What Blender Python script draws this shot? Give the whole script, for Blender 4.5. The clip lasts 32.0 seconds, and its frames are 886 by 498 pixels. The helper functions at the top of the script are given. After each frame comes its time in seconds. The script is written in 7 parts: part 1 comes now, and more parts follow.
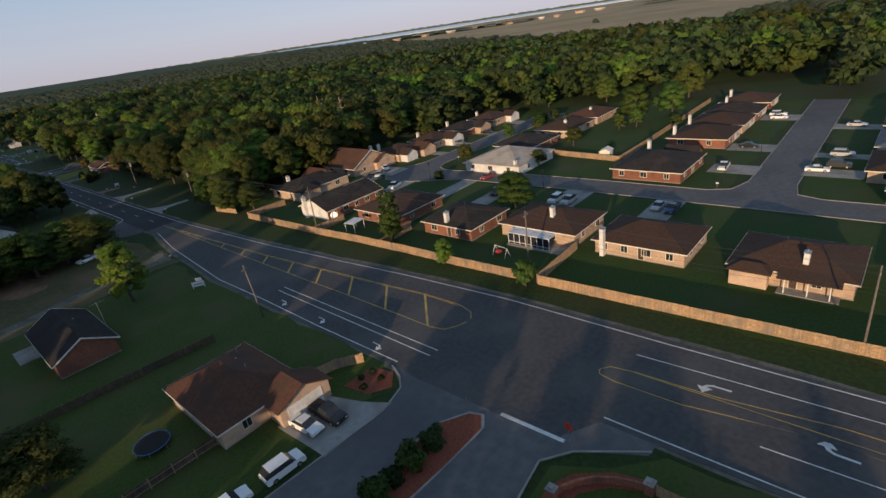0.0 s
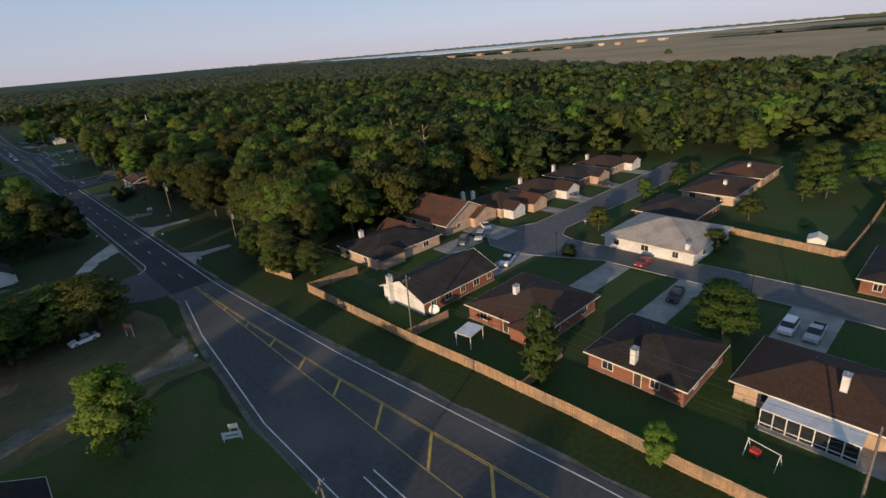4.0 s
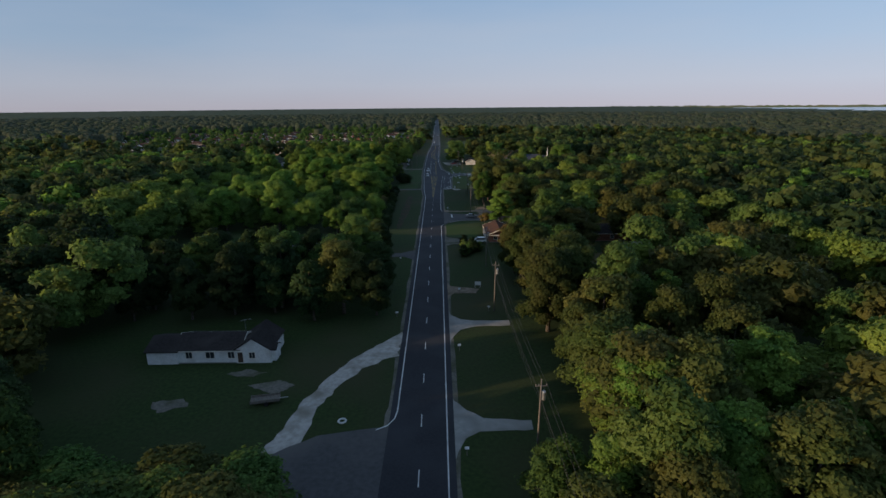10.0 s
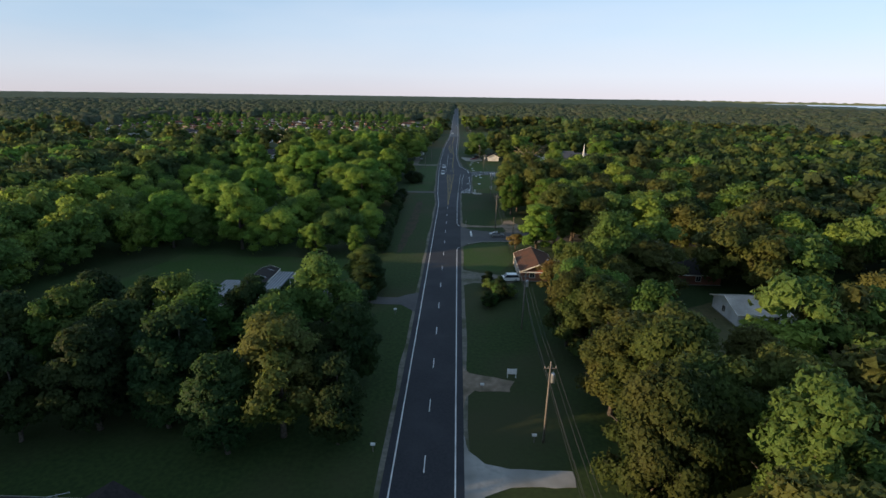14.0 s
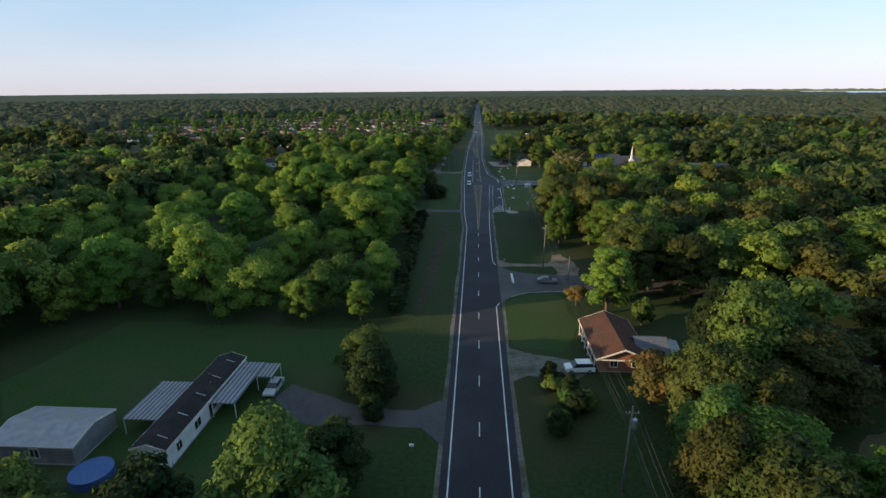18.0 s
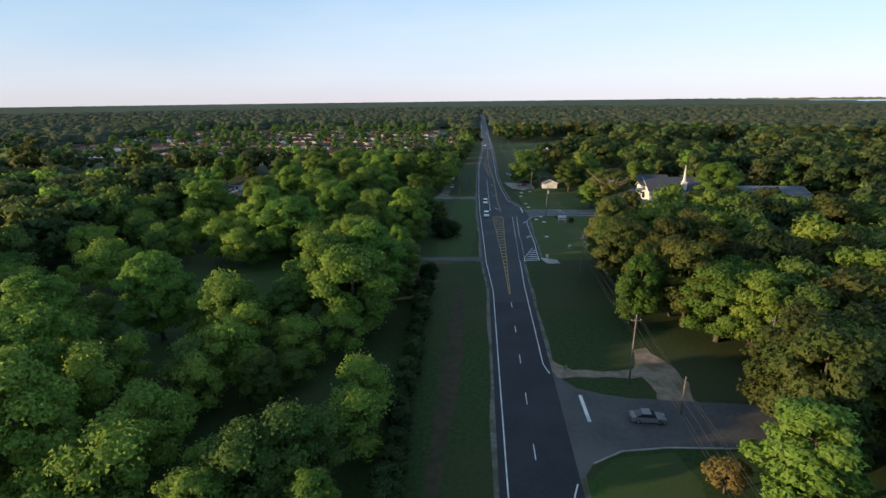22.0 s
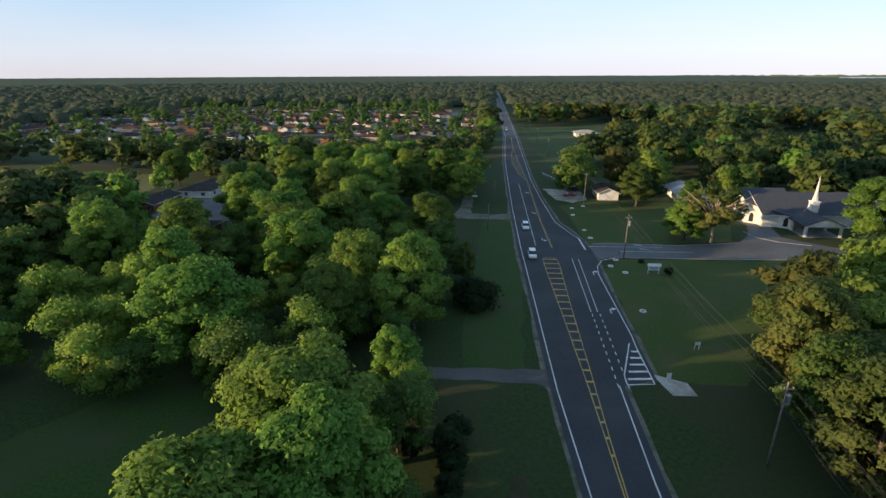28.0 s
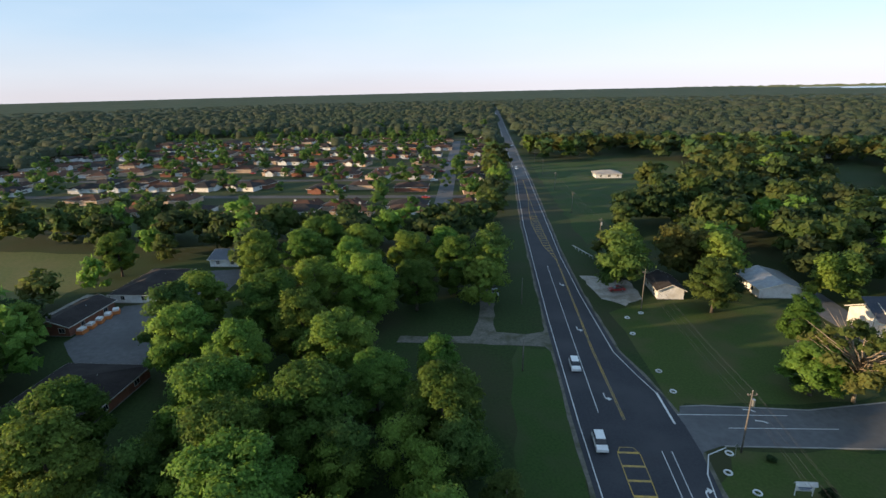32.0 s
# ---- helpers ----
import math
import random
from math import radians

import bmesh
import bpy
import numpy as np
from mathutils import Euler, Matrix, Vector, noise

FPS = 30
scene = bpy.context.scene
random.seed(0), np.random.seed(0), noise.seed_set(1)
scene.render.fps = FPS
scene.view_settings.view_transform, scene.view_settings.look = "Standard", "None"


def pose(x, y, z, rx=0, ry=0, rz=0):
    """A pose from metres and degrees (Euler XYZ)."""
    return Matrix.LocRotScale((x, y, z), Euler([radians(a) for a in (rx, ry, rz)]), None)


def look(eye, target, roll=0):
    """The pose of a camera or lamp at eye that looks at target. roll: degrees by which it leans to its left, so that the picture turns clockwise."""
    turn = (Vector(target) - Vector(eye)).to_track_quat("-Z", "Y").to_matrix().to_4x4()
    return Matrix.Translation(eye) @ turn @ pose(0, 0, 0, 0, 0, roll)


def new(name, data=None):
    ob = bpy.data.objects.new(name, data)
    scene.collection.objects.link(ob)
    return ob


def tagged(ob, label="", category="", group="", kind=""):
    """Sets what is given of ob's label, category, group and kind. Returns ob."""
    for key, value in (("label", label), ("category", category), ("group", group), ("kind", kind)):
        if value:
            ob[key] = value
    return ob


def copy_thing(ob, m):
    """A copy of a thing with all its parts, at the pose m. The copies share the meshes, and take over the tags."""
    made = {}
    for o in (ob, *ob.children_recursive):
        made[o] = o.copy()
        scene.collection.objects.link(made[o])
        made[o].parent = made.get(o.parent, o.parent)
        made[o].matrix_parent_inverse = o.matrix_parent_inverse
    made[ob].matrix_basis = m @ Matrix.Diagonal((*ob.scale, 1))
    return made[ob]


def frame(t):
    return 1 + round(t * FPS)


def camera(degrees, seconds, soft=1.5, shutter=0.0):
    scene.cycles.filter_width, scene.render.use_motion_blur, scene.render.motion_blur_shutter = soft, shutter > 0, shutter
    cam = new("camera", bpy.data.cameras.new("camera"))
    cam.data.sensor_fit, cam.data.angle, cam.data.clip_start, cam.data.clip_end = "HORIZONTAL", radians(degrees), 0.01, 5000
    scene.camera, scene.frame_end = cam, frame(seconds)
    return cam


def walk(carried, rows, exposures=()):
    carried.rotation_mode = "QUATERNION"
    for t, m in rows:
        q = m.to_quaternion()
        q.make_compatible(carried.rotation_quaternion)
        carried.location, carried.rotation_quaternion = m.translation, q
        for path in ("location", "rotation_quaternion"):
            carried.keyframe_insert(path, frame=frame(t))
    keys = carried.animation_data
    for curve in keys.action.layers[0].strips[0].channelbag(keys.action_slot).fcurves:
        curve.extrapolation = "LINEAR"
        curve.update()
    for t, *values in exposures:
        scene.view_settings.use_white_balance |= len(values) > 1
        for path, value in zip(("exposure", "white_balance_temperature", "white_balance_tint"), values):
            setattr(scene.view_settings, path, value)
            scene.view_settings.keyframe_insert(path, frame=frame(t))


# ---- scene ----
cam = camera(81.45, 32.0)
PATH = [
    (0.0, -46.73, 0.92, 42.01, -45.37, -23.61, -8.68),
    (0.5, -45.78, 6.91, 42.70, -40.67, -24.35, -6.91),
    (1.0, -44.25, 12.62, 43.01, -39.53, -22.84, -4.69),
    (1.5, -42.08, 18.11, 43.15, -40.88, -21.87, -4.10),
    (2.0, -39.57, 23.78, 43.18, -41.26, -21.92, -3.96),
    (2.5, -36.84, 29.33, 43.19, -41.40, -21.52, -4.00),
    (3.0, -33.88, 35.16, 43.44, -41.36, -21.54, -4.31),
    (3.5, -31.01, 40.32, 43.58, -41.58, -21.59, -4.52),
    (5.5, -17.32, 61.09, 44.49, -42.08, -20.21, -6.37),
    (5.6, -16.71, 61.84, 44.52, -38.00, -20.30, -6.60),
    (5.7, -16.12, 62.62, 44.54, -29.57, -19.00, -6.76),
    (5.8, -15.48, 63.75, 44.55, -20.06, -18.71, -5.89),
    (6.0, -14.09, 65.88, 44.57, -17.44, -19.21, -2.23),
    (6.5, -8.78, 73.22, 44.44, -16.72, -18.55, -1.62),
    (7.0, -7.10, 76.66, 44.54, -17.23, -17.59, -1.60),
    (7.2, -6.08, 79.72, 44.58, -17.42, -17.65, -1.66),
    (7.3, -5.55, 81.21, 44.60, -14.52, -17.71, -1.17),
    (7.4, -5.00, 82.63, 44.62, -5.54, -16.89, -0.15),
    (7.5, -4.46, 83.91, 44.64, -2.87, -18.14, 1.48),
    (8.0, -2.18, 88.46, 44.71, -0.93, -17.52, 1.17),
    (8.5, -0.02, 94.55, 44.45, 0.52, -16.77, 0.15),
    (9.0, 1.16, 100.72, 44.28, -0.07, -15.94, 0.10),
    (9.5, 2.17, 106.85, 44.30, -0.34, -17.05, -0.30),
    (10.0, 2.87, 112.71, 44.37, -0.41, -15.64, -0.51),
    (10.5, 3.63, 118.71, 44.25, 0.42, -16.58, -0.23),
    (11.0, 4.21, 124.80, 44.32, 0.57, -18.11, -0.07),
    (11.5, 4.52, 130.63, 44.13, 0.87, -17.43, 0.17),
    (12.0, 4.74, 136.99, 43.88, 1.16, -17.74, 0.20),
    (12.5, 4.62, 143.10, 43.87, 1.11, -18.17, 0.28),
    (13.0, 4.04, 150.6, 44.38, 0.98, -18.16, 0.17),
    (13.5, 3.66, 155.15, 43.28, 1.09, -17.24, 0.99),
    (14.0, 3.04, 163.14, 42.49, 1.35, -16.77, 0.86),
    (14.5, 2.53, 167.60, 42.54, 1.46, -16.62, 0.97),
    (14.9, 2.26, 172.66, 42.58, -1.40, -16.56, 0.84),
    (15.0, 2.20, 174.57, 42.59, -11.29, -16.24, -2.07),
    (15.5, 2.24, 179.84, 42.59, -5.38, -16.53, -3.74),
    (17.5, -0.32, 197.04, 44.20, 3.56, -17.14, -0.50),
    (18.0, -0.81, 203.84, 44.01, 3.80, -17.34, -0.45),
    (18.5, -1.29, 210.98, 43.80, 4.42, -16.52, -1.24),
    (19.0, -1.99, 217.42, 43.81, 4.12, -17.37, -0.82),
    (19.5, -3.09, 223.09, 43.88, 4.56, -15.48, -1.13),
    (20.0, -4.27, 229.31, 43.95, 4.36, -16.04, -0.74),
    (20.5, -4.88, 235.38, 44.00, 4.04, -16.07, -0.79),
    (21.0, -5.81, 241.45, 43.78, 3.99, -16.42, -1.39),
    (21.5, -6.75, 247.68, 43.54, 4.77, -15.95, -1.11),
    (22.0, -7.30, 255.68, 42.96, 4.08, -16.29, -0.68),
    (22.5, -8.36, 259.89, 42.62, 3.72, -15.54, -0.39),
    (23.0, -9.28, 270.04, 42.30, 4.13, -17.11, -1.28),
    (23.5, -10.02, 272.59, 42.36, 4.55, -16.94, -0.59),
    (24.0, -10.58, 281.22, 42.27, 4.81, -17.03, -0.69),
    (24.5, -10.91, 284.68, 41.84, 4.55, -16.52, -0.29),
    (26.5, -13.88, 306.25, 42.64, 4.30, -18.40, -1.05),
    (27.0, -15.04, 310.90, 42.43, 4.81, -18.59, -0.64),
    (27.5, -15.99, 317.56, 42.65, 6.16, -16.55, -0.30),
    (28.0, -15.88, 323.87, 43.74, 5.05, -18.89, -0.23),
    (28.5, -16.80, 329.92, 44.86, 4.72, -18.16, -0.09),
    (29.0, -16.99, 336.18, 46.34, 4.70, -18.26, 0.08),
    (29.5, -18.04, 342.49, 48.49, 4.33, -17.94, -0.21),
    (30.0, -19.41, 347.75, 50.66, 4.18, -17.90, 0.15),
    (30.5, -21.18, 357.72, 52.87, 3.94, -17.43, 0.05),
    (31.0, -21.28, 360.11, 54.35, 4.47, -17.63, -0.58),
    (31.5, -22.19, 368.81, 55.79, 4.85, -16.88, -1.07),
    (32.0, -23.13, 373.45, 57.22, 5.05, -17.41, -1.35),
]
walk(cam, [(t, pose(x, y, z, 0, 0, yaw) @ pose(0, 0, 0, 90 + pitch) @ pose(0, 0, 0, 0, 0, roll)) for t, x, y, z, yaw, pitch, roll in PATH],
     exposures=[(t, e, k, g) for t, e, k, g in ((0, 0.1, 6400, 10), (3.5, 0.15, 6300, 10), (6, -0.22, 6200, 10), (8, -0.2, 6200, 10), (9, 0.0, 6200, 10), (10, 0.05, 6200, 9), (11, 0.08, 6200, 9), (13, 0.6, 6450, 6), (15.5, 0.8, 6500, 6), (18, 0.85, 6500, 5), (24, 0.9, 6500, 5), (32, 0.95, 6500, 5))])

# ---- light ----
SUN_FROM = Vector((-0.930, -0.340, 0.158)).normalized()
world = bpy.data.worlds.new("evening_sky")
scene.world = world
world.use_nodes = True
wt = world.node_tree
sky = wt.nodes.new("ShaderNodeTexSky")
sky.sky_type = "NISHITA"
sky.sun_disc = False
sky.sun_elevation = math.asin(SUN_FROM.z)
sky.sun_rotation = math.atan2(SUN_FROM.x, SUN_FROM.y)
sky.air_density, sky.dust_density, sky.ozone_density = 1.0, 1.2, 1.6
# thin high cloud
co = wt.nodes.new("ShaderNodeTexCoord")
mp = wt.nodes.new("ShaderNodeMapping")
mp.inputs["Scale"].default_value = (1.0, 1.0, 5.0)
cn = wt.nodes.new("ShaderNodeTexNoise")
cn.inputs["Scale"].default_value, cn.inputs["Detail"].default_value, cn.inputs["Roughness"].default_value = 1.3, 5, 0.5
cr = wt.nodes.new("ShaderNodeMapRange")
cr.inputs["From Min"].default_value, cr.inputs["From Max"].default_value = 0.45, 0.85
cr.inputs["To Min"].default_value, cr.inputs["To Max"].default_value = 0.0, 0.5
cm = wt.nodes.new("ShaderNodeMixRGB")
cm.inputs["Color2"].default_value = (5.6, 5.7, 6.3, 1)
# pale evening haze low over the horizon
sp = wt.nodes.new("ShaderNodeSeparateXYZ")
hz = wt.nodes.new("ShaderNodeValToRGB")
hz.color_ramp.interpolation = "EASE"
e = hz.color_ramp.elements
e[0].position, e[0].color = 0.0, (0.92, 0.92, 0.92, 1)
e[1].position, e[1].color = 0.6, (0.35, 0.35, 0.35, 1)
e.new(0.22).color = (0.85, 0.85, 0.85, 1)
hc = wt.nodes.new("ShaderNodeValToRGB")
e = hc.color_ramp.elements
e[0].position, e[0].color = 0.0, (0.62, 0.58, 0.65, 1)
e[1].position, e[1].color = 0.24, (0.30, 0.49, 0.76, 1)
e.new(0.035).color = (0.60, 0.63, 0.74, 1)
e.new(0.10).color = (0.47, 0.60, 0.79, 1)
hs = wt.nodes.new("ShaderNodeVectorMath")
hs.operation = "SCALE"
hm = wt.nodes.new("ShaderNodeMixRGB")
wt.links.new(co.outputs["Generated"], sp.inputs["Vector"])
wt.links.new(sp.outputs["Z"], hz.inputs["Fac"])
wt.links.new(sp.outputs["Z"], hc.inputs["Fac"])
wt.links.new(hc.outputs["Color"], hs.inputs[0])
wt.links.new(hz.outputs["Color"], hm.inputs["Fac"])
wt.links.new(sky.outputs["Color"], hm.inputs["Color1"])
east = wt.nodes.new("ShaderNodeMapRange")
east.inputs["From Min"].default_value, east.inputs["From Max"].default_value = -0.5, 0.9
east.inputs["To Min"].default_value, east.inputs["To Max"].default_value = 7.6, 10.6
wt.links.new(sp.outputs["X"], east.inputs["Value"])
wt.links.new(east.outputs["Result"], hs.inputs["Scale"])
wt.links.new(hs.outputs["Vector"], hm.inputs["Color2"])
wt.links.new(co.outputs["Generated"], mp.inputs["Vector"])
wt.links.new(mp.outputs["Vector"], cn.inputs["Vector"])
wt.links.new(cn.outputs["Fac"], cr.inputs["Value"])
wt.links.new(cr.outputs["Result"], cm.inputs["Fac"])
wt.links.new(hm.outputs["Color"], cm.inputs["Color1"])
bg = wt.nodes["Background"]
bg.inputs["Strength"].default_value = 0.090
wt.links.new(cm.outputs["Color"], bg.inputs["Color"])

sun_data = bpy.data.lights.new("sun", "SUN")
sun_data.energy, sun_data.angle, sun_data.color = 4.1, radians(0.6), (1.0, 0.70, 0.42)
sun = new("sun", sun_data)
sun.matrix_world = look(SUN_FROM * 200, (0, 0, 0))


# ---- materials ----
def surface(name, c1, c2, scale=1.0, rough=0.85, c3=None, scale2=0.15, bump=0.0, metal=0.0, per_object=0.0, per_piece=0.0, detail=6.0, spec=0.3, lo=0.35, hi=0.65):
    """A procedural surface: grain between c1 and c2, broad stains of c3, and small relief, in metres."""
    m = bpy.data.materials.new(name)
    m.use_nodes = True
    nt = m.node_tree
    nodes, link = nt.nodes, nt.links.new
    bsdf = nodes["Principled BSDF"]
    bsdf.inputs["Roughness"].default_value = rough
    bsdf.inputs["Metallic"].default_value = metal
    bsdf.inputs["Specular IOR Level"].default_value = spec
    geo = nodes.new("ShaderNodeNewGeometry")
    n1 = nodes.new("ShaderNodeTexNoise")
    n1.inputs["Scale"].default_value, n1.inputs["Detail"].default_value = scale, detail
    link(geo.outputs["Position"], n1.inputs["Vector"])
    r1 = nodes.new("ShaderNodeMapRange")
    r1.inputs["From Min"].default_value, r1.inputs["From Max"].default_value = lo, hi
    link(n1.outputs["Fac"], r1.inputs["Value"])
    mix = nodes.new("ShaderNodeMixRGB")
    mix.inputs["Color1"].default_value, mix.inputs["Color2"].default_value = (*c1, 1), (*c2, 1)
    link(r1.outputs["Result"], mix.inputs["Fac"])
    out = mix.outputs["Color"]
    if c3:
        n2 = nodes.new("ShaderNodeTexNoise")
        n2.inputs["Scale"].default_value, n2.inputs["Detail"].default_value = scale2, 4
        link(geo.outputs["Position"], n2.inputs["Vector"])
        r2 = nodes.new("ShaderNodeMapRange")
        r2.inputs["From Min"].default_value, r2.inputs["From Max"].default_value = 0.45, 0.68
        link(n2.outputs["Fac"], r2.inputs["Value"])
        mix2 = nodes.new("ShaderNodeMixRGB")
        mix2.inputs["Color2"].default_value = (*c3, 1)
        link(out, mix2.inputs["Color1"])
        link(r2.outputs["Result"], mix2.inputs["Fac"])
        out = mix2.outputs["Color"]
    for amount, node, socket in ((per_object, "ShaderNodeObjectInfo", "Random"), (per_piece, "ShaderNodeNewGeometry", "Random Per Island")):
        if amount:
            info = nodes.new(node)
            rr = nodes.new("ShaderNodeMapRange")
            rr.inputs["To Min"].default_value, rr.inputs["To Max"].default_value = 1 - amount, 1 + amount
            link(info.outputs[socket], rr.inputs["Value"])
            hsv = nodes.new("ShaderNodeHueSaturation")
            link(rr.outputs["Result"], hsv.inputs["Value"])
            link(out, hsv.inputs["Color"])
            out = hsv.outputs["Color"]
    link(out, bsdf.inputs["Base Color"])
    if bump:
        b = nodes.new("ShaderNodeBump")
        b.inputs["Strength"].default_value, b.inputs["Distance"].default_value = 0.6, bump
        link(n1.outputs["Fac"], b.inputs["Height"])
        link(b.outputs["Normal"], bsdf.inputs["Normal"])
    return m


def foliage(name, dark, light, warm, hue=0.02, value=0.35, patch=0.12, glow=0.52, soft=True, relief=0.0):
    """Leaves: colour by tree, by leaf and in broad patches; some light comes through."""
    m = bpy.data.materials.new(name)
    m.use_nodes = True
    nt = m.node_tree
    nodes, link = nt.nodes, nt.links.new
    bsdf = nodes["Principled BSDF"]
    bsdf.inputs["Roughness"].default_value = 0.7
    bsdf.inputs["Specular IOR Level"].default_value = 0.2
    geo, info = nodes.new("ShaderNodeNewGeometry"), nodes.new("ShaderNodeObjectInfo")
    a = nodes.new("ShaderNodeMixRGB")
    a.inputs["Color1"].default_value, a.inputs["Color2"].default_value = (*dark, 1), (*light, 1)
    link(geo.outputs["Random Per Island"], a.inputs["Fac"])
    n = nodes.new("ShaderNodeTexNoise")
    n.inputs["Scale"].default_value, n.inputs["Detail"].default_value = patch, 3
    link(geo.outputs["Position"], n.inputs["Vector"])
    r = nodes.new("ShaderNodeMapRange")
    r.inputs["From Min"].default_value, r.inputs["From Max"].default_value = 0.42, 0.66
    link(n.outputs["Fac"], r.inputs["Value"])
    b = nodes.new("ShaderNodeMixRGB")
    b.inputs["Color2"].default_value = (*warm, 1)
    link(a.outputs["Color"], b.inputs["Color1"])
    link(r.outputs["Result"], b.inputs["Fac"])
    h = nodes.new("ShaderNodeHueSaturation")
    rh, rv = nodes.new("ShaderNodeMapRange"), nodes.new("ShaderNodeMapRange")
    rh.inputs["To Min"].default_value, rh.inputs["To Max"].default_value = 0.5 - hue, 0.5 + hue
    rv.inputs["To Min"].default_value, rv.inputs["To Max"].default_value = 1 - value, 1 + value
    link(info.outputs["Random"], rh.inputs["Value"])
    w = nodes.new("ShaderNodeTexWhiteNoise")
    w.noise_dimensions = "1D"
    link(info.outputs["Random"], w.inputs["W"])
    link(w.outputs["Value"], rv.inputs["Value"])
    link(rh.outputs["Result"], h.inputs["Hue"])
    link(rv.outputs["Result"], h.inputs["Value"])
    link(b.outputs["Color"], h.inputs["Color"])
    link(h.outputs["Color"], bsdf.inputs["Base Color"])
    tr = nodes.new("ShaderNodeBsdfTranslucent")
    link(h.outputs["Color"], tr.inputs["Color"])
    ms = nodes.new("ShaderNodeMixShader")
    ms.inputs["Fac"].default_value = glow
    link(bsdf.outputs["BSDF"], ms.inputs[1])
    link(tr.outputs["BSDF"], ms.inputs[2])
    link(ms.outputs["Shader"], nodes["Material Output"].inputs["Surface"])
    if relief:
        # crowns too far off for single leaves: clumps in the shading and colour
        f = nodes.new("ShaderNodeTexNoise")
        f.inputs["Scale"].default_value, f.inputs["Detail"].default_value, f.inputs["Roughness"].default_value = 0.32, 5, 0.7
        link(geo.outputs["Position"], f.inputs["Vector"])
        bu = nodes.new("ShaderNodeBump")
        bu.inputs["Strength"].default_value, bu.inputs["Distance"].default_value = 1.0, relief
        link(f.outputs["Fac"], bu.inputs["Height"])
        link(bu.outputs["Normal"], bsdf.inputs["Normal"])
        link(bu.outputs["Normal"], tr.inputs["Normal"])
    if soft:
        at = nodes.new("ShaderNodeAttribute")
        at.attribute_name = "outward"
        vt = nodes.new("ShaderNodeVectorTransform")
        vt.vector_type, vt.convert_from, vt.convert_to = "NORMAL", "OBJECT", "WORLD"
        link(at.outputs["Vector"], vt.inputs["Vector"])
        vm = nodes.new("ShaderNodeMixRGB")
        vm.inputs["Fac"].default_value = 0.22
        link(vt.outputs["Vector"], vm.inputs["Color1"])
        link(geo.outputs["Normal"], vm.inputs["Color2"])
        # small leaves inside each spray
        lf = nodes.new("ShaderNodeTexNoise")
        lf.inputs["Scale"].default_value, lf.inputs["Detail"].default_value, lf.inputs["Roughness"].default_value = 3.2, 3, 0.7
        link(geo.outputs["Position"], lf.inputs["Vector"])
        half = nodes.new("ShaderNodeVectorMath")
        half.operation = "SUBTRACT"
        half.inputs[1].default_value = (0.5, 0.5, 0.5)
        link(lf.outputs["Color"], half.inputs[0])
        scaled = nodes.new("ShaderNodeVectorMath")
        scaled.operation = "SCALE"
        scaled.inputs["Scale"].default_value = 1.6
        link(half.outputs["Vector"], scaled.inputs[0])
        added = nodes.new("ShaderNodeVectorMath")
        added.operation = "ADD"
        link(vm.outputs["Color"], added.inputs[0])
        link(scaled.outputs["Vector"], added.inputs[1])
        nn = nodes.new("ShaderNodeVectorMath")
        nn.operation = "NORMALIZE"
        link(added.outputs["Vector"], nn.inputs[0])
        fine = nodes.new("ShaderNodeMapRange")
        fine.inputs["From Min"].default_value, fine.inputs["From Max"].default_value = 0.30, 0.70
        fine.inputs["To Min"].default_value, fine.inputs["To Max"].default_value = 0.52, 1.48
        link(lf.outputs["Fac"], fine.inputs["Value"])
        h2 = nodes.new("ShaderNodeHueSaturation")
        link(fine.outputs["Result"], h2.inputs["Value"])
        link(h.outputs["Color"], h2.inputs["Color"])
        link(h2.outputs["Color"], bsdf.inputs["Base Color"])
        link(h2.outputs["Color"], tr.inputs["Color"])
        link(nn.outputs["Vector"], bsdf.inputs["Normal"])
    return m


GRASS = surface("grass", (0.018, 0.036, 0.007), (0.032, 0.056, 0.012), 1.6, 0.95, (0.042, 0.046, 0.018), 0.035, 0.05)
LAWN = surface("mown_lawn", (0.023, 0.052, 0.008), (0.038, 0.076, 0.013), 2.2, 0.95, (0.047, 0.062, 0.021), 0.09, 0.03)
# paler lawn; some of the junction's evening sun is put into its colour
LAWN_LIGHT = surface("light_mown_lawn", (0.040, 0.066, 0.011), (0.058, 0.090, 0.017), 2.2, 0.95, (0.078, 0.080, 0.028), 0.09, 0.03)
MEADOW = surface("dry_meadow", (0.070, 0.072, 0.030), (0.105, 0.095, 0.042), 0.9, 0.95, (0.16, 0.11, 0.06), 0.06, 0.05)
# evening sun on the open field is put into this yellower green
FIELD_GREEN = surface("evening_lit_field", (0.070, 0.092, 0.024), (0.110, 0.125, 0.038), 1.0, 0.95, (0.130, 0.120, 0.045), 0.05, 0.03)
MARSH = surface("marsh_grass", (0.34, 0.25, 0.13), (0.42, 0.31, 0.17), 0.02, 0.95, (0.22, 0.20, 0.10), 0.004)
SOIL = surface("bare_soil", (0.17, 0.10, 0.055), (0.26, 0.165, 0.095), 0.8, 0.95, (0.11, 0.08, 0.045), 0.2, 0.04)
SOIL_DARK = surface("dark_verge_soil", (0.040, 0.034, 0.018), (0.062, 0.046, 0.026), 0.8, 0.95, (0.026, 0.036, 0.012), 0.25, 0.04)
SAND = surface("sandy_drive", (0.36, 0.33, 0.30), (0.50, 0.47, 0.43), 1.1, 0.95, (0.24, 0.22, 0.18), 0.25, 0.03)
DIRT = surface("pale_dirt", (0.19, 0.142, 0.105), (0.28, 0.22, 0.165), 0.9, 0.95, (0.12, 0.10, 0.065), 0.3, 0.03)
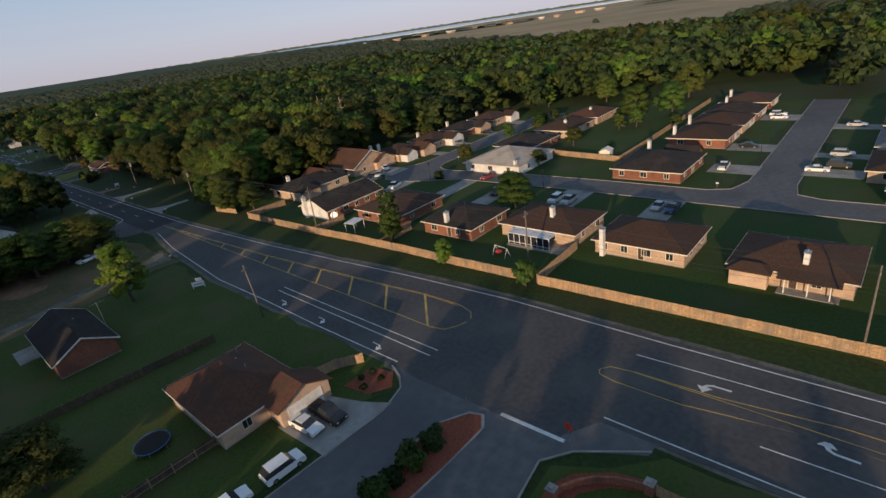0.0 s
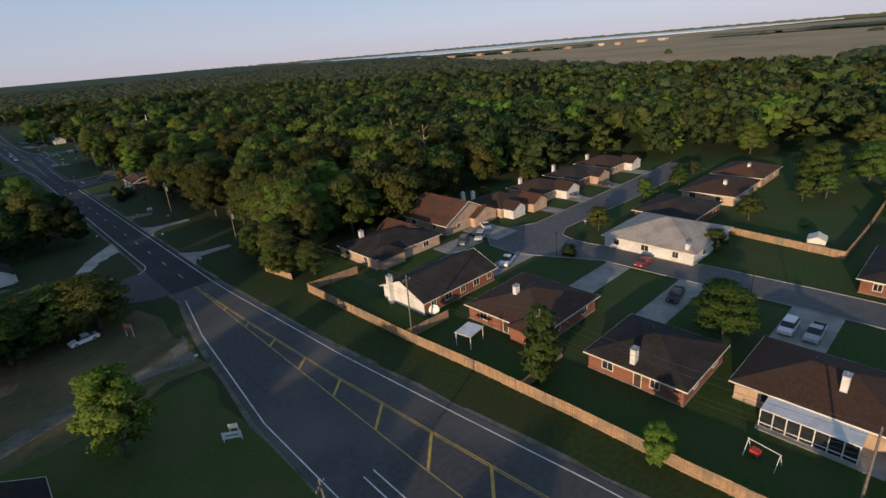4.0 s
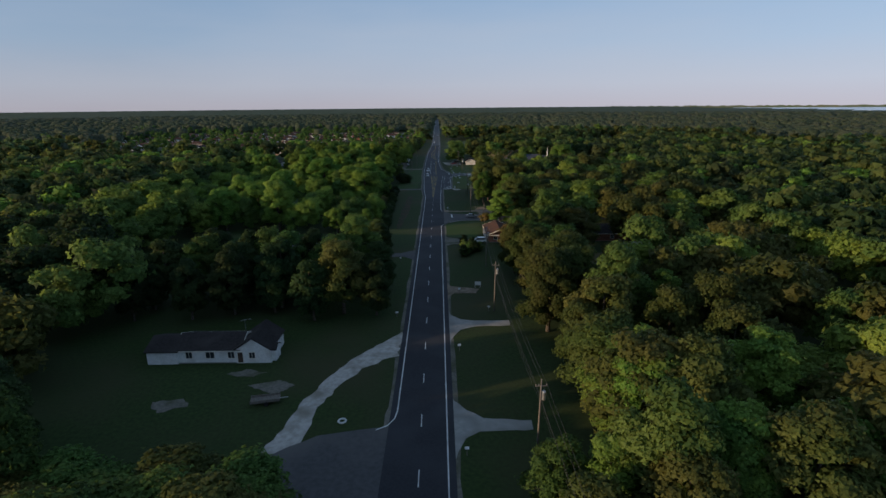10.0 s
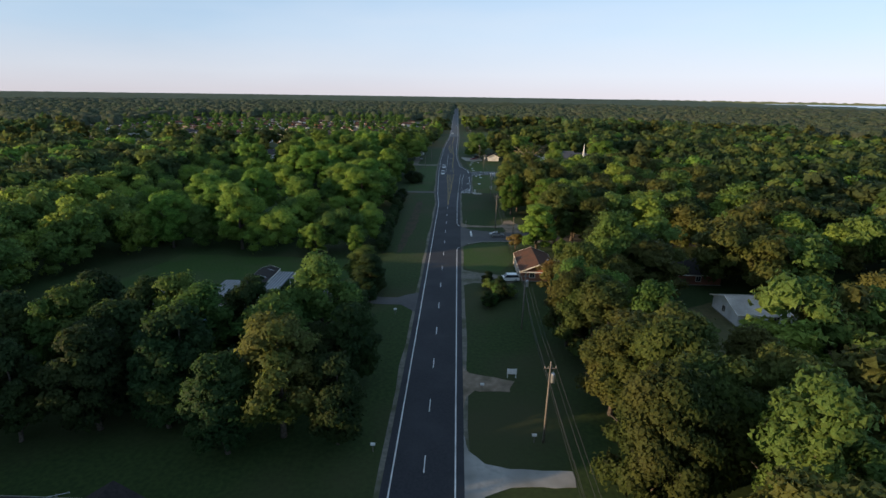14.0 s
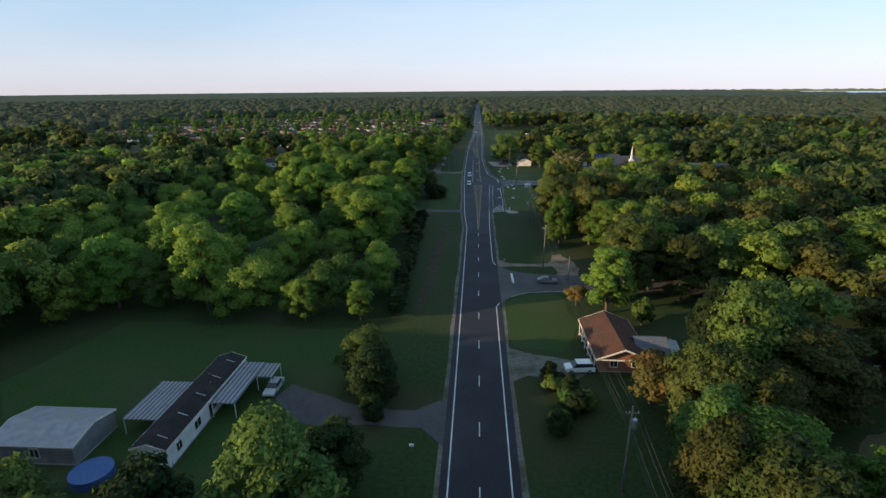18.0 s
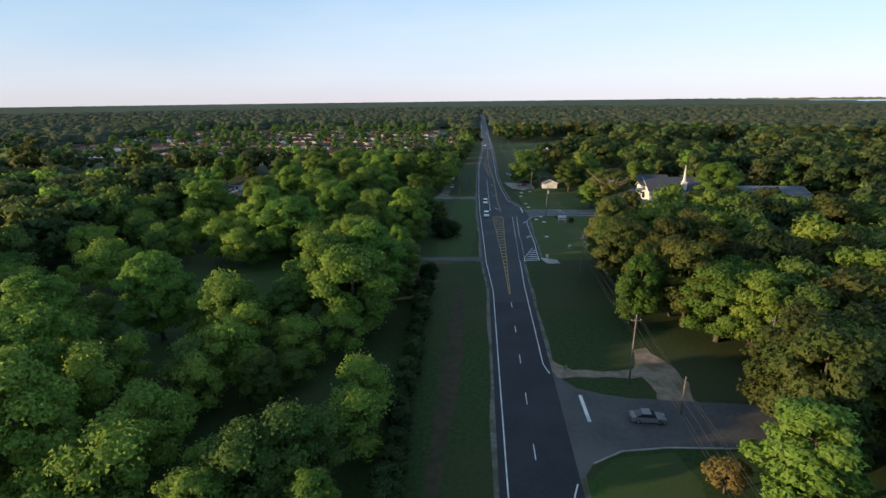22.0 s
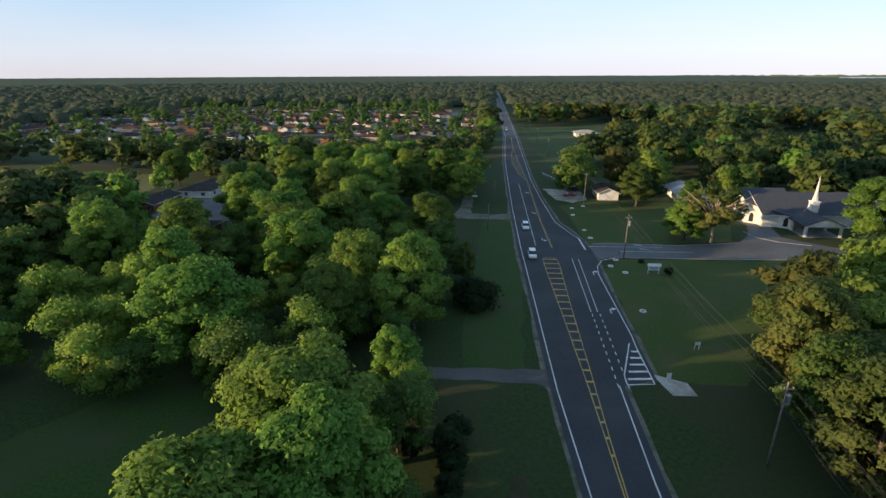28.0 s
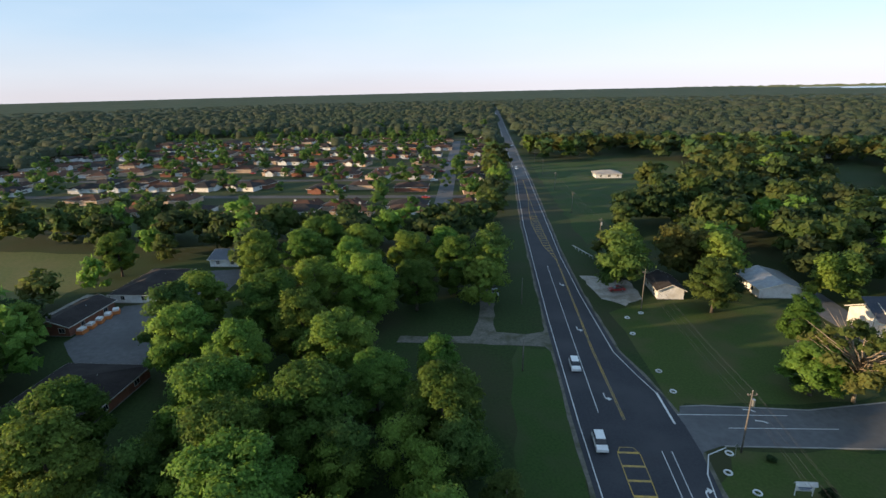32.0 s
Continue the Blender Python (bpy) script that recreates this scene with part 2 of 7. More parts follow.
MULCH = surface("red_mulch", (0.17, 0.05, 0.03), (0.26, 0.08, 0.045), 4.0, 0.95, None, 1, 0.04)
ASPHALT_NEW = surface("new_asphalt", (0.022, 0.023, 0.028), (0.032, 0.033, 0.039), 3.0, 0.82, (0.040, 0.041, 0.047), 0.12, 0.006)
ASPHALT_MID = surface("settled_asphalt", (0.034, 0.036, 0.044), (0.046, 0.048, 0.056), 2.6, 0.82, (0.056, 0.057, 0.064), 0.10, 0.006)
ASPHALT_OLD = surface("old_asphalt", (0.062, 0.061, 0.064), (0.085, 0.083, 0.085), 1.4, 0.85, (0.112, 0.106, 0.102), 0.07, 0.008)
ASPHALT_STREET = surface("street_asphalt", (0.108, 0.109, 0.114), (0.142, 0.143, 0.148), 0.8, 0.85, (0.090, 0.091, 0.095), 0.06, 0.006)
SHOULDER = surface("gravel_shoulder", (0.12, 0.112, 0.095), (0.19, 0.175, 0.145), 1.8, 0.95, (0.07, 0.075, 0.042), 0.3, 0.02)
CONCRETE = surface("concrete", (0.27, 0.265, 0.25), (0.35, 0.34, 0.32), 1.2, 0.9, (0.21, 0.205, 0.19), 0.3, 0.006)
PAINT_WHITE = surface("white_road_paint", (0.62, 0.62, 0.60), (0.78, 0.78, 0.76), 2.0, 0.7, (0.48, 0.48, 0.47), 0.4)
PAINT_YELLOW = surface("yellow_road_paint", (0.50, 0.32, 0.06), (0.62, 0.42, 0.10), 2.0, 0.7, (0.30, 0.24, 0.12), 0.4)
# brown fence boards with the side yard's shade put into the colour
WOOD_DARK = surface("shaded_brown_boards", (0.085, 0.060, 0.042), (0.14, 0.10, 0.072), 3.0, 0.9, (0.06, 0.05, 0.04), 0.5, 0.01, per_piece=0.2)
WOOD_FENCE = surface("cedar_boards", (0.30, 0.20, 0.12), (0.44, 0.30, 0.18), 3.0, 0.85, (0.24, 0.19, 0.14), 0.5, 0.01, per_object=0.12, per_piece=0.16)
POLE_WOOD = surface("grey_pole_wood", (0.12, 0.105, 0.09), (0.20, 0.178, 0.155), 5.0, 0.9, None, 1, 0.01)
BARK = surface("bark", (0.055, 0.045, 0.036), (0.12, 0.10, 0.08), 3.0, 0.95, None, 1, 0.03)
BARK_PALE = surface("pale_dead_wood", (0.26, 0.20, 0.14), (0.40, 0.32, 0.23), 3.0, 0.95, None, 1, 0.03)
ROOF_BROWN = surface("brown_shingles", (0.046, 0.026, 0.019), (0.070, 0.040, 0.029), 2.5, 0.97, (0.056, 0.038, 0.030), 0.25, 0.02, per_object=0.15)
ROOF_DARK = surface("charcoal_shingles", (0.020, 0.017, 0.017), (0.034, 0.029, 0.028), 2.5, 0.97, (0.042, 0.036, 0.034), 0.3, 0.02, per_object=0.15)
ROOF_RED = surface("rust_brown_shingles", (0.078, 0.036, 0.024), (0.112, 0.053, 0.034), 2.5, 0.97, (0.066, 0.040, 0.029), 0.3, 0.02, per_object=0.12)
ROOF_TAN = surface("light_tan_shingles", (0.36, 0.32, 0.28), (0.46, 0.42, 0.37), 2.5, 0.9, (0.30, 0.27, 0.24), 0.3, 0.02)
ROOF_SLATE = surface("blue_grey_shingles", (0.10, 0.115, 0.14), (0.15, 0.165, 0.195), 2.5, 0.9, (0.12, 0.13, 0.15), 0.3, 0.02)
ROOF_NAVY = surface("dark_blue_grey_shingles", (0.045, 0.052, 0.068), (0.066, 0.074, 0.094), 2.5, 0.95, (0.055, 0.060, 0.075), 0.3, 0.02)
METAL_ROOF = surface("galvanised_sheet", (0.28, 0.29, 0.31), (0.38, 0.39, 0.41), 0.9, 0.5, (0.35, 0.33, 0.31), 0.3, 0.0, 0.6)
BRICK_RED = surface("red_brick", (0.22, 0.090, 0.058), (0.31, 0.135, 0.088), 6.0, 0.9, (0.19, 0.088, 0.062), 0.6, 0.01, per_object=0.12)
BRICK_TAN = surface("tan_brick", (0.46, 0.33, 0.24), (0.58, 0.43, 0.32), 6.0, 0.9, (0.40, 0.29, 0.22), 0.6, 0.01, per_object=0.12)
SIDING = surface("white_siding", (0.66, 0.66, 0.66), (0.78, 0.78, 0.77), 3.0, 0.7, (0.56, 0.55, 0.53), 0.5)
TRIM = surface("cream_trim", (0.70, 0.66, 0.58), (0.80, 0.76, 0.68), 3.0, 0.6, (0.60, 0.56, 0.50), 0.6)
DARK_WOOD = surface("dark_door", (0.05, 0.035, 0.03), (0.09, 0.06, 0.045), 3.0, 0.6)
GLASS = surface("window_glass", (0.02, 0.025, 0.03), (0.035, 0.04, 0.05), 0.7, 0.12, None, 1, spec=0.6)
TYRE = surface("tyre_rubber", (0.015, 0.015, 0.015), (0.03, 0.03, 0.03), 6.0, 0.9)
METAL = surface("grey_metal", (0.40, 0.41, 0.42), (0.52, 0.53, 0.54), 3.0, 0.4, None, 1, 0.0, 0.8)
WIRE = surface("black_wire", (0.03, 0.03, 0.03), (0.06, 0.06, 0.06), 3.0, 0.6)
RED_PLASTIC = surface("red_plastic", (0.50, 0.05, 0.03), (0.58, 0.07, 0.045), 3.0, 0.5)
ORANGE = surface("orange_paint", (0.62, 0.20, 0.06), (0.72, 0.25, 0.08), 3.0, 0.6)
BLUE = surface("blue_paint", (0.05, 0.11, 0.28), (0.07, 0.14, 0.33), 3.0, 0.5)
LAMP_LENS = surface("lamp_lens", (0.70, 0.70, 0.68), (0.80, 0.80, 0.78), 3.0, 0.2, spec=0.5)
TAIL_LENS = surface("tail_lens", (0.40, 0.02, 0.02), (0.50, 0.03, 0.03), 3.0, 0.25, spec=0.5)


def car_paint(name, c):
    return surface(name, c, tuple(v * 1.08 for v in c), 2.0, 0.28, None, 1, spec=0.6)


CAR = {"white": car_paint("white_car_paint", (0.78, 0.78, 0.77)), "silver": car_paint("silver_car_paint", (0.45, 0.46, 0.47)),
       "black": car_paint("black_car_paint", (0.018, 0.018, 0.02)), "red": car_paint("red_car_paint", (0.30, 0.03, 0.03)),
       "blue": car_paint("blue_car_paint", (0.05, 0.08, 0.16)), "grey": car_paint("grey_car_paint", (0.16, 0.165, 0.17))}

LEAF_OAK = foliage("oak_leaves", (0.056, 0.112, 0.027), (0.104, 0.182, 0.042), (0.126, 0.190, 0.046))
LEAF_BRIGHT = foliage("bright_leaves", (0.096, 0.186, 0.033), (0.176, 0.290, 0.052), (0.198, 0.295, 0.056))
LEAF_OLIVE = foliage("olive_leaves", (0.066, 0.098, 0.024), (0.116, 0.152, 0.038), (0.138, 0.148, 0.041))
LEAF_DARK = foliage("dark_leaves", (0.024, 0.050, 0.018), (0.044, 0.078, 0.025), (0.055, 0.085, 0.026))
LEAF_RUST = foliage("rust_leaves", (0.16, 0.10, 0.030), (0.26, 0.15, 0.045), (0.13, 0.14, 0.04), glow=0.3)
# distance haze is mixed into these leaf colours: paler and greyer
LEAF_HAZE = foliage("haze_tinted_far_leaves", (0.098, 0.148, 0.092), (0.165, 0.220, 0.132), (0.185, 0.210, 0.135), patch=0.02, soft=False, relief=1.6)
LEAF_FAR = foliage("far_leaves", (0.060, 0.104, 0.034), (0.106, 0.160, 0.053), (0.122, 0.144, 0.056), patch=0.05)


# ---- mesh tools ----
class Shape:
    """Vertices and faces, gathered piece by piece."""

    def __init__(self):
        self.v, self.f = [], []

    def add(self, verts, faces):
        n = len(self.v)
        self.v.extend(verts)
        self.f.extend([tuple(n + i for i in face) for face in faces])
        return self

    def box(self, x0, y0, z0, x1, y1, z1):
        return self.add([(x0, y0, z0), (x1, y0, z0), (x1, y1, z0), (x0, y1, z0), (x0, y0, z1), (x1, y0, z1), (x1, y1, z1), (x0, y1, z1)],
                        [(3, 2, 1, 0), (4, 5, 6, 7), (0, 1, 5, 4), (1, 2, 6, 5), (2, 3, 7, 6), (3, 0, 4, 7)])

    def prism(self, outline, z0, z1):
        n = len(outline)
        if sum(outline[i - 1][0] * outline[i][1] - outline[i][0] * outline[i - 1][1] for i in range(n)) < 0:
            outline = outline[::-1]
        return self.add([(x, y, z0) for x, y in outline] + [(x, y, z1) for x, y in outline],
                        [tuple(range(n))[::-1], tuple(range(n, 2 * n))] + [(i, (i + 1) % n, n + (i + 1) % n, n + i) for i in range(n)])

    def tube(self, points, radii, sides=8):
        """A round bar through points, with a radius at each."""
        base, rings = len(self.v), []
        points = [Vector(p) for p in points]
        for i, p in enumerate(points):
            d = (points[min(i + 1, len(points) - 1)] - points[max(i - 1, 0)]).normalized()
            a = d.cross(Vector((0.31, 0.87, 0.12)) if abs(d.z) > 0.9 else Vector((0, 0, 1))).normalized()
            b = d.cross(a)
            for k in range(sides):
                w = 2 * math.pi * k / sides
                self.v.append(tuple(p + radii[i] * (math.cos(w) * a + math.sin(w) * b)))
        for i in range(len(points) - 1):
            for k in range(sides):
                k2 = (k + 1) % sides
                self.f.append((base + i * sides + k, base + i * sides + k2, base + (i + 1) * sides + k2, base + (i + 1) * sides + k))
        self.f.append(tuple(base + k for k in range(sides))[::-1])
        self.f.append(tuple(base + (len(points) - 1) * sides + k for k in range(sides)))
        return self

    def mesh(self, name, material, smooth=False):
        me = bpy.data.meshes.new(name)
        me.from_pydata(self.v, [], self.f)
        me.materials.append(material)
        if smooth:
            me.polygons.foreach_set("use_smooth", [True] * len(me.polygons))
        me.update()
        return me


def part(name, shape, material, parent=None, label="", smooth=False, at=None):
    """One mesh object under a thing or under a part."""
    me = shape.mesh(name, material, smooth) if isinstance(shape, Shape) else shape
    ob = new(name, me)
    ob.parent = parent
    if at:
        ob.location = at
    if label:
        ob["label"] = label
    return ob


def thing(name, x, y, z=0.0, turn=0.0, label="", category="", group="", kind=""):
    ob = new(name)
    ob.empty_display_size = 0.2
    ob.matrix_basis = pose(x, y, z, 0, 0, turn)
    return tagged(ob, label, category, group, kind)


def lerp(table, y):
    """The value at y of a table of (y, value), straight between its rows."""
    for (a, va), (b, vb) in zip(table, table[1:]):
        if y <= b:
            return va + (vb - va) * max(0.0, min(1.0, (y - a) / (b - a)))
    return table[-1][1]


def rough_outline(outline, step, jitter, rng):
    """An outline with its edges broken into short uneven pieces."""
    out = []
    for (ax, ay), (bx, by) in zip(outline, outline[1:] + outline[:1]):
        n = max(1, int(math.hypot(bx - ax, by - ay) / step))
        for i in range(n):
            t = i / n
            out.append((ax + (bx - ax) * t + rng.uniform(-jitter, jitter), ay + (by - ay) * t + rng.uniform(-jitter, jitter)))
    return out


def inside(x, y, outline):
    hit = False
    for (ax, ay), (bx, by) in zip(outline, outline[1:] + outline[:1]):
        if (ay > y) != (by > y) and x < (bx - ax) * (y - ay) / (by - ay) + ax:
            hit = not hit
    return hit

# ---- ground ----
rng = random.Random(4)
gs = Shape()
xs = [-4700, -2400, -1200, -600, -300, -150, -60, 0, 60, 150, 300, 600, 1200, 2400, 4700]
ys = [-900, -300, -60, 0, 60, 150, 300, 450, 700, 1000, 1500, 2200, 3000, 4700]
gs.add([(x, y, 0.0) for y in ys for x in xs], [(j * len(xs) + i, j * len(xs) + i + 1, (j + 1) * len(xs) + i + 1, (j + 1) * len(xs) + i) for j in range(len(ys) - 1) for i in range(len(xs) - 1)])
tagged(part("ground", gs, GRASS), "rough green and olive grass ground reaching the horizon", "ground", kind="structure")


def sheet(name, outline, z, material, label, category="ground", jitter=0.35, step=2.5, kind="structure"):
    s = Shape()
    pts = rough_outline(outline, step, jitter, rng) if jitter else outline
    s.prism(pts, -0.25, z)
    return tagged(part(name, s, material), label, category, kind=kind)


# main road: pavement edges by distance along it
PAVE_L = [(-90, -6.2), (21, -6.2), (24, -11.0), (44, -11.5), (47, -11.2), (103, -10.8), (134, -7.7), (151, -4.7), (180, -4.7), (368, -4.7), (389, -6.0), (430, -7.0), (453, -7.7), (497, -8.2), (590, -8.1), (650, -6.6), (706, -5.0), (1000, -4.9), (4600, -4.9)]
PAVE_R = [(-90, 12.6), (20, 12.0), (45, 11.9), (67, 10.6), (85, 8.9), (110, 6.8), (148, 4.9), (157, 4.7), (391, 4.9), (393, 10.1), (436, 10.9), (446, 11.6), (453, 11.5), (462, 10.6), (470, 8.7), (480, 6.2), (511, 4.4), (546, 3.5), (610, 4.0), (700, 5.0), (1000, 4.9), (4600, 4.9)]


def road_strip(name, y0, y1, z, material, label, grow=0.0):
    cuts = sorted({y0, y1, *(y for y, _ in PAVE_L + PAVE_R if y0 < y < y1), *(y0 + i * 8.0 for i in range(1, int((min(y1, 760) - y0) / 8)))})
    s = Shape()
    lim = 0.12 if grow else 0.0
    left = [(lerp(PAVE_L, y) - grow - rng.uniform(-lim, lim * 3), y) for y in cuts]
    right = [(lerp(PAVE_R, y) + grow + rng.uniform(-lim, lim * 3), y) for y in cuts]
    n = len(cuts)
    s.add([(x, y, -0.2) for x, y in left] + [(x, y, z) for x, y in left] + [(x, y, z) for x, y in right] + [(x, y, -0.2) for x, y in right],
          [f for i in range(n - 1) for f in ((n + i, 2 * n + i, 2 * n + i + 1, n + i + 1), (i, n + i, n + i + 1, i + 1), (2 * n + i, 3 * n + i, 3 * n + i + 1, 2 * n + i + 1))])
    return tagged(part(name, s, material), label, "road", kind="structure")


road_strip("road_shoulder", -90, 1700, 0.024, SHOULDER, "pale gravel shoulder along the main road", 0.55)
road_old = road_strip("road_old", -90, 157.2, 0.06, ASPHALT_OLD, "worn grey asphalt of the main road near the junction")
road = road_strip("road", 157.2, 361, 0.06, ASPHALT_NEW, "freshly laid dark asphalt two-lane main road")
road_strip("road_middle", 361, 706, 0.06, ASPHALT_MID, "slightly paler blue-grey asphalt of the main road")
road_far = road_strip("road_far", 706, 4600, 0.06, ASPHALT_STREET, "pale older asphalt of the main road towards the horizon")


def ribbon(points, width, name, material, parent, z=0.066, thick=0.05, label=""):
    """A painted line along points."""
    s = Shape()
    pts = [Vector((x, y, 0)) for x, y in points]
    offs = []
    for i, p in enumerate(pts):
        d = (pts[min(i + 1, len(pts) - 1)] - pts[max(i - 1, 0)]).normalized()
        offs.append(Vector((-d.y, d.x, 0)) * width / 2)
    n = len(pts)
    ring = [p + o for p, o in zip(pts, offs)] + [p - o for p, o in zip(pts[::-1], offs[::-1])]
    s.add([(p.x, p.y, z - thick) for p in ring] + [(p.x, p.y, z) for p in ring],
          [(2 * n + i, 2 * n + i + 1, 4 * n - 2 - i, 4 * n - 1 - i)[::-1] for i in range(n - 1)] + [(i, 2 * n + i, 2 * n + (i + 1) % (2 * n), (i + 1) % (2 * n)) for i in range(2 * n)])
    return part(name, s, material, parent, label)


LW = 0.17
for pts in ([(-5.3, -90), (-5.4, 21)], [(-10.3, 49), (-10.3, 68), (-9.9, 86), (-9.9, 103), (-6.8, 134), (-3.8, 151.5)], [(11.7, -90), (11.4, -2), (11.0, 20), (11.0, 45), (9.6, 67), (7.9, 85), (5.8, 110), (3.9, 148), (3.7, 157)]):
    ribbon(pts, LW, "edge_line", PAINT_WHITE, road_old)
for pts in ([(-6.4, 176.2), (-4.9, 177.2), (-4.0, 178.8), (-3.7, 181), (-3.7, 300), (-3.75, 368), (-5.05, 389), (-6.1, 430), (-6.75, 453), (-7.3, 497), (-7.2, 590), (-5.7, 650), (-4.0, 706)],
            [(3.7, 157.3), (3.7, 200), (3.7, 304), (4.4, 306)], [(4.4, 331), (3.7, 334), (3.7, 372), (4.2, 391)],
            [(9.6, 402), (9.9, 407), (9.9, 436), (10.6, 441), (12.5, 445.5), (16, 447.4)], [(9.6, 463), (7.6, 469.5), (5.2, 478.8), (3.5, 511), (2.6, 546), (3.1, 610), (3.8, 706)]):
    ribbon(pts, LW, "edge_line", PAINT_WHITE, road)
ribbon([(-4.0, 706.5), (-3.9, 1600)], LW, "edge_line", PAINT_WHITE, road_far)
ribbon([(3.8, 706.5), (3.9, 1600)], LW, "edge_line", PAINT_WHITE, road_far)
# centre dashes
y = 164.7
while y < 362:
    ribbon([(0, y), (0, y + 3.05)], 0.13, "lane_dash", PAINT_WHITE, road)
    y += 12.1
# yellow hatching before the junction
HR = [(46.8, 3.5), (48, 5.0), (51, 5.9), (59, 5.9), (68, 5.0), (77, 4.3), (87, 3.5), (97, 2.8), (106, 2.1), (130, 1.0), (152, 0.25)]
HL = [(46.8, 2.4), (47.5, 0.6), (48.5, -0.8), (51, -1.35), (60, -1.15), (72, -1.0), (82, -1.0), (101, -0.8), (130, -0.4), (152, -0.1)]
ribbon([(x, y) for y, x in HR], 0.14, "hatch_outline", PAINT_YELLOW, road_old)
ribbon([(x, y) for y, x in HL], 0.14, "hatch_outline", PAINT_YELLOW, road_old)
ribbon([(x - 0.28, y) for y, x in HR[2:]], 0.10, "hatch_outline", PAINT_YELLOW, road_old)
ribbon([(0.18, 152), (0.18, 157)], 0.11, "centre_line", PAINT_YELLOW, road_old)
ribbon([(-0.18, 152), (-0.18, 157)], 0.11, "centre_line", PAINT_YELLOW, road_old)
for k in range(10):
    y0 = 51.5 + k * 9.9
    x0, x1 = lerp(HL, y0), lerp(HR, y0 + 8)
    y1 = y0 + (x1 - x0) * 1.02
    ribbon([(x0, y0), (lerp(HR, y1), y1)], 0.36, "hatch_bar", PAINT_YELLOW, road_old)
# turn lanes of the junction
ribbon([(-5.0, 86), (-5.4, 45.8)], 0.16, "lane_line", PAINT_WHITE, road_old)
ribbon([(-6.35, 86), (-6.9, 46)], 0.16, "lane_line", PAINT_WHITE, road_old)
ribbon([(7.0, 22.5), (8.0, -2), (8.6, -90)], 0.14, "lane_line", PAINT_WHITE, road_old)
ribbon([(-1.2, 6.9), (-0.9, -3), (-0.6, -90)], 0.14, "lane_line", PAINT_WHITE, road_old)
isl = [(3.6, -90), (3.3, 10), (3.3, 21.5), (2.9, 24), (2.2, 24.9), (1.4, 24.5), (1.0, 22.5), (1.0, 15), (2.6, 3), (2.6, -90)]
tagged(part("median_island", Shape().prism(isl, -0.1, 0.10), ASPHALT_OLD), "low painted median island with worn yellow edges", "island", kind="structure")
ribbon([(x + (0.22 if x > 2.5 else -0.22), y + (0.2 if y > 20 else 0)) for x, y in isl], 0.14, "island_line", PAINT_YELLOW, road_old)
ribbon([(6.3, -90), (5.4, 1), (3.9, 12), (3.6, 21.5)], 0.12, "island_line", PAINT_YELLOW, road_old)
ribbon([(-11.0, 30.9), (-10.8, 22.9)], 0.5, "stop_bar", PAINT_WHITE, road_old)
ribbon([(8.1, 324.8), (8.2, 318.2)], 0.5, "stop_bar", PAINT_WHITE, road)
ribbon([(9.7, 463), (9.9, 453.3)], 0.4, "stop_bar", PAINT_WHITE, road)
# yellow hatching at the church junction
H2L = [(366, -0.15), (390, -0.4), (411, -0.95), (439, -1.8), (445, -1.85)]
H2R = [(366, 0.08), (379, 0.25), (394, 0.65), (413, 1.0), (440, 1.75), (445, 1.7)]
for tab in (H2L, H2R):
    ribbon([(x, y) for y, x in tab], 0.13, "hatch_outline", PAINT_YELLOW, road)
ribbon([(-1.85, 445), (-1.2, 446.6), (1.0, 446.6), (1.7, 445)], 0.13, "hatch_outline", PAINT_YELLOW, road)
y = 376.0
while y < 446:
    if lerp(H2R, y) - lerp(H2L, y) > 0.4:
        ribbon([(lerp(H2L, y), y), (lerp(H2R, y), y)], 0.42, "hatch_bar", PAINT_YELLOW, road)
    y += 3.15
ribbon([(1.3, 454), (0.6, 480), (0.7, 543)], 0.12, "centre_line", PAINT_YELLOW, road)
ribbon([(1.6, 454), (0.9, 480), (1.0, 543)], 0.12, "centre_line", PAINT_YELLOW, road)
H3L = [(543, 0.7), (560, -2.0), (590, -3.7), (615, -3.0), (645, -1.0), (700, -0.15)]
H3R = [(543, 1.0), (560, 0.4), (590, -0.2), (615, -0.5), (645, -0.7), (700, 0.1)]
for tab in (H3L, H3R):
    ribbon([(x, y) for y, x in tab], 0.13, "hatch_outline", PAINT_YELLOW, road)
y = 547.0
while y < 610:
    ribbon([(lerp(H3L, y), y), (lerp(H3R, y), y)], 0.42, "hatch_bar", PAINT_YELLOW, road)
    y += 3.2
ribbon([(-2.7, 456), (-3.0, 537)], 0.14, "lane_line", PAINT_WHITE, road)
# right-turn lane: two dotted lines, then solid
for dx in (0.0, 1.25):
    ribbon([(4.6 + dx, 416), (5.4 + dx * 1.25, 446)], 0.14, "lane_line", PAINT_WHITE, road)
    for k in range(11):
        y0 = 390.5 + 2.35 * k
        ribbon([(4.0 + dx * 1.2 + 0.06 * k, y0), (4.03 + dx * 1.2 + 0.06 * k, y0 + 1.05)], 0.14, "lane_dash", PAINT_WHITE, road)
ribbon([(5.4, 391.4), (9.5, 391.9), (9.6, 402)], 0.2, "edge_line", PAINT_WHITE, road)
ribbon([(5.4, 391.4), (5.6, 394), (8.8, 404)], 0.2, "edge_line", PAINT_WHITE, road)
for k in range(5):
    ribbon([(5.9 + 0.62 * k, 392.9 + 2.1 * k), (9.5, 393.3 + 2.0 * k)], 0.5, "hatch_bar", PAINT_WHITE, road)


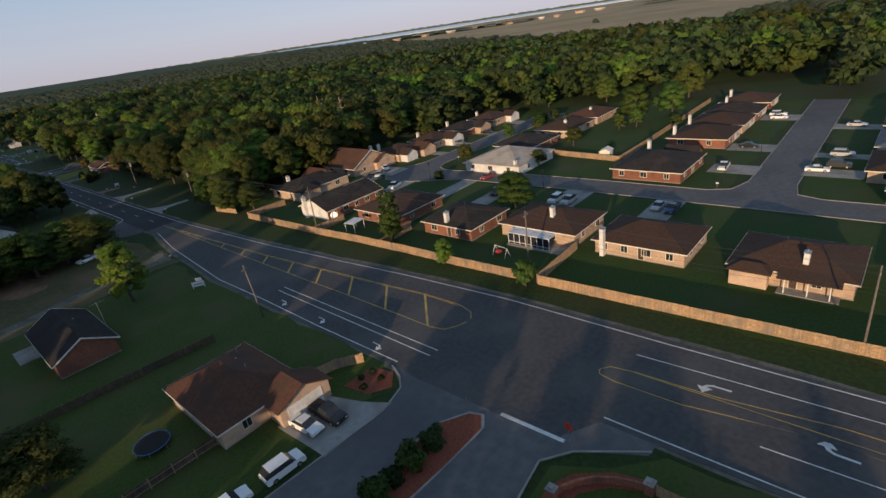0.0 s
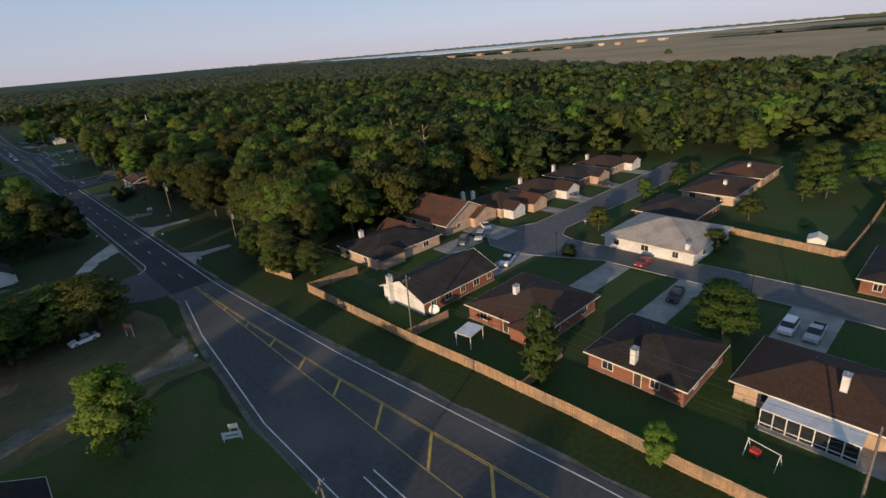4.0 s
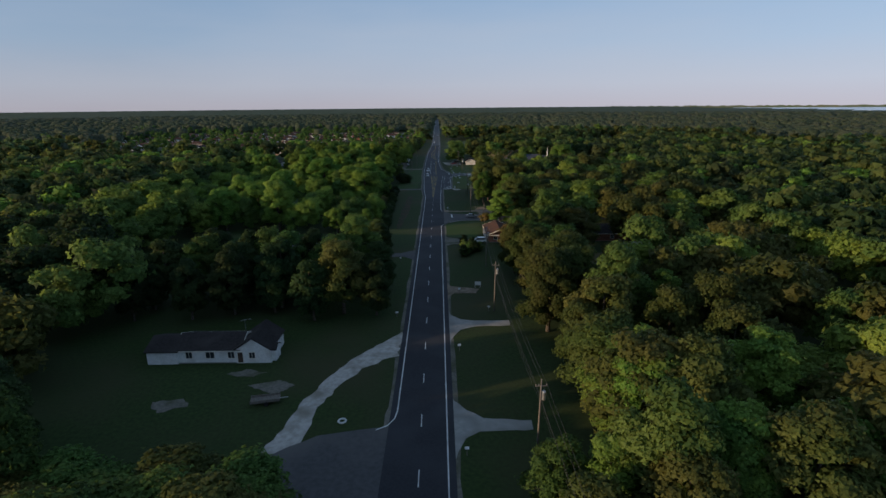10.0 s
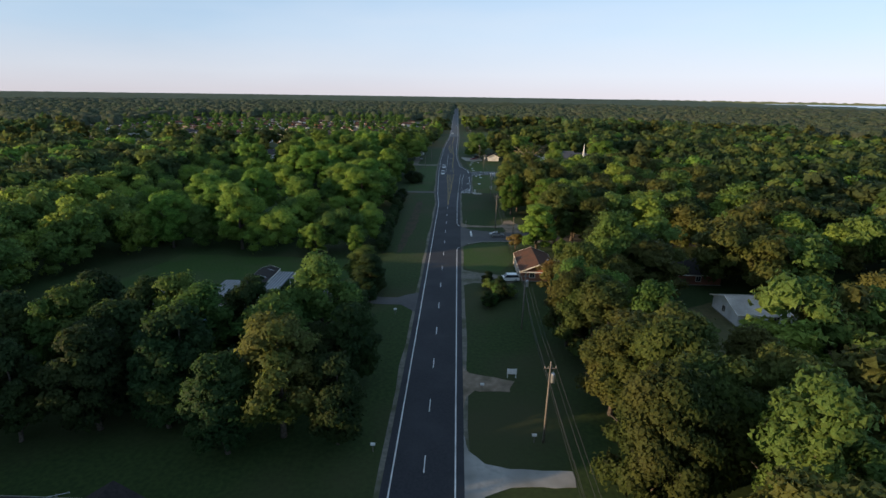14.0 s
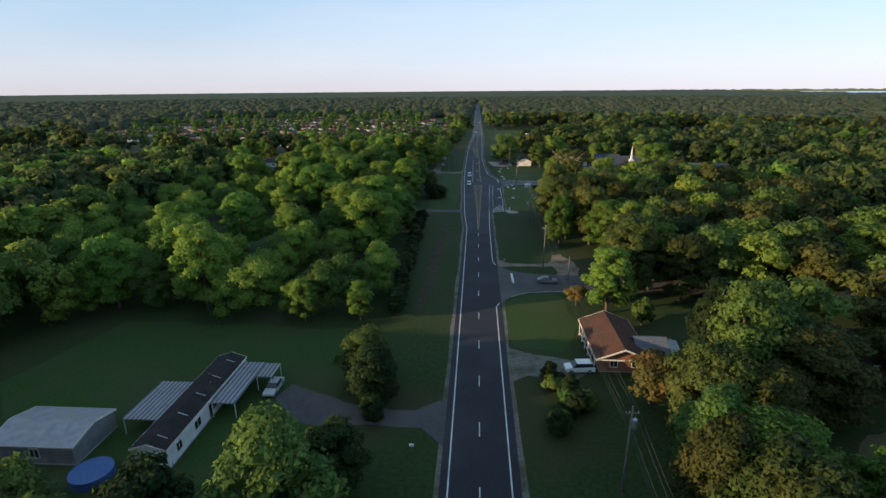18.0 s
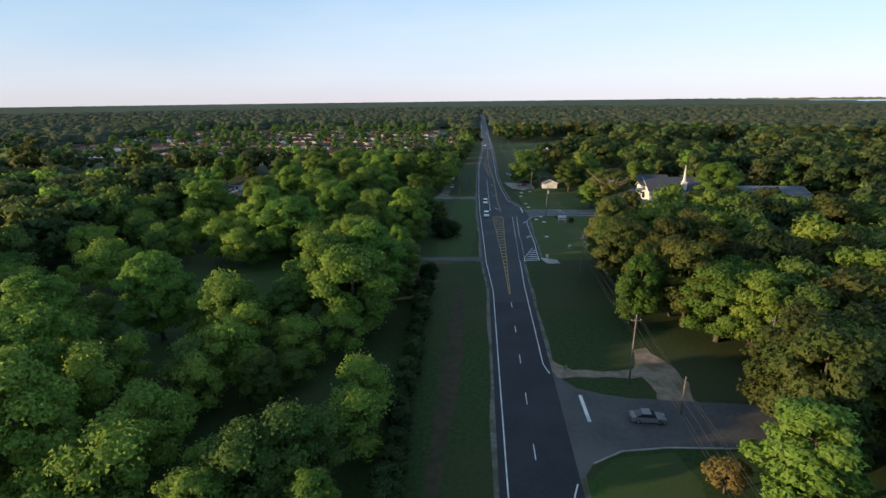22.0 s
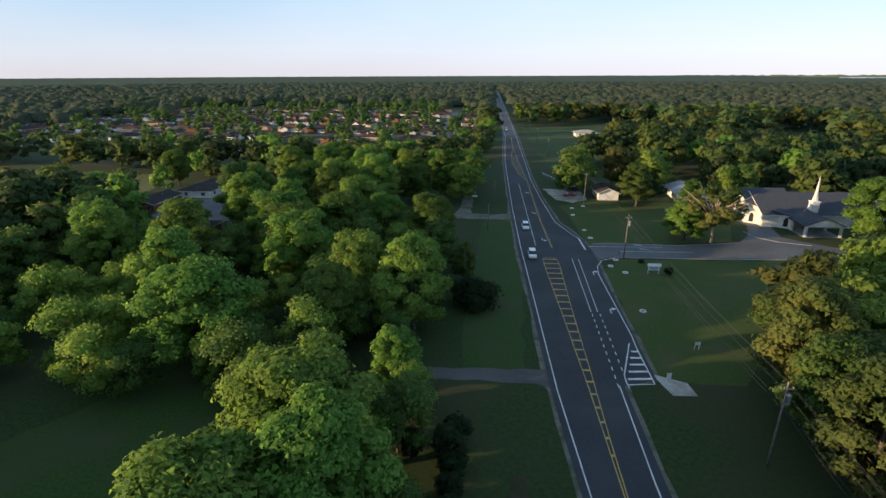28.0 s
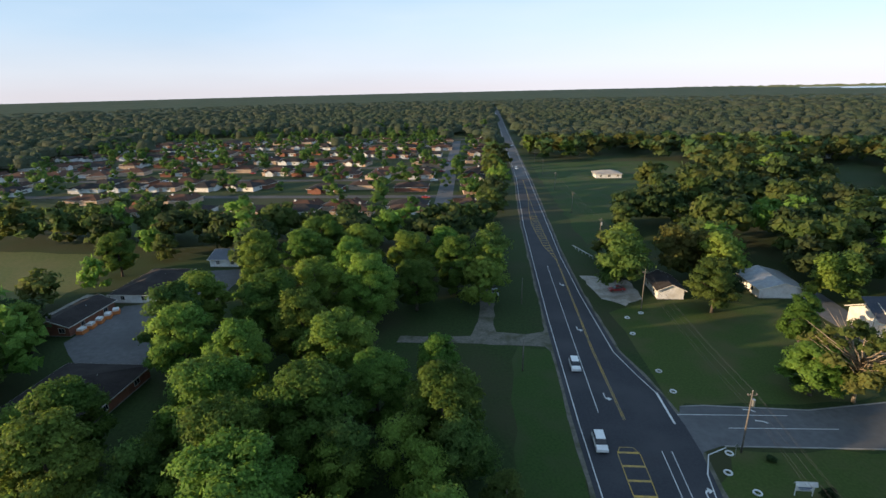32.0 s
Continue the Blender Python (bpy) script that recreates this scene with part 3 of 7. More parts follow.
def turn_arrow(x, y, turn, flip=1, size=1.0, parent=None):
    s = Shape()
    shaft = [(-0.09, -1.25), (0.09, -1.25), (0.12, 0.1), (0.32, 0.50), (0.62, 0.66), (0.62, 1.05), (1.30, 0.50), (0.62, -0.05), (0.62, 0.34), (0.42, 0.22), (0.30, 0.0), (0.28, -1.25)]
    c, d = math.cos(radians(turn)), math.sin(radians(turn))
    pts = [((px * flip * c - py * d) * size + x, (px * flip * d + py * c) * size + y) for px, py in shaft[2:] + [(0.09, -1.25)]]
    s.prism(pts, 0.02, 0.067)
    part("turn_arrow", s, PAINT_WHITE, parent)


for x, y in ((-8.6, 54.5), (-8.3, 68.6), (-8.1, 80.3)):
    turn_arrow(x, y, 180, 1, 1.1, road_old)
turn_arrow(5.9, 13.0, 0, -1, 1.5, road_old)
turn_arrow(1.0, 1.2, 0, 1, 1.5, road_old)
for x, y in ((8.6, 437), (8.2, 417)):
    turn_arrow(x, y, 0, 1, 1.15, road)
for x, y in ((-0.7, 461), (-1.1, 490), (-1.2, 520)):
    turn_arrow(x, y, 180, -1, 1.15, road)


# side streets, aprons, drives
def street(name, outline, material, label, z=0.045, jitter=0.08, category="road"):
    return sheet(name, outline, z, material, label, category, jitter, 2.0)


def kerb_line(points, label="pale concrete kerb along the street"):
    ob = thing("kerb", 0, 0, 0, 0, label, "kerb", "street kerbs", kind="structure")
    ribbon(points, 0.22, "kerb_stone", CONCRETE, ob, 0.15, 0.25)


for pts in ([(62.4, -90), (62.4, 60), (61.4, 96), (57, 106), (54, 113), (54.5, 121), (59, 126), (66, 125), (73, 121.6), (150, 121.6)], [(150, 111.6), (100, 111.8), (84, 113), (74, 113.5), (69.5, 111.4), (68.2, 108), (68, 104), (70, 92), (71.1, 60), (71.1, 33), (73, 28.6), (79, 26.7), (172, 28.3)],
            [(172, 18.4), (79, 17.5), (73, 16.4), (71.3, 12), (71.3, -90)], [(-11.3, 49), (-12.4, 46.4), (-14, 44.6), (-18.3, 43.3), (-35, 44.3), (-120, 46.6)], [(-7.4, 15), (-11.5, 21.4), (-14.5, 23.7), (-20, 22.9), (-60, 20.9)],
            [(7, 309.6), (11, 312.1), (17, 313.1), (30, 313.5)], [(16, 447.7), (44, 448.3), (62, 449.4)], [(12.6, 458.6), (17, 459.1), (35, 458.5), (52, 462)]):
    kerb_line(pts)
side_left = street("side_street_left", [(-9.5, 50), (-11.5, 48.6), (-14, 44.5), (-18.3, 43.2), (-35, 44.2), (-120, 46.5), (-120, 20), (-60, 21), (-20, 23), (-14.5, 23.8), (-11.5, 21.5), (-8, 15), (-6, 15), (-6, 50)], ASPHALT_STREET, "worn grey side street leading into the subdivision")
street("subdivision_street_long", [(62.5, -90), (62.5, 60), (61.5, 96), (57, 106), (54, 113), (54.5, 121), (59, 126), (66, 125), (73, 121.5), (84, 121.5), (122, 121.5), (150, 121), (150, 111.5), (122, 112), (100, 111.8), (84, 113), (74, 113.5), (68.5, 111), (68, 104), (70, 92), (71, 60), (71, 33), (73, 28.5), (79, 26.6), (172, 28.2), (172, 18.5), (79, 17.6), (73, 16.5), (71.2, 12), (71.2, -90)], ASPHALT_STREET, "pale grey subdivision street with a bulb and two branches")
street("side_street_right", [(4.4, 306), (7, 309.5), (11, 312), (17, 313), (30, 313.4), (90, 312), (90, 321), (30, 323.6), (15, 324.4), (11.5, 325.3), (8, 326.8), (5.4, 330), (4.4, 334)], ASPHALT_OLD, "short asphalt side street at the bend of the verge")
street("church_drive", [(10.4, 452.5), (12.5, 458.5), (17, 459), (35, 458.4), (52, 462), (58, 470), (62, 480), (60, 520), (70, 520), (69, 483), (66, 468), (75, 460), (100, 458), (100, 452), (62, 449.5), (44, 448.4), (15.5, 447.8), (12, 446.2), (10.0, 442)], ASPHALT_STREET, "pale asphalt church drive with worn lane paint")
street("left_apron", [(-3.9, 157.4), (-7.8, 157.8), (-12.5, 160.5), (-15.5, 164), (-21.5, 169.5), (-18, 172.6), (-14.4, 175), (-9, 176.3), (-3.9, 177)], ASPHALT_OLD, "faded grey asphalt apron beside the main road", 0.05)
drive_paint = thing("drive_marking", 20, 455, 0, 0, "worn white lane lines on the church drive", "road marking", kind="structure")
for pts in ([(-9.6, 1.1), (10.4, 1.7)], [(-1.4, -2.4), (16.9, -1.8)]):
    ribbon(pts, 0.14, "lane_line", PAINT_WHITE, drive_paint, 0.052, 0.04)
for x, y in ((4.4, 3.1), (5.0, -0.2)):
    ribbon([(x - 0.9, y + 0.2), (x + 0.4, y), (x + 1.0, y - 0.5)], 0.28, "lane_arrow", PAINT_WHITE, drive_paint, 0.052, 0.04)
sheet("loop_drive", [(-17.0, 170.8), (-21.2, 171.6), (-20.0, 177), (-18.4, 184.5), (-16.2, 191.5), (-12.8, 198.4), (-7.6, 205.4), (-4.9, 209), (-4.9, 198.6), (-6.4, 198.0), (-10.8, 193.8), (-14.4, 187.2), (-15.8, 182), (-16.3, 176.5)], 0.035, SAND, "pale sandy loop drive with grassy edge", "drive", 0.35, 1.3)
for pts, lab in (([(4.4, 186), (4.8, 183.6), (6.7, 181.0), (9.0, 178.7), (16, 178.0), (16, 175.8), (8.3, 175.6), (6.3, 174.1), (5.1, 171.1), (4.4, 168)], "concrete driveway flaring to the road"),
                 ([(4.4, 222.5), (4.8, 219.8), (5.4, 217.2), (7.2, 215.0), (10.3, 214.3), (17.5, 214.1), (17.5, 211.5), (10.0, 211.3), (7.0, 209.8), (5.4, 206.5), (4.4, 201.5)], "wide concrete driveway with joints"),
                 ([(4.4, 240), (5.1, 236.9), (7.3, 235.6), (12.6, 233.8), (12.0, 230.7), (6.2, 230.6), (5.2, 227.6), (4.4, 223)], "sandy driveway with rough edges")):
    sheet("driveway", pts, 0.035, DIRT if "sandy" in lab else CONCRETE, lab, "driveway", 0.5 if "sandy" in lab else 0.12, 1.2)
sheet("dirt_turnout", [(4.6, 338.5), (5.5, 334.6), (8.5, 332.6), (13.5, 332.2), (18.5, 333.2), (20.4, 340.2), (22.4, 340.6), (24.5, 335.5), (25.6, 329), (24.4, 322.8), (20.6, 321.6), (19.4, 324.6), (19.6, 328.6), (18.6, 330.3), (13.5, 330.4), (8.5, 330.2), (5.6, 329.2), (4.6, 327)], 0.037, DIRT, "sandy dirt turnout beside the pole", "ground", 0.4, 1.6)
sheet("house_drive", [(4.4, 289), (5.4, 285.8), (10, 284.3), (15, 283), (18, 279), (15, 276), (8, 277), (5.6, 275), (4.4, 270)], 0.034, SHOULDER, "sandy house drive fanning from the road", "drive", 0.4)
sheet("left_lane_drive", [(-4.5, 270), (-9, 266.8), (-16, 267.4), (-22, 269.6), (-29, 273), (-31, 269), (-24, 262.5), (-15, 263.2), (-8, 262.5), (-4.5, 259)], 0.03, ASPHALT_OLD, "grey gravel drive to the mobile home", "drive", 0.5)
sheet("far_left_drive", [(-7.8, 492), (-9.6, 488.4), (-13.5, 487.0), (-20.8, 487.6), (-21.2, 492), (-20.6, 513), (-22, 528), (-26, 528), (-24.7, 513), (-25.2, 494), (-27, 485.5), (-44, 484.8), (-44, 481.6), (-27, 481.8), (-22, 481.2), (-9.6, 480.8), (-7.8, 477)], 0.03, SHOULDER, "pale worn drive splitting in two", "drive", 0.25)
sheet("court_drive", [(-156, 474), (-141, 461), (-138.6, 480), (-139.4, 508), (-143, 508), (-144, 488)], 0.036, CONCRETE, "pale drive along the open field", "drive", 0.3)
for pts in ([(-24, 186), (-21, 188.5), (-24.5, 190.5), (-29, 189)], [(-30, 191.5), (-27, 193), (-31, 194.2), (-34, 192.8)], [(-40, 181), (-36, 183), (-38, 185), (-42.5, 184)]):
    sheet("sand_patch", pts, 0.03, SHOULDER, "bare pale sand patch in thin grass", "ground", 0.3, 0.8)
sheet("left_field_drive", [(-4.4, 396), (-7, 394.6), (-28, 393.6), (-30, 391), (-8, 390.6), (-4.4, 389)], 0.032, ASPHALT_OLD, "worn grey drive crossing the verge", "drive", 0.3)
sheet("verge_pad", [(10.2, 394.5), (14.5, 392.5), (15, 389.6), (11, 389)], 0.03, SAND, "pale worn pad at the verge", "ground", 0.3)
sheet("far_right_drive", [(6, 528), (14, 526), (20, 524), (20, 510), (14, 505), (9, 509), (7.5, 518)], 0.03, SAND, "sandy yard entrance", "drive", 0.5)
sheet("field_drive", [(-9, 137), (-14, 131), (-28, 129.5), (-40, 126), (-60, 121), (-60, 117.5), (-38, 122.5), (-27, 126), (-15, 127.4), (-10.5, 126)], 0.03, SHOULDER, "pale sandy field track", "drive", 0.5)
sheet("field", [(-9.5, 124), (-10.5, 155), (-16, 162), (-36, 166), (-70, 170), (-75, 132), (-62, 117), (-40, 118), (-20, 122)], 0.02, MEADOW, "dry olive and tan meadow", "field", 1.2, 4)
sheet("bare_patch", [(-34, 158), (-31, 150), (-33, 141), (-38, 138), (-41, 146), (-38, 157)], 0.035, SOIL, "reddish bare soil patch in the meadow", "ground", 0.8)
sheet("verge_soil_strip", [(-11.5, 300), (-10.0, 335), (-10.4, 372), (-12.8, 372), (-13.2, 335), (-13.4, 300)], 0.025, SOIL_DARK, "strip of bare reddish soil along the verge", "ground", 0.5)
sheet("sand_yard", [(44, 240), (47, 262), (58, 268), (68, 262), (74, 252), (66, 243), (54, 238)], 0.03, MEADOW, "dry sandy yard among trees", "ground", 1.0)
sheet("red_soil_yard", [(66, 243), (74, 254), (84, 254), (82, 240), (72, 238)], 0.034, SOIL, "red bare soil yard", "ground", 1.0)
LAWNS = [("lawn", [(-9.5, 392), (-6.2, 480), (-16.5, 480), (-19, 440), (-20, 410), (-18, 392)], "mown green verge lawn"),
         ("lawn", [(4.9, 304.5), (10, 311.2), (18, 312), (19, 297), (15, 285), (6, 287)], "green front lawn beside the side street"),
         ("lawn", [(11, 394), (10.8, 438), (17, 446.6), (44, 447.6), (60, 448), (58, 425), (40, 412), (22, 392)], "mown church lawn"),
         ("lawn", [(10.8, 454), (13, 460), (35, 460), (50, 463), (57, 480), (56, 505), (30, 510), (12, 503), (9.4, 500)], "mown church lawn with trees"),
         ("lawn", [(-22, 262), (-20, 292), (-70, 294), (-76, 270), (-52, 250), (-36, 246)], "green grass lot behind the mobile home"),
         ("lawn", [(-40, 330), (-34, 384), (-62, 392), (-84, 360), (-80, 326)], "green clearing among trees"),
         ("lawn", [(18.5, -80), (18, 124), (22, 150), (50, 150), (54, 124), (61, 100), (61.8, -80)], "back lawns of the brick houses"),
         ("lawn", [(72, -80), (72, 16), (172, 17), (172, -80)], "front lawns of the subdivision"),
         ("lawn", [(72, 30), (69.5, 104), (76, 112), (150, 110.5), (172, 96), (172, 29.4)], "lawns between the two streets"),
         ("lawn", [(68, 127), (76, 123), (150, 122.5), (172, 120), (196, 132), (196, 96), (174, 94), (240, 60), (236, 150), (150, 152), (66, 156)], "lawns along the north street"),
         ("lawn", [(-11.8, 50.5), (-18, 46), (-60, 46.5), (-70, 118), (-22, 120), (-11.4, 122)], "lawns of the houses by the junction"),
         ("lawn", [(-6.6, 14), (-15, 22.6), (-60, 20), (-60, -60), (-6.6, -60)], "corner lawn with brick wall"),
         ("lawn", [(14, 560), (12, 650), (10, 780), (120, 780), (110, 690), (60, 660), (40, 600)], "open lawns beyond the woods"),
         ("lawn", [(-150, 478), (-150, 545), (-330, 560), (-330, 480)], "wide open mown field")]
for k, (name, pts, lab) in enumerate(LAWNS):
    sheet(name, pts, 0.010 + 0.0015 * k, FIELD_GREEN if "open mown" in lab else LAWN_LIGHT if "church" in lab or "junction" in lab or "brick wall" in lab else LAWN, lab, "lawn", 0.8, 5)
kerb_line([(58, 473), (59, 467.5), (63, 463.6), (70, 461)], "pale kerb round the church island")
sheet("marsh", [(520, 150), (450, 230), (640, 520), (1000, 1100), (1250, 1600), (2600, 2000), (3400, 600), (2400, 100), (1200, 60)], 4.0, MARSH, "wide tan marsh meadow before the bay", "marsh", 25, 120)
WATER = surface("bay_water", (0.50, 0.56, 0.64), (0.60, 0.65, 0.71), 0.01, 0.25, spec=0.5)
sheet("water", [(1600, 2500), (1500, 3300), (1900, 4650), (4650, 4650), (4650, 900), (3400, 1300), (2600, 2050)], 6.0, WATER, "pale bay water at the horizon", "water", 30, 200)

# islands and plant beds at the junction
kerb = [(-12.7, 34.2), (-12.2, 32.4), (-13.8, 31.2), (-20, 31.2), (-40, 32.2), (-60, 33.2), (-60, 36), (-40, 35.2), (-20, 36.4), (-16.5, 36.4)]
tagged(part("street_island", Shape().prism(kerb, -0.1, 0.17), CONCRETE), "kerbed street island with red mulch", "island", kind="structure")
part("mulch_bed", Shape().prism([(x + (0.25 if x < -59 else 0) - (0.35 if x > -16 else 0), y + (0.2 if y < 34 else -0.2)) for x, y in kerb], 0.1, 0.20), MULCH, bpy.data.objects["street_island"])
sheet("mulch_bed", [(-12.4, 47.6), (-14.4, 45.6), (-17.4, 47.6), (-18, 51.5), (-13.2, 51.6)], 0.06, MULCH, "red mulch bed by the corner", "bed", 0.3)


# ---- houses ----
def hip_roof(w, d, z, rise, over, along_x=True, thick=0.16):
    """A hip roof over w by d, with eaves out by over."""
    hw, hd = w / 2 + over, d / 2 + over
    if along_x:
        r = max(hw - hd, 0.4)
        top = [(-r, 0, z + rise), (r, 0, z + rise)]
        faces = [(0, 1, 5, 4), (1, 2, 5), (2, 3, 4, 5), (3, 0, 4)]
    else:
        r = max(hd - hw, 0.4)
        top = [(0, -r, z + rise), (0, r, z + rise)]
        faces = [(0, 1, 4), (1, 2, 5, 4), (2, 3, 5), (3, 0, 4, 5)]
    c = [(-hw, -hd, z), (hw, -hd, z), (hw, hd, z), (-hw, hd, z)]
    s = Shape().add(c + top + [(x, y, z - thick) for x, y, _ in c], faces + [(0, 6, 7, 1), (1, 7, 8, 2), (2, 8, 9, 3), (3, 9, 6, 0), (9, 8, 7, 6)])
    return s


def gable_roof(w, d, z, rise, over, along_x=True, thick=0.18):
    hw, hd = w / 2 + over, d / 2 + over
    if along_x:
        a = [(-hw, -hd, z), (hw, -hd, z), (hw, hd, z), (-hw, hd, z), (-hw, 0, z + rise), (hw, 0, z + rise)]
        f = [(0, 1, 5, 4), (2, 3, 4, 5)]
    else:
        a = [(-hw, -hd, z), (hw, -hd, z), (hw, hd, z), (-hw, hd, z), (0, -hd, z + rise), (0, hd, z + rise)]
        f = [(1, 2, 5, 4), (3, 0, 4, 5)]
    b = [(x, y, q - thick) for x, y, q in a]
    s = Shape().add(a + b, f + [tuple(6 + i for i in reversed(q)) for q in f])
    ends = [(0, 4, 3), (2, 5, 1)] if along_x else [(1, 4, 0), (3, 5, 2)]
    for e in ends:
        p, q, r = e
        s.f += [(p, q, q + 6, p + 6), (q, r, r + 6, q + 6)]
    sides = ((0, 1), (2, 3)) if along_x else ((1, 2), (3, 0))
    for p, q in sides:
        s.f.append((p + 6, q + 6, q, p))
    return s


def wall_ring(w, d, h, gable=None, rise=0, thick=0.25):
    """Outer walls as one hollow ring with real thickness, with gable ends where asked."""
    s = Shape()
    s.box(-w / 2, -d / 2, 0, w / 2, -d / 2 + thick, h).box(-w / 2, d / 2 - thick, 0, w / 2, d / 2, h)
    s.box(-w / 2, -d / 2 + thick, 0, -w / 2 + thick, d / 2 - thick, h).box(w / 2 - thick, -d / 2 + thick, 0, w / 2, d / 2 - thick, h)
    t = 0.12
    if gable == "x":
        for x in (-w / 2, w / 2 - t):
            s.add([(x, -d / 2, h), (x, d / 2, h), (x, 0, h + rise), (x + t, -d / 2, h), (x + t, d / 2, h), (x + t, 0, h + rise)], [(0, 2, 1), (3, 4, 5), (0, 3, 5, 2), (1, 2, 5, 4)])
    if gable == "y":
        for y in (-d / 2, d / 2 - t):
            s.add([(-w / 2, y, h), (w / 2, y, h), (0, y, h + rise), (-w / 2, y + t, h), (w / 2, y + t, h), (0, y + t, h + rise)], [(0, 1, 2), (3, 5, 4), (0, 2, 5, 3), (1, 4, 5, 2)])
    return s


def window(parent, wall, w, d, off, ww=1.3, hh=1.2, sill=0.95, door=False, material=None):
    """A window or door unit set on one wall of a w by d house: n, s, e or w."""
    s, g = Shape(), Shape()
    fr = 0.10
    def place(a0, a1, z0, z1, out0, out1, shape):
        if wall == "s":
            shape.box(a0, -d / 2 - out1, z0, a1, -d / 2 - out0, z1)
        elif wall == "n":
            shape.box(a0, d / 2 + out0, z0, a1, d / 2 + out1, z1)
        elif wall == "w":
            shape.box(-w / 2 - out1, a0, z0, -w / 2 - out0, a1, z1)
        else:
            shape.box(w / 2 + out0, a0, z0, w / 2 + out1, a1, z1)
    a0, a1, z0, z1 = off - ww / 2, off + ww / 2, sill, sill + hh
    place(a0 - fr, a0, z0 - fr, z1 + fr, 0.003, 0.06, s)
    place(a1, a1 + fr, z0 - fr, z1 + fr, 0.003, 0.06, s)
    place(a0, a1, z1, z1 + fr, 0.003, 0.06, s)
    place(a0, a1, z0 - fr, z0, 0.003, 0.09, s)
    if not door:
        place(off - 0.03, off + 0.03, z0, z1, 0.003, 0.05, s)
    place(a0, a1, z0, z1, 0.004, 0.03, g)
    f = part("door" if door else "window", s, TRIM, parent, "cream frame")
    part("door_leaf" if door else "pane", g, material or (DARK_WOOD if door else GLASS), f)


def chimney(parent, x, y, top, wide=1.0, deep=0.7, base=0.0, material=None):
    s = Shape().box(x - wide / 2, y - deep / 2, base, x + wide / 2, y + deep / 2, top)
    c = part("chimney", s, material or SIDING, parent, "pale boxed chimney")
    part("cap", Shape().box(x - wide / 2 - 0.08, y - deep / 2 - 0.08, top, x + wide / 2 + 0.08, y + deep / 2 + 0.08, top + 0.12).tube([(x, y, top + 0.12), (x, y, top + 0.45)], [0.13, 0.13], 8), METAL, c, "grey metal cap")


def vents(parent, spots):
    for x, y, z in spots:
        part("roof_vent", Shape().tube([(x, y, z - 0.5), (x, y, z + 0.35)], [0.07, 0.07], 6), METAL, parent, "grey vent pipe")


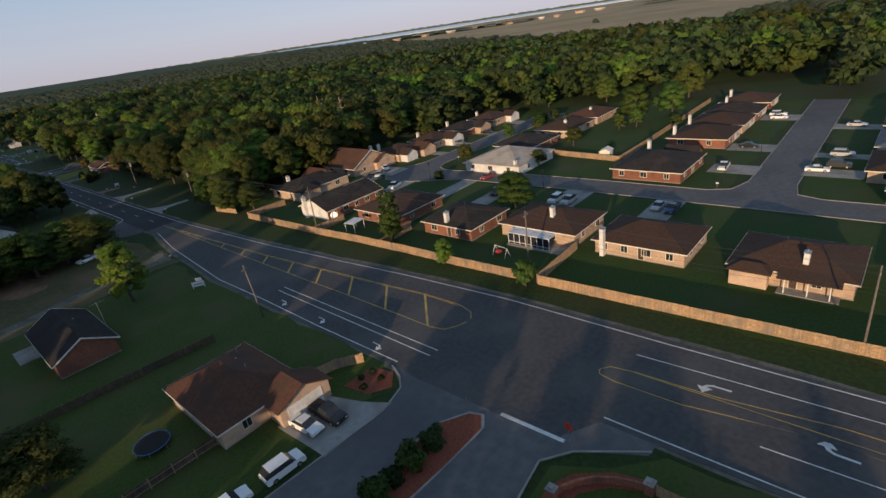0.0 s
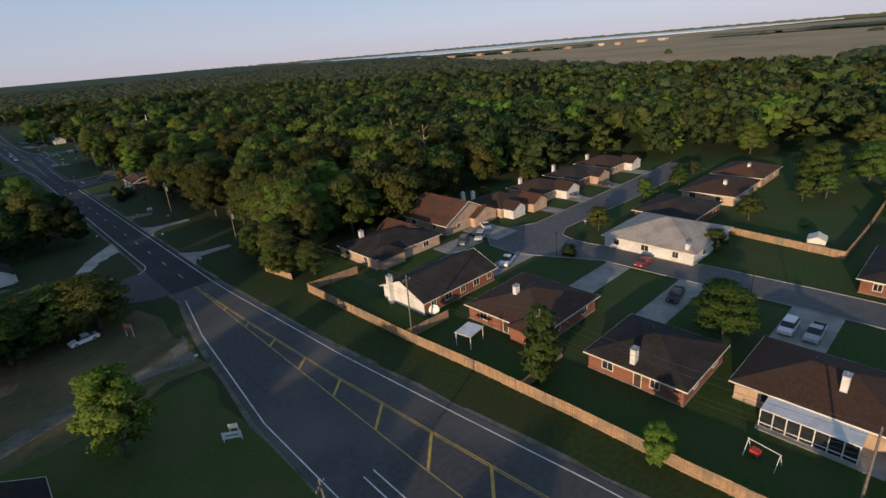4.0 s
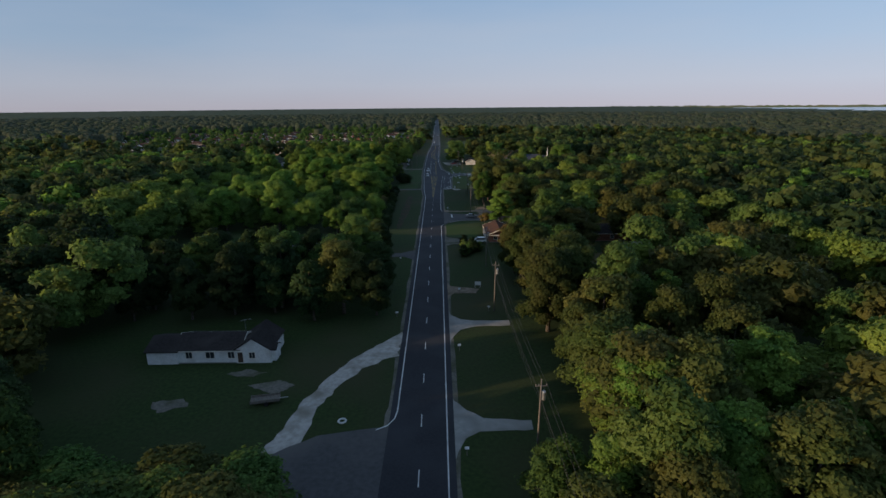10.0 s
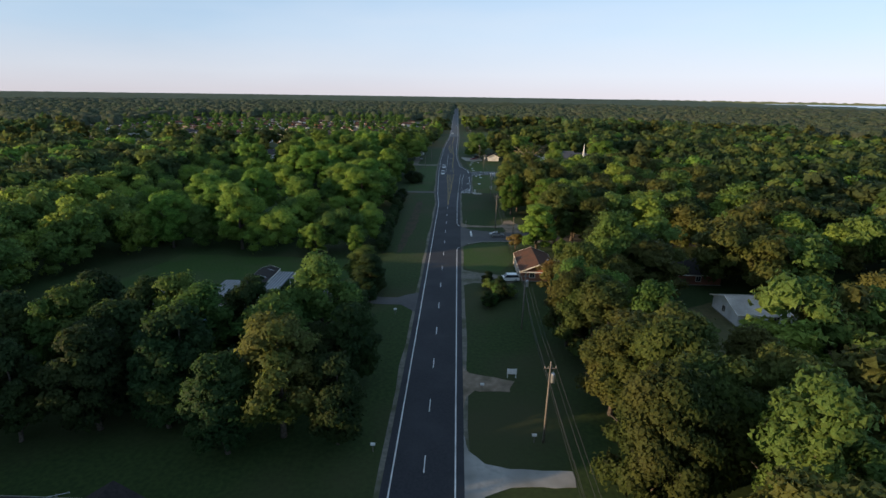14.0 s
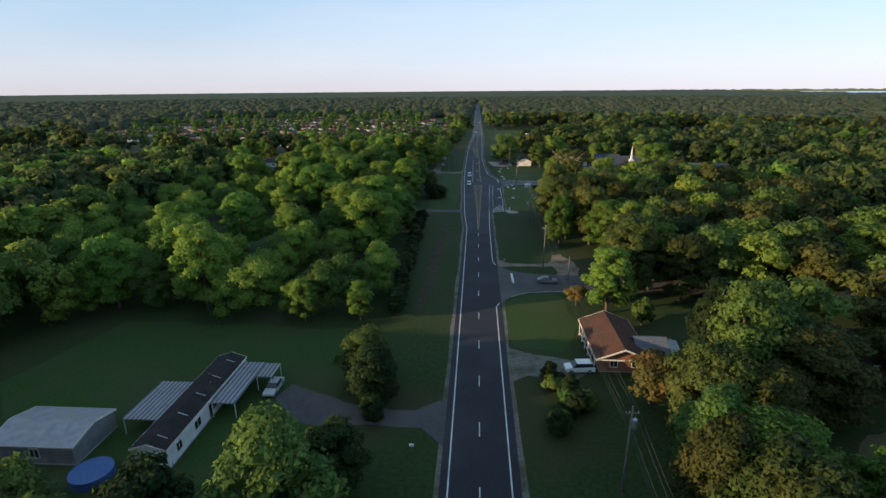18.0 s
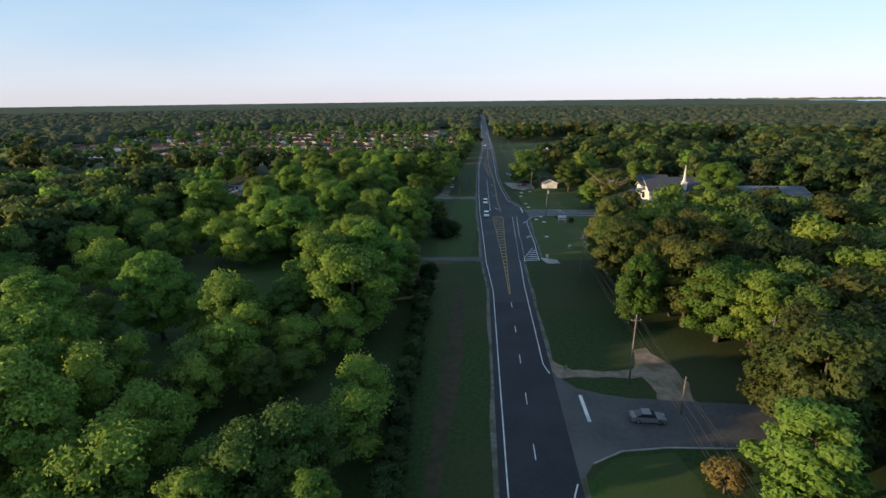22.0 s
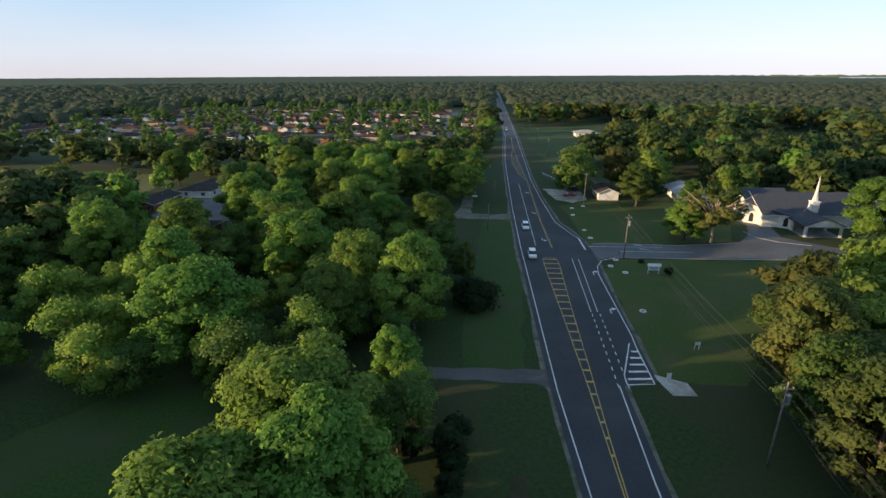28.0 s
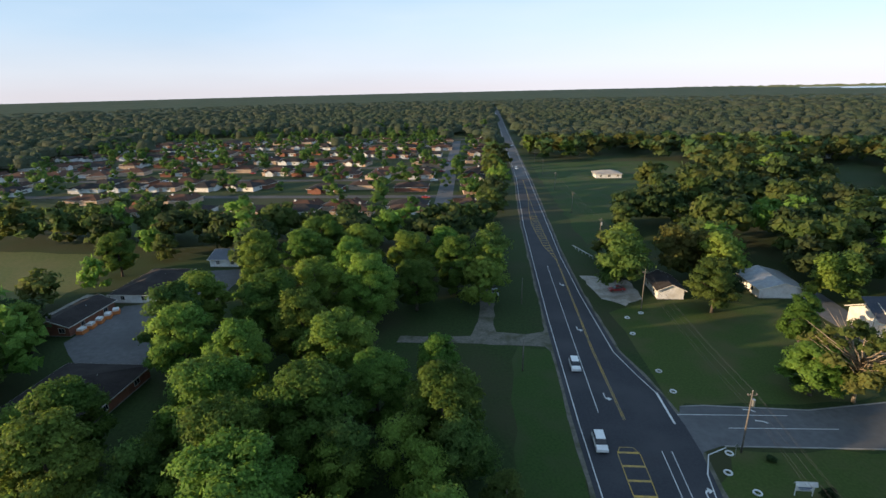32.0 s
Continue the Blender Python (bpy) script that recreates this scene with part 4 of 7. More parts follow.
def house(x0, x1, y0, y1, roof="hip", rise=2.3, wall=None, cover=None, chim=None, top=5.2, wins="", label="", garage=None, axis=None, over=0.55, eave=2.65, group="houses of the subdivision", name="house", turn=0.0, gable_mat=None):
    """A one-storey house over a rectangle of the plan. wins: walls with windows. garage: (wall, offset)."""
    w, d = x1 - x0, y1 - y0
    ob = thing(name, (x0 + x1) / 2, (y0 + y1) / 2, 0, turn, label, "house", group)
    ax = axis or ("x" if w >= d else "y")
    slab = part("foundation", Shape().box(-w / 2 - 0.1, -d / 2 - 0.1, -0.2, w / 2 + 0.1, d / 2 + 0.1, 0.14), CONCRETE, ob)
    part("wall", wall_ring(w, d, eave, ax if roof == "gable" else None, rise * (1 - over / ((d if ax == "x" else w) / 2 + over))), wall or BRICK_TAN, ob)
    shape = (hip_roof if roof == "hip" else gable_roof)(w, d, eave + 0.04, rise, over, ax == "x")
    r = part("roof", shape, cover or ROOF_BROWN, ob)
    fs = Shape()
    hw, hd, z0, z1 = w / 2 + over, d / 2 + over, eave - 0.16, eave + 0.03
    if roof == "hip" or ax == "x":
        fs.box(-hw - 0.04, -hd - 0.04, z0, hw + 0.04, -hd - 0.003, z1).box(-hw - 0.04, hd + 0.003, z0, hw + 0.04, hd + 0.04, z1)
    if roof == "hip" or ax == "y":
        fs.box(-hw - 0.04, -hd - 0.003, z0, -hw - 0.003, hd + 0.003, z1).box(hw + 0.003, -hd - 0.003, z0, hw + 0.04, hd + 0.003, z1)
    if roof == "gable":
        k = rise
        for e in (-1, 1):
            for q in (-1, 1):
                if ax == "x":
                    x = e * (hw + 0.03)
                    fs.add([(x - 0.03, q * hd, z0 - 0.02), (x + 0.03, q * hd, z0 - 0.02), (x + 0.03, 0, eave + k - 0.2), (x - 0.03, 0, eave + k - 0.2), (x - 0.03, q * hd, z1 + 0.04), (x + 0.03, q * hd, z1 + 0.04), (x + 0.03, 0, eave + k + 0.07), (x - 0.03, 0, eave + k + 0.07)], [(0, 1, 2, 3), (4, 5, 6, 7), (0, 3, 7, 4), (1, 2, 6, 5), (0, 1, 5, 4)])
                else:
                    y = e * (hd + 0.03)
                    fs.add([(q * hw, y - 0.03, z0 - 0.02), (q * hw, y + 0.03, z0 - 0.02), (0, y + 0.03, eave + k - 0.2), (0, y - 0.03, eave + k - 0.2), (q * hw, y - 0.03, z1 + 0.04), (q * hw, y + 0.03, z1 + 0.04), (0, y + 0.03, eave + k + 0.07), (0, y - 0.03, eave + k + 0.07)], [(0, 1, 2, 3), (4, 5, 6, 7), (0, 3, 7, 4), (1, 2, 6, 5), (0, 1, 5, 4)])
    part("fascia", fs, TRIM, ob, "cream painted fascia board")
    for side in "nsew":
        n = wins.count(side)
        long = w if side in "ns" else d
        for i in range(n):
            window(ob, side, w, d, long * ((i + 0.5) / n - 0.5) + 0.4, 1.5 if i % 2 else 1.1)
    for side in "NSEW":
        if side in wins:
            window(ob, side.lower(), w, d, 0.2 if side in "NS" else -0.6, 0.95, 2.05, 0.16, True)
    if garage:
        window(ob, garage[0], w, d, garage[1], 4.8, 2.1, 0.16, True, SIDING)
    if chim:
        chimney(ob, chim[0] - (x0 + x1) / 2, chim[1] - (y0 + y1) / 2, top)
    vents(ob, [(w * 0.18, d * 0.12, eave + rise * 0.62), (-w * 0.12, d * 0.22, eave + rise * 0.45)])
    return ob


def wing(ob, cx, cy, w, d, roof="gable", axis="x", rise=1.8, wall=None, cover=None, eave=2.6, over=0.45):
    """A wing of a house, in the house's own metres."""
    s = wall_ring(w, d, eave, axis if roof == "gable" else None, rise * 0.85)
    part("wing_wall", s, wall or BRICK_TAN, ob, at=(cx, cy, 0.0))
    shape = (hip_roof if roof == "hip" else gable_roof)(w, d, eave + 0.05, rise, over, axis == "x")
    part("wing_roof", shape, cover or ROOF_BROWN, ob, at=(cx, cy, 0.0))


# brick houses along the fence
h = house(32.3, 44.6, 3.2, 18.4, cover=ROOF_BROWN, chim=(34.4, 9.2), wins="wwnnssW", label="tan brick house with brown hip roof and rear porch")
wing(h, -6.6, 4.8, 2.6, 5.0, "hip", "y", 0.9, cover=ROOF_BROWN)
for y in (-5.2, -2.6, 0.2):
    part("porch_post", Shape().box(-7.9, y - 0.07, 0.0, -7.76, y + 0.07, 2.45), SIDING, h)
part("porch_roof", Shape().add([(-8.3, -6.4, 2.5), (-5.6, -6.4, 3.05), (-5.6, 1.2, 3.05), (-8.3, 1.2, 2.5), (-8.3, -6.4, 2.38), (-5.6, -6.4, 2.93), (-5.6, 1.2, 2.93), (-8.3, 1.2, 2.38)], [(0, 1, 2, 3), (7, 6, 5, 4), (0, 4, 5, 1), (1, 5, 6, 2), (2, 6, 7, 3), (3, 7, 4, 0)]), ROOF_BROWN, h)
part("porch_slab", Shape().box(-8.2, -6.3, -0.1, -6.2, 1.1, 0.12), CONCRETE, h)
h = house(32.6, 44.3, 25.2, 40.6, cover=ROOF_BROWN, chim=(31.9, 38.9), wins="wwwwssnnW", label="long tan brick house with brown hip roof")
h = house(32.8, 45.0, 44.9, 61.4, cover=ROOF_BROWN, chim=(36.4, 51.4), top=6.0, wins="wwnnssW", label="tan brick house with white screened porch")
part("screen_porch_roof", Shape().box(-9.6, -4.9, 2.38, -5.9, 4.4, 2.52), SIDING, h, "white flat porch roof")
for i in range(8):
    y = -4.8 + i * 1.31
    part("porch_post", Shape().box(-9.5, y - 0.06, 0.0, -9.38, y + 0.06, 2.38), SIDING, h)
part("porch_rail", Shape().box(-9.49, -4.8, 0.55, -9.40, 4.4, 0.66).box(-9.49, -4.8, 0.0, -9.40, 4.4, 0.12), SIDING, h)
part("porch_screen", Shape().box(-9.46, -4.8, 0.12, -9.44, 4.4, 2.38), GLASS, h, "dark insect screen")
part("patio_slab", Shape().box(-10.2, -7.2, -0.1, -6.0, 4.6, 0.10), CONCRETE, h)
h = house(27.2, 39.8, 65.2, 78.4, cover=ROOF_DARK, chim=(28.0, 72.2), wins="wwssnnW", wall=BRICK_RED, label="red brick house with charcoal brown hip roof")
h = house(27.0, 42.2, 86.4, 101.4, cover=ROOF_BROWN, chim=(32.4, 95.4), top=5.8, wins="wwssnnW", wall=BRICK_RED, label="red brick house with brown hip roof")
wing(h, -7.2, -4.6, 3.0, 4.4, "hip", "y", 0.8, BRICK_RED, ROOF_BROWN)
h = house(22.6, 41.0, 108.0, 119.4, "gable", 2.6, BRICK_RED, ROOF_DARK, (22.0, 116.6), 5.6, "sssssnnnwwW", "red brick house with white gable and dark roof", axis="x")
part("siding_panel", Shape().box(-9.30, -5.72, 0.16, -9.204, 5.72, 2.6), SIDING, h, "white sided end wall")
part("gable_panel", Shape().add([(-9.28, -6.1, 2.55), (-9.28, 6.1, 2.55), (-9.28, 0, 5.2), (-9.21, -6.1, 2.55), (-9.21, 6.1, 2.55), (-9.21, 0, 5.2)], [(0, 2, 1), (3, 4, 5), (0, 3, 5, 2), (1, 2, 5, 4), (0, 1, 4, 3)]), SIDING, h, "white sided gable")
part("satellite_dish", Shape().tube([(-8.6, -7.6, 0), (-8.6, -7.6, 1.4)], [0.05, 0.05], 6).tube([(-8.6, -7.6, 1.2), (-8.8, -7.8, 1.7), (-8.9, -7.9, 1.75)], [0.1, 0.85, 0.95], 14), METAL, h, "large pale dish")
h = house(29.6, 48.2, 131.4, 145.4, cover=ROOF_DARK, chim=(34.4, 143.2), wins="wwssnn", label="tan brick house with dark hip roof")
wing(h, 6.4, 3.8, 7.0, 9.0, "gable", "y", 2.2, BRICK_TAN, ROOF_RED)
wing(h, -5.4, -5.8, 6.2, 4.8, "hip", "x", 1.7, BRICK_TAN, ROOF_DARK)
h = house(53.0, 69.0, 134.0, 149.5, "gable", 4.4, BRICK_TAN, ROOF_RED, (70.5, 145), 5.2, "sswwn", "steep-roofed tan brick house with tall gable", axis="y")
wing(h, 5.0, -6.4, 8.5, 5.4, "gable", "y", 2.4, BRICK_TAN, ROOF_RED)
# inner block and the north row
h = house(68.8, 87.0, 81.0, 100.0, cover=ROOF_TAN, rise=3.2, chim=(69.6, 82.6), top=4.2, wins="wwwssn", wall=SIDING, label="pale grey house with light tan hip roof", garage=("w", 6.5))
h = house(88.0, 104.0, 89.0, 103.0, cover=ROOF_DARK, wins="wwssn", wall=BRICK_RED, label="brick house with nearly black hip roof", garage=("n", 3))
h = house(110, 128, 88, 101, cover=ROOF_BROWN, chim=(115, 92), wins="wwssn", label="tan brick house with brown hip roof", garage=("n", 4))
h = house(131, 147, 88, 101, cover=ROOF_RED, chim=(136, 93), wins="wwssn", label="tan brick house with rust-brown hip roof", garage=("n", 4))
h = house(71.0, 83.0, 131.5, 143.5, cover=ROOF_BROWN, chim=(72.5, 143.0), wins="sswn", wall=BRICK_TAN, label="tan brick house with brown roof and front gables")
wing(h, -2.5, -7.2, 5.0, 4.0, "gable", "y", 1.7, SIDING, ROOF_BROWN)
wing(h, 5.4, -7.4, 6.0, 5.5, "gable", "y", 1.9, BRICK_TAN, ROOF_RED)
h = house(88.0, 101.0, 130.5, 143.0, cover=ROOF_BROWN, chim=(91.0, 141.0), wins="sswn", label="tan brick house with brown hip roof")
wing(h, 3.0, -7.4, 6.5, 5.0, "gable", "y", 1.9, SIDING, ROOF_BROWN)
h = house(106.0, 119.5, 130.5, 143.0, cover=ROOF_DARK, chim=(109.4, 142.0), wins="sswn", wall=BRICK_RED, label="red brick house with dark hip roof")
wing(h, 3.0, -7.0, 6.5, 4.4, "gable", "y", 1.9, BRICK_TAN, ROOF_DARK)
h = house(124.0, 138.0, 130.0, 143.0, cover=ROOF_BROWN, chim=(127.7, 141.0), wins="sswn", label="tan brick house with brown hip roof")
wing(h, 5.0, -7.0, 6.0, 4.4, "gable", "y", 1.8, SIDING, ROOF_BROWN)
h = house(73.6, 90.5, 39.6, 56.0, cover=ROOF_DARK, rise=2.8, chim=(97.3 - 8, 52.9), top=5.8, wins="wwwsssS", wall=BRICK_RED, label="red brick corner house with dark brown hip roof")
wing(h, 9.0, -3.0, 5.0, 8.0, "gable", "y", 1.9, BRICK_RED, ROOF_DARK)
for x0, x1, ch, cov, wl in ((105, 120, (107, 52.5), ROOF_BROWN, ORANGE), (122, 136, (121.5, 53), ROOF_BROWN, BRICK_TAN), (138, 151, (149, 50), ROOF_DARK, BRICK_RED), (155, 169, (162, 52), ROOF_BROWN, BRICK_RED)):
    h = house(x0, x1, 38.5, 53.5, cover=cov, chim=ch, top=5.6, wins="wwssS", wall=BRICK_RED if wl is ORANGE else wl, label="brick house with brown hip roof facing the street", garage=("s", 4))
for x0, x1, cov in ((84, 99, ROOF_BROWN), (103, 119, ROOF_SLATE), (124, 139, ROOF_BROWN), (146, 160, ROOF_DARK)):
    house(x0, x1, -8, 6.5, cover=cov, wins="nnww", wall=SIDING if cov is ROOF_SLATE else BRICK_TAN, label="brick house with hip roof across the street", garage=("n", -3))
house(72.5, 80, -16, 2.5, cover=ROOF_SLATE, wins="wwnn", wall=SIDING, label="grey-roofed house at the street corner")
house(31.5, 45, -22, -4, cover=ROOF_BROWN, chim=(34, -12), wins="wwnnss", label="tan brick house with brown hip roof")
house(31.5, 45, -46, -28, cover=ROOF_BROWN, chim=(34, -36), wins="wwnnss", label="tan brick house with brown hip roof")

# houses on the near side of the junction
h = house(-33.0, -21.8, 54.8, 69.6, cover=ROOF_RED, rise=2.9, wins="wwnnsse", wall=BRICK_TAN, label="brown-roofed corner house with cream trim", axis="y", group="houses by the junction")
wing(h, 4.0, -8.6, 7.2, 4.0, "gable", "y", 1.8, BRICK_TAN, ROOF_RED)
window(h, "s", 11.2, 21.2, 3.9, 4.8, 2.1, 0.16, True, SIDING)
vents(h, [(1.5, -2.0, 5.2), (3.2, 4.0, 4.4)])
h = house(-41.0, -32.4, 92.6, 110.0, "gable", 2.6, BRICK_RED, ROOF_DARK, None, 5, "ww", "red brick house with dark gable roof and cream eaves", axis="y", group="houses by the junction")
part("porch_slab", Shape().box(-7.6, 3.2, -0.1, -4.3, 9.5, 0.15), CONCRETE, h, "concrete patio slab")
part("antenna", Shape().tube([(4.8, -3, 0), (4.8, -3, 7.6)], [0.04, 0.03], 6).tube([(3.6, -3, 7.3), (6.0, -3, 7.3)], [0.02, 0.02], 4).tube([(4.8, -3.7, 7.1), (4.8, -2.3, 7.1)], [0.02, 0.02], 4), METAL, h, "thin television antenna mast")
# white house on the left
h = house(-44.5, -33.2, 196.8, 204.6, "gable", 1.7, SIDING, ROOF_DARK, None, 5, "sssw", "long white cottage with dark roof", axis="x", over=0.35, eave=2.5, group="roadside houses")
wing(h, -8.0, -0.6, 5.4, 7.4, "gable", "x", 1.5, SIDING, ROOF_DARK, 2.5, 0.3)
wing(h, 8.2, -0.1, 6.2, 8.0, "gable", "y", 2.3, SIDING, ROOF_DARK, 2.6, 0.3)
wing(h, 11.3, -2.0, 1.4, 2.6, "gable", "x", 0.8, SIDING, ROOF_DARK, 2.2, 0.2)
window(h, "s", 11.3, 8.3, 8.0, 1.0, 1.1, 1.0)
window(h, "s", 11.3, 8.3, 5.9, 0.9, 2.0, 0.15, True)
part("antenna", Shape().tube([(5.6, 0.4, 3.5), (5.6, 0.4, 6.6)], [0.04, 0.03], 6).tube([(4.6, 0.4, 6.2), (6.6, 0.8, 6.5)], [0.025, 0.025], 4), METAL, h, "bent television antenna")
# mobile home with tin awnings
h = house(-42.0, -37.6, 253.2, 275.6, "gable", 0.75, SIDING, ROOF_DARK, None, 5, "eeeeessE", "white mobile home with dark roof and tin awnings", axis="y", over=0.12, eave=2.9, group="roadside houses", name="mobile_home")
for x0, x1, y0, y1, nm in ((2.35, 5.9, -0.8, 10.4, "awning"), (5.9, 8.4, 6.2, 10.2, "awning"), (-7.6, -2.35, -5.0, 4.2, "awning")):
    n = int((x1 - x0) / 0.3)
    aw = part(nm, Shape().box(x0, y0, 2.36, x1, y0 + 0.1, 2.42).box(x0, y1 - 0.1, 2.36, x1, y1, 2.42), METAL_ROOF, h, "ribbed pale tin awning")
    for k in range(n):
        a = x0 + (x1 - x0) * k / n
        part("slat", Shape().box(a, y0, 2.42 + 0.03 * (k % 2), a + (x1 - x0) / n - 0.01, y1, 2.50 + 0.03 * (k % 2)), METAL_ROOF if k % 2 else ROOF_SLATE, aw)
    for px in (x0 + 0.1, x1 - 0.15):
        for py in (y0 + 0.1, y1 - 0.2):
            part("awning_post", Shape().box(px, py, 0, px + 0.08, py + 0.08, 2.42), SIDING, h)
for k in range(5):
    part("roof_rib", Shape().add([(0.25, -9.5 + 4.6 * k, 3.62), (1.5, -9.5 + 4.6 * k, 3.20), (1.5, -9.38 + 4.6 * k, 3.20), (0.25, -9.38 + 4.6 * k, 3.62), (0.25, -9.5 + 4.6 * k, 3.70), (1.5, -9.5 + 4.6 * k, 3.28), (1.5, -9.38 + 4.6 * k, 3.28), (0.25, -9.38 + 4.6 * k, 3.70)], [(3, 2, 1, 0), (4, 5, 6, 7), (0, 1, 5, 4), (1, 2, 6, 5), (2, 3, 7, 6), (3, 0, 4, 7)]), METAL, h)
h = house(-60.5, -49.6, 253.4, 261.0, "gable", 0.9, METAL_ROOF, METAL_ROOF, None, 5, "s", "long grey metal shed", axis="x", over=0.2, eave=2.7, group="roadside houses", name="shed")
# brown house on the right, with a lean-to
h = house(19.4, 26.6, 279.0, 292.2, "gable", 1.8, BRICK_RED, ROOF_RED, None, 5, "wwssW", "low rust-roofed house with white porch posts", axis="y", over=0.9, group="roadside houses")
wing(h, 5.4, -2.0, 4.8, 6.4, "gable", "x", 1.6, SIDING, ROOF_SLATE, 2.5, 0.3)
wing(h, 8.6, -1.4, 2.6, 4.6, "gable", "x", 0.9, SIDING, METAL_ROOF, 2.2, 0.2)
for k in range(6):
    part("porch_post", Shape().box(-4.5, -6.4 + k * 2.5, 0, -4.36, -6.26 + k * 2.5, 2.5), SIDING, h)
part("porch_rail", Shape().box(-4.5, -6.4, 0.85, -4.4, 6.2, 0.95).box(-4.5, -7.3, 2.42, -4.36, 6.4, 2.6).box(-4.5, -7.4, 2.42, 3.4, -7.26, 2.6), SIDING, h)
h = house(54.5, 66, 279, 291, "hip", 2.0, BRICK_RED, ROOF_DARK, None, 5, "wws", "red brick house half hidden by trees", group="roadside houses")
h = house(58, 72, 256, 266, "gable", 1.8, SIDING, ROOF_TAN, None, 5, "sw", "pale house in a sandy yard", group="roadside houses", axis="x")
h = house(84, 94, 258, 266, "gable", 1.5, SIDING, ROOF_SLATE, None, 5, "sw", "small shed-like house among trees", group="roadside houses", axis="x")
# church
h = house(65.5, 101.5, 478.5, 497.0, "gable", 4.9, TRIM, ROOF_NAVY, None, 5, "s", "white church hall with blue-grey roof and steeple", axis="x", over=0.7, eave=3.9, group="church buildings", name="church")
foot = [(-20.6, 2.0), (-20.6, -4.2), (-10.6, -11.2), (-8.2, -9.3), (-8.2, 2.0)]
part("chapel_wall", Shape().add([(x, y, 0.0) for x, y in foot] + [(x, y, 3.75) for x, y in foot], [(0, 1, 6, 5), (1, 2, 7, 6), (2, 3, 8, 7), (3, 4, 9, 8), (4, 0, 5, 9), (5, 6, 7, 8, 9)]), TRIM, h, "angled sunlit cream chapel wall")
ang = math.degrees(math.atan2(-7.0, 10.0))
for k in range(4):
    a = 1.6 + 3.0 * k
    pts = [(a - 0.6, 0.55), (a + 0.6, 0.55), (a + 0.6, 2.4), (a + 0.35, 3.0), (a, 3.35), (a - 0.35, 3.0), (a - 0.6, 2.4)]
    n = len(pts)
    s = Shape().add([(p, -0.05, q) for p, q in pts] + [(p, 0.02, q) for p, q in pts], [tuple(range(n))] + [(i, (i + 1) % n, n + (i + 1) % n, n + i) for i in range(n)])
    part("arched_window", s, GLASS, h, "dark pointed window").matrix_basis = pose(-20.6, -4.2, 0, 0, 0, ang)
over = [(-21.2, 2.0), (-21.2, -4.6), (-10.6, -11.9), (-7.6, -9.6), (-7.6, 2.0)]
rise = [3.9 + 0.49 * (y + 9.25) for x, y in over]
part("chapel_roof", Shape().add([(x, y, max(3.62, z)) for (x, y), z in zip(over, rise)] + [(x, y, max(3.62, z) + 0.16) for (x, y), z in zip(over, rise)], [(4, 3, 2, 1, 0), (5, 6, 7, 8, 9), (0, 1, 6, 5), (1, 2, 7, 6), (2, 3, 8, 7), (3, 4, 9, 8), (4, 0, 5, 9)]), ROOF_NAVY, h)
part("canopy_roof", gable_roof(10.0, 11.0, 3.4, 2.3, 0.4, False), ROOF_NAVY, h, at=(-6.4, -13.6, 0))
part("canopy_gable", Shape().add([(-11.4, -19.2, 3.1), (-1.4, -19.2, 3.1), (-6.4, -19.2, 5.5), (-11.4, -19.1, 3.1), (-1.4, -19.1, 3.1), (-6.4, -19.1, 5.5)], [(0, 1, 2), (3, 5, 4), (0, 2, 5, 3), (1, 4, 5, 2), (0, 3, 4, 1)]), SIDING, h)
for px, py in ((-11.3, -19.0), (-2.0, -19.0), (-11.3, -12.2), (-2.0, -12.2)):
    part("canopy_column", Shape().box(px, py, 0, px + 0.6, py + 0.6, 3.3), SIDING, h)
part("canopy_slab", Shape().box(-11.5, -19.2, -0.1, -1.3, -9.0, 0.12), CONCRETE, h)
sb = part("steeple", Shape().box(-4.8, -8.9, 3.9, -2.8, -6.9, 7.6).box(-5.0, -9.1, 7.6, -2.6, -6.7, 7.85), SIDING, h, "slender white steeple")
part("spire", Shape().tube([(-3.8, -7.9, 7.85), (-3.8, -7.9, 9.6), (-3.8, -7.9, 15.0)], [0.85, 0.5, 0.05], 8), SIDING, sb)
h = house(104.0, 130.0, 476.0, 492.0, "gable", 2.8, SIDING, ROOF_SLATE, None, 5, "ssssww", "long low white church annex with grey roof", axis="x", group="church buildings")
part("eave_post_row", Shape().box(-12, -8.4, 2.4, 12, -8.25, 2.6), SIDING, h)
# yard and shed beyond the church
h = house(24.0, 31.0, 509.5, 521.0, "gable", 1.8, SIDING, ROOF_DARK, None, 5, "ww", "dark-roofed white house beyond the church lawn", axis="y", group="roadside houses")
h = house(51.5, 63.5, 511.0, 525.0, "gable", 1.9, SIDING, METAL_ROOF, None, 5, "ww", "white house with pale metal roof", axis="y", group="roadside houses")
h = house(46.0, 62.0, 706.0, 718.0, "hip", 1.8, SIDING, ROOF_TAN, None, 5, "wwsss", "white bungalow on an open lawn", group="roadside houses")
h = house(-27.5, -21.0, 538, 552, "gable", 1.8, SIDING, ROOF_DARK, None, 5, "es", "small dark-roofed house behind trees", axis="y", group="roadside houses")
h = house(-33, -24, 690, 704, "gable", 1.9, SIDING, ROOF_DARK, None, 5, "es", "roadside house with dark roof", axis="y", group="roadside houses")
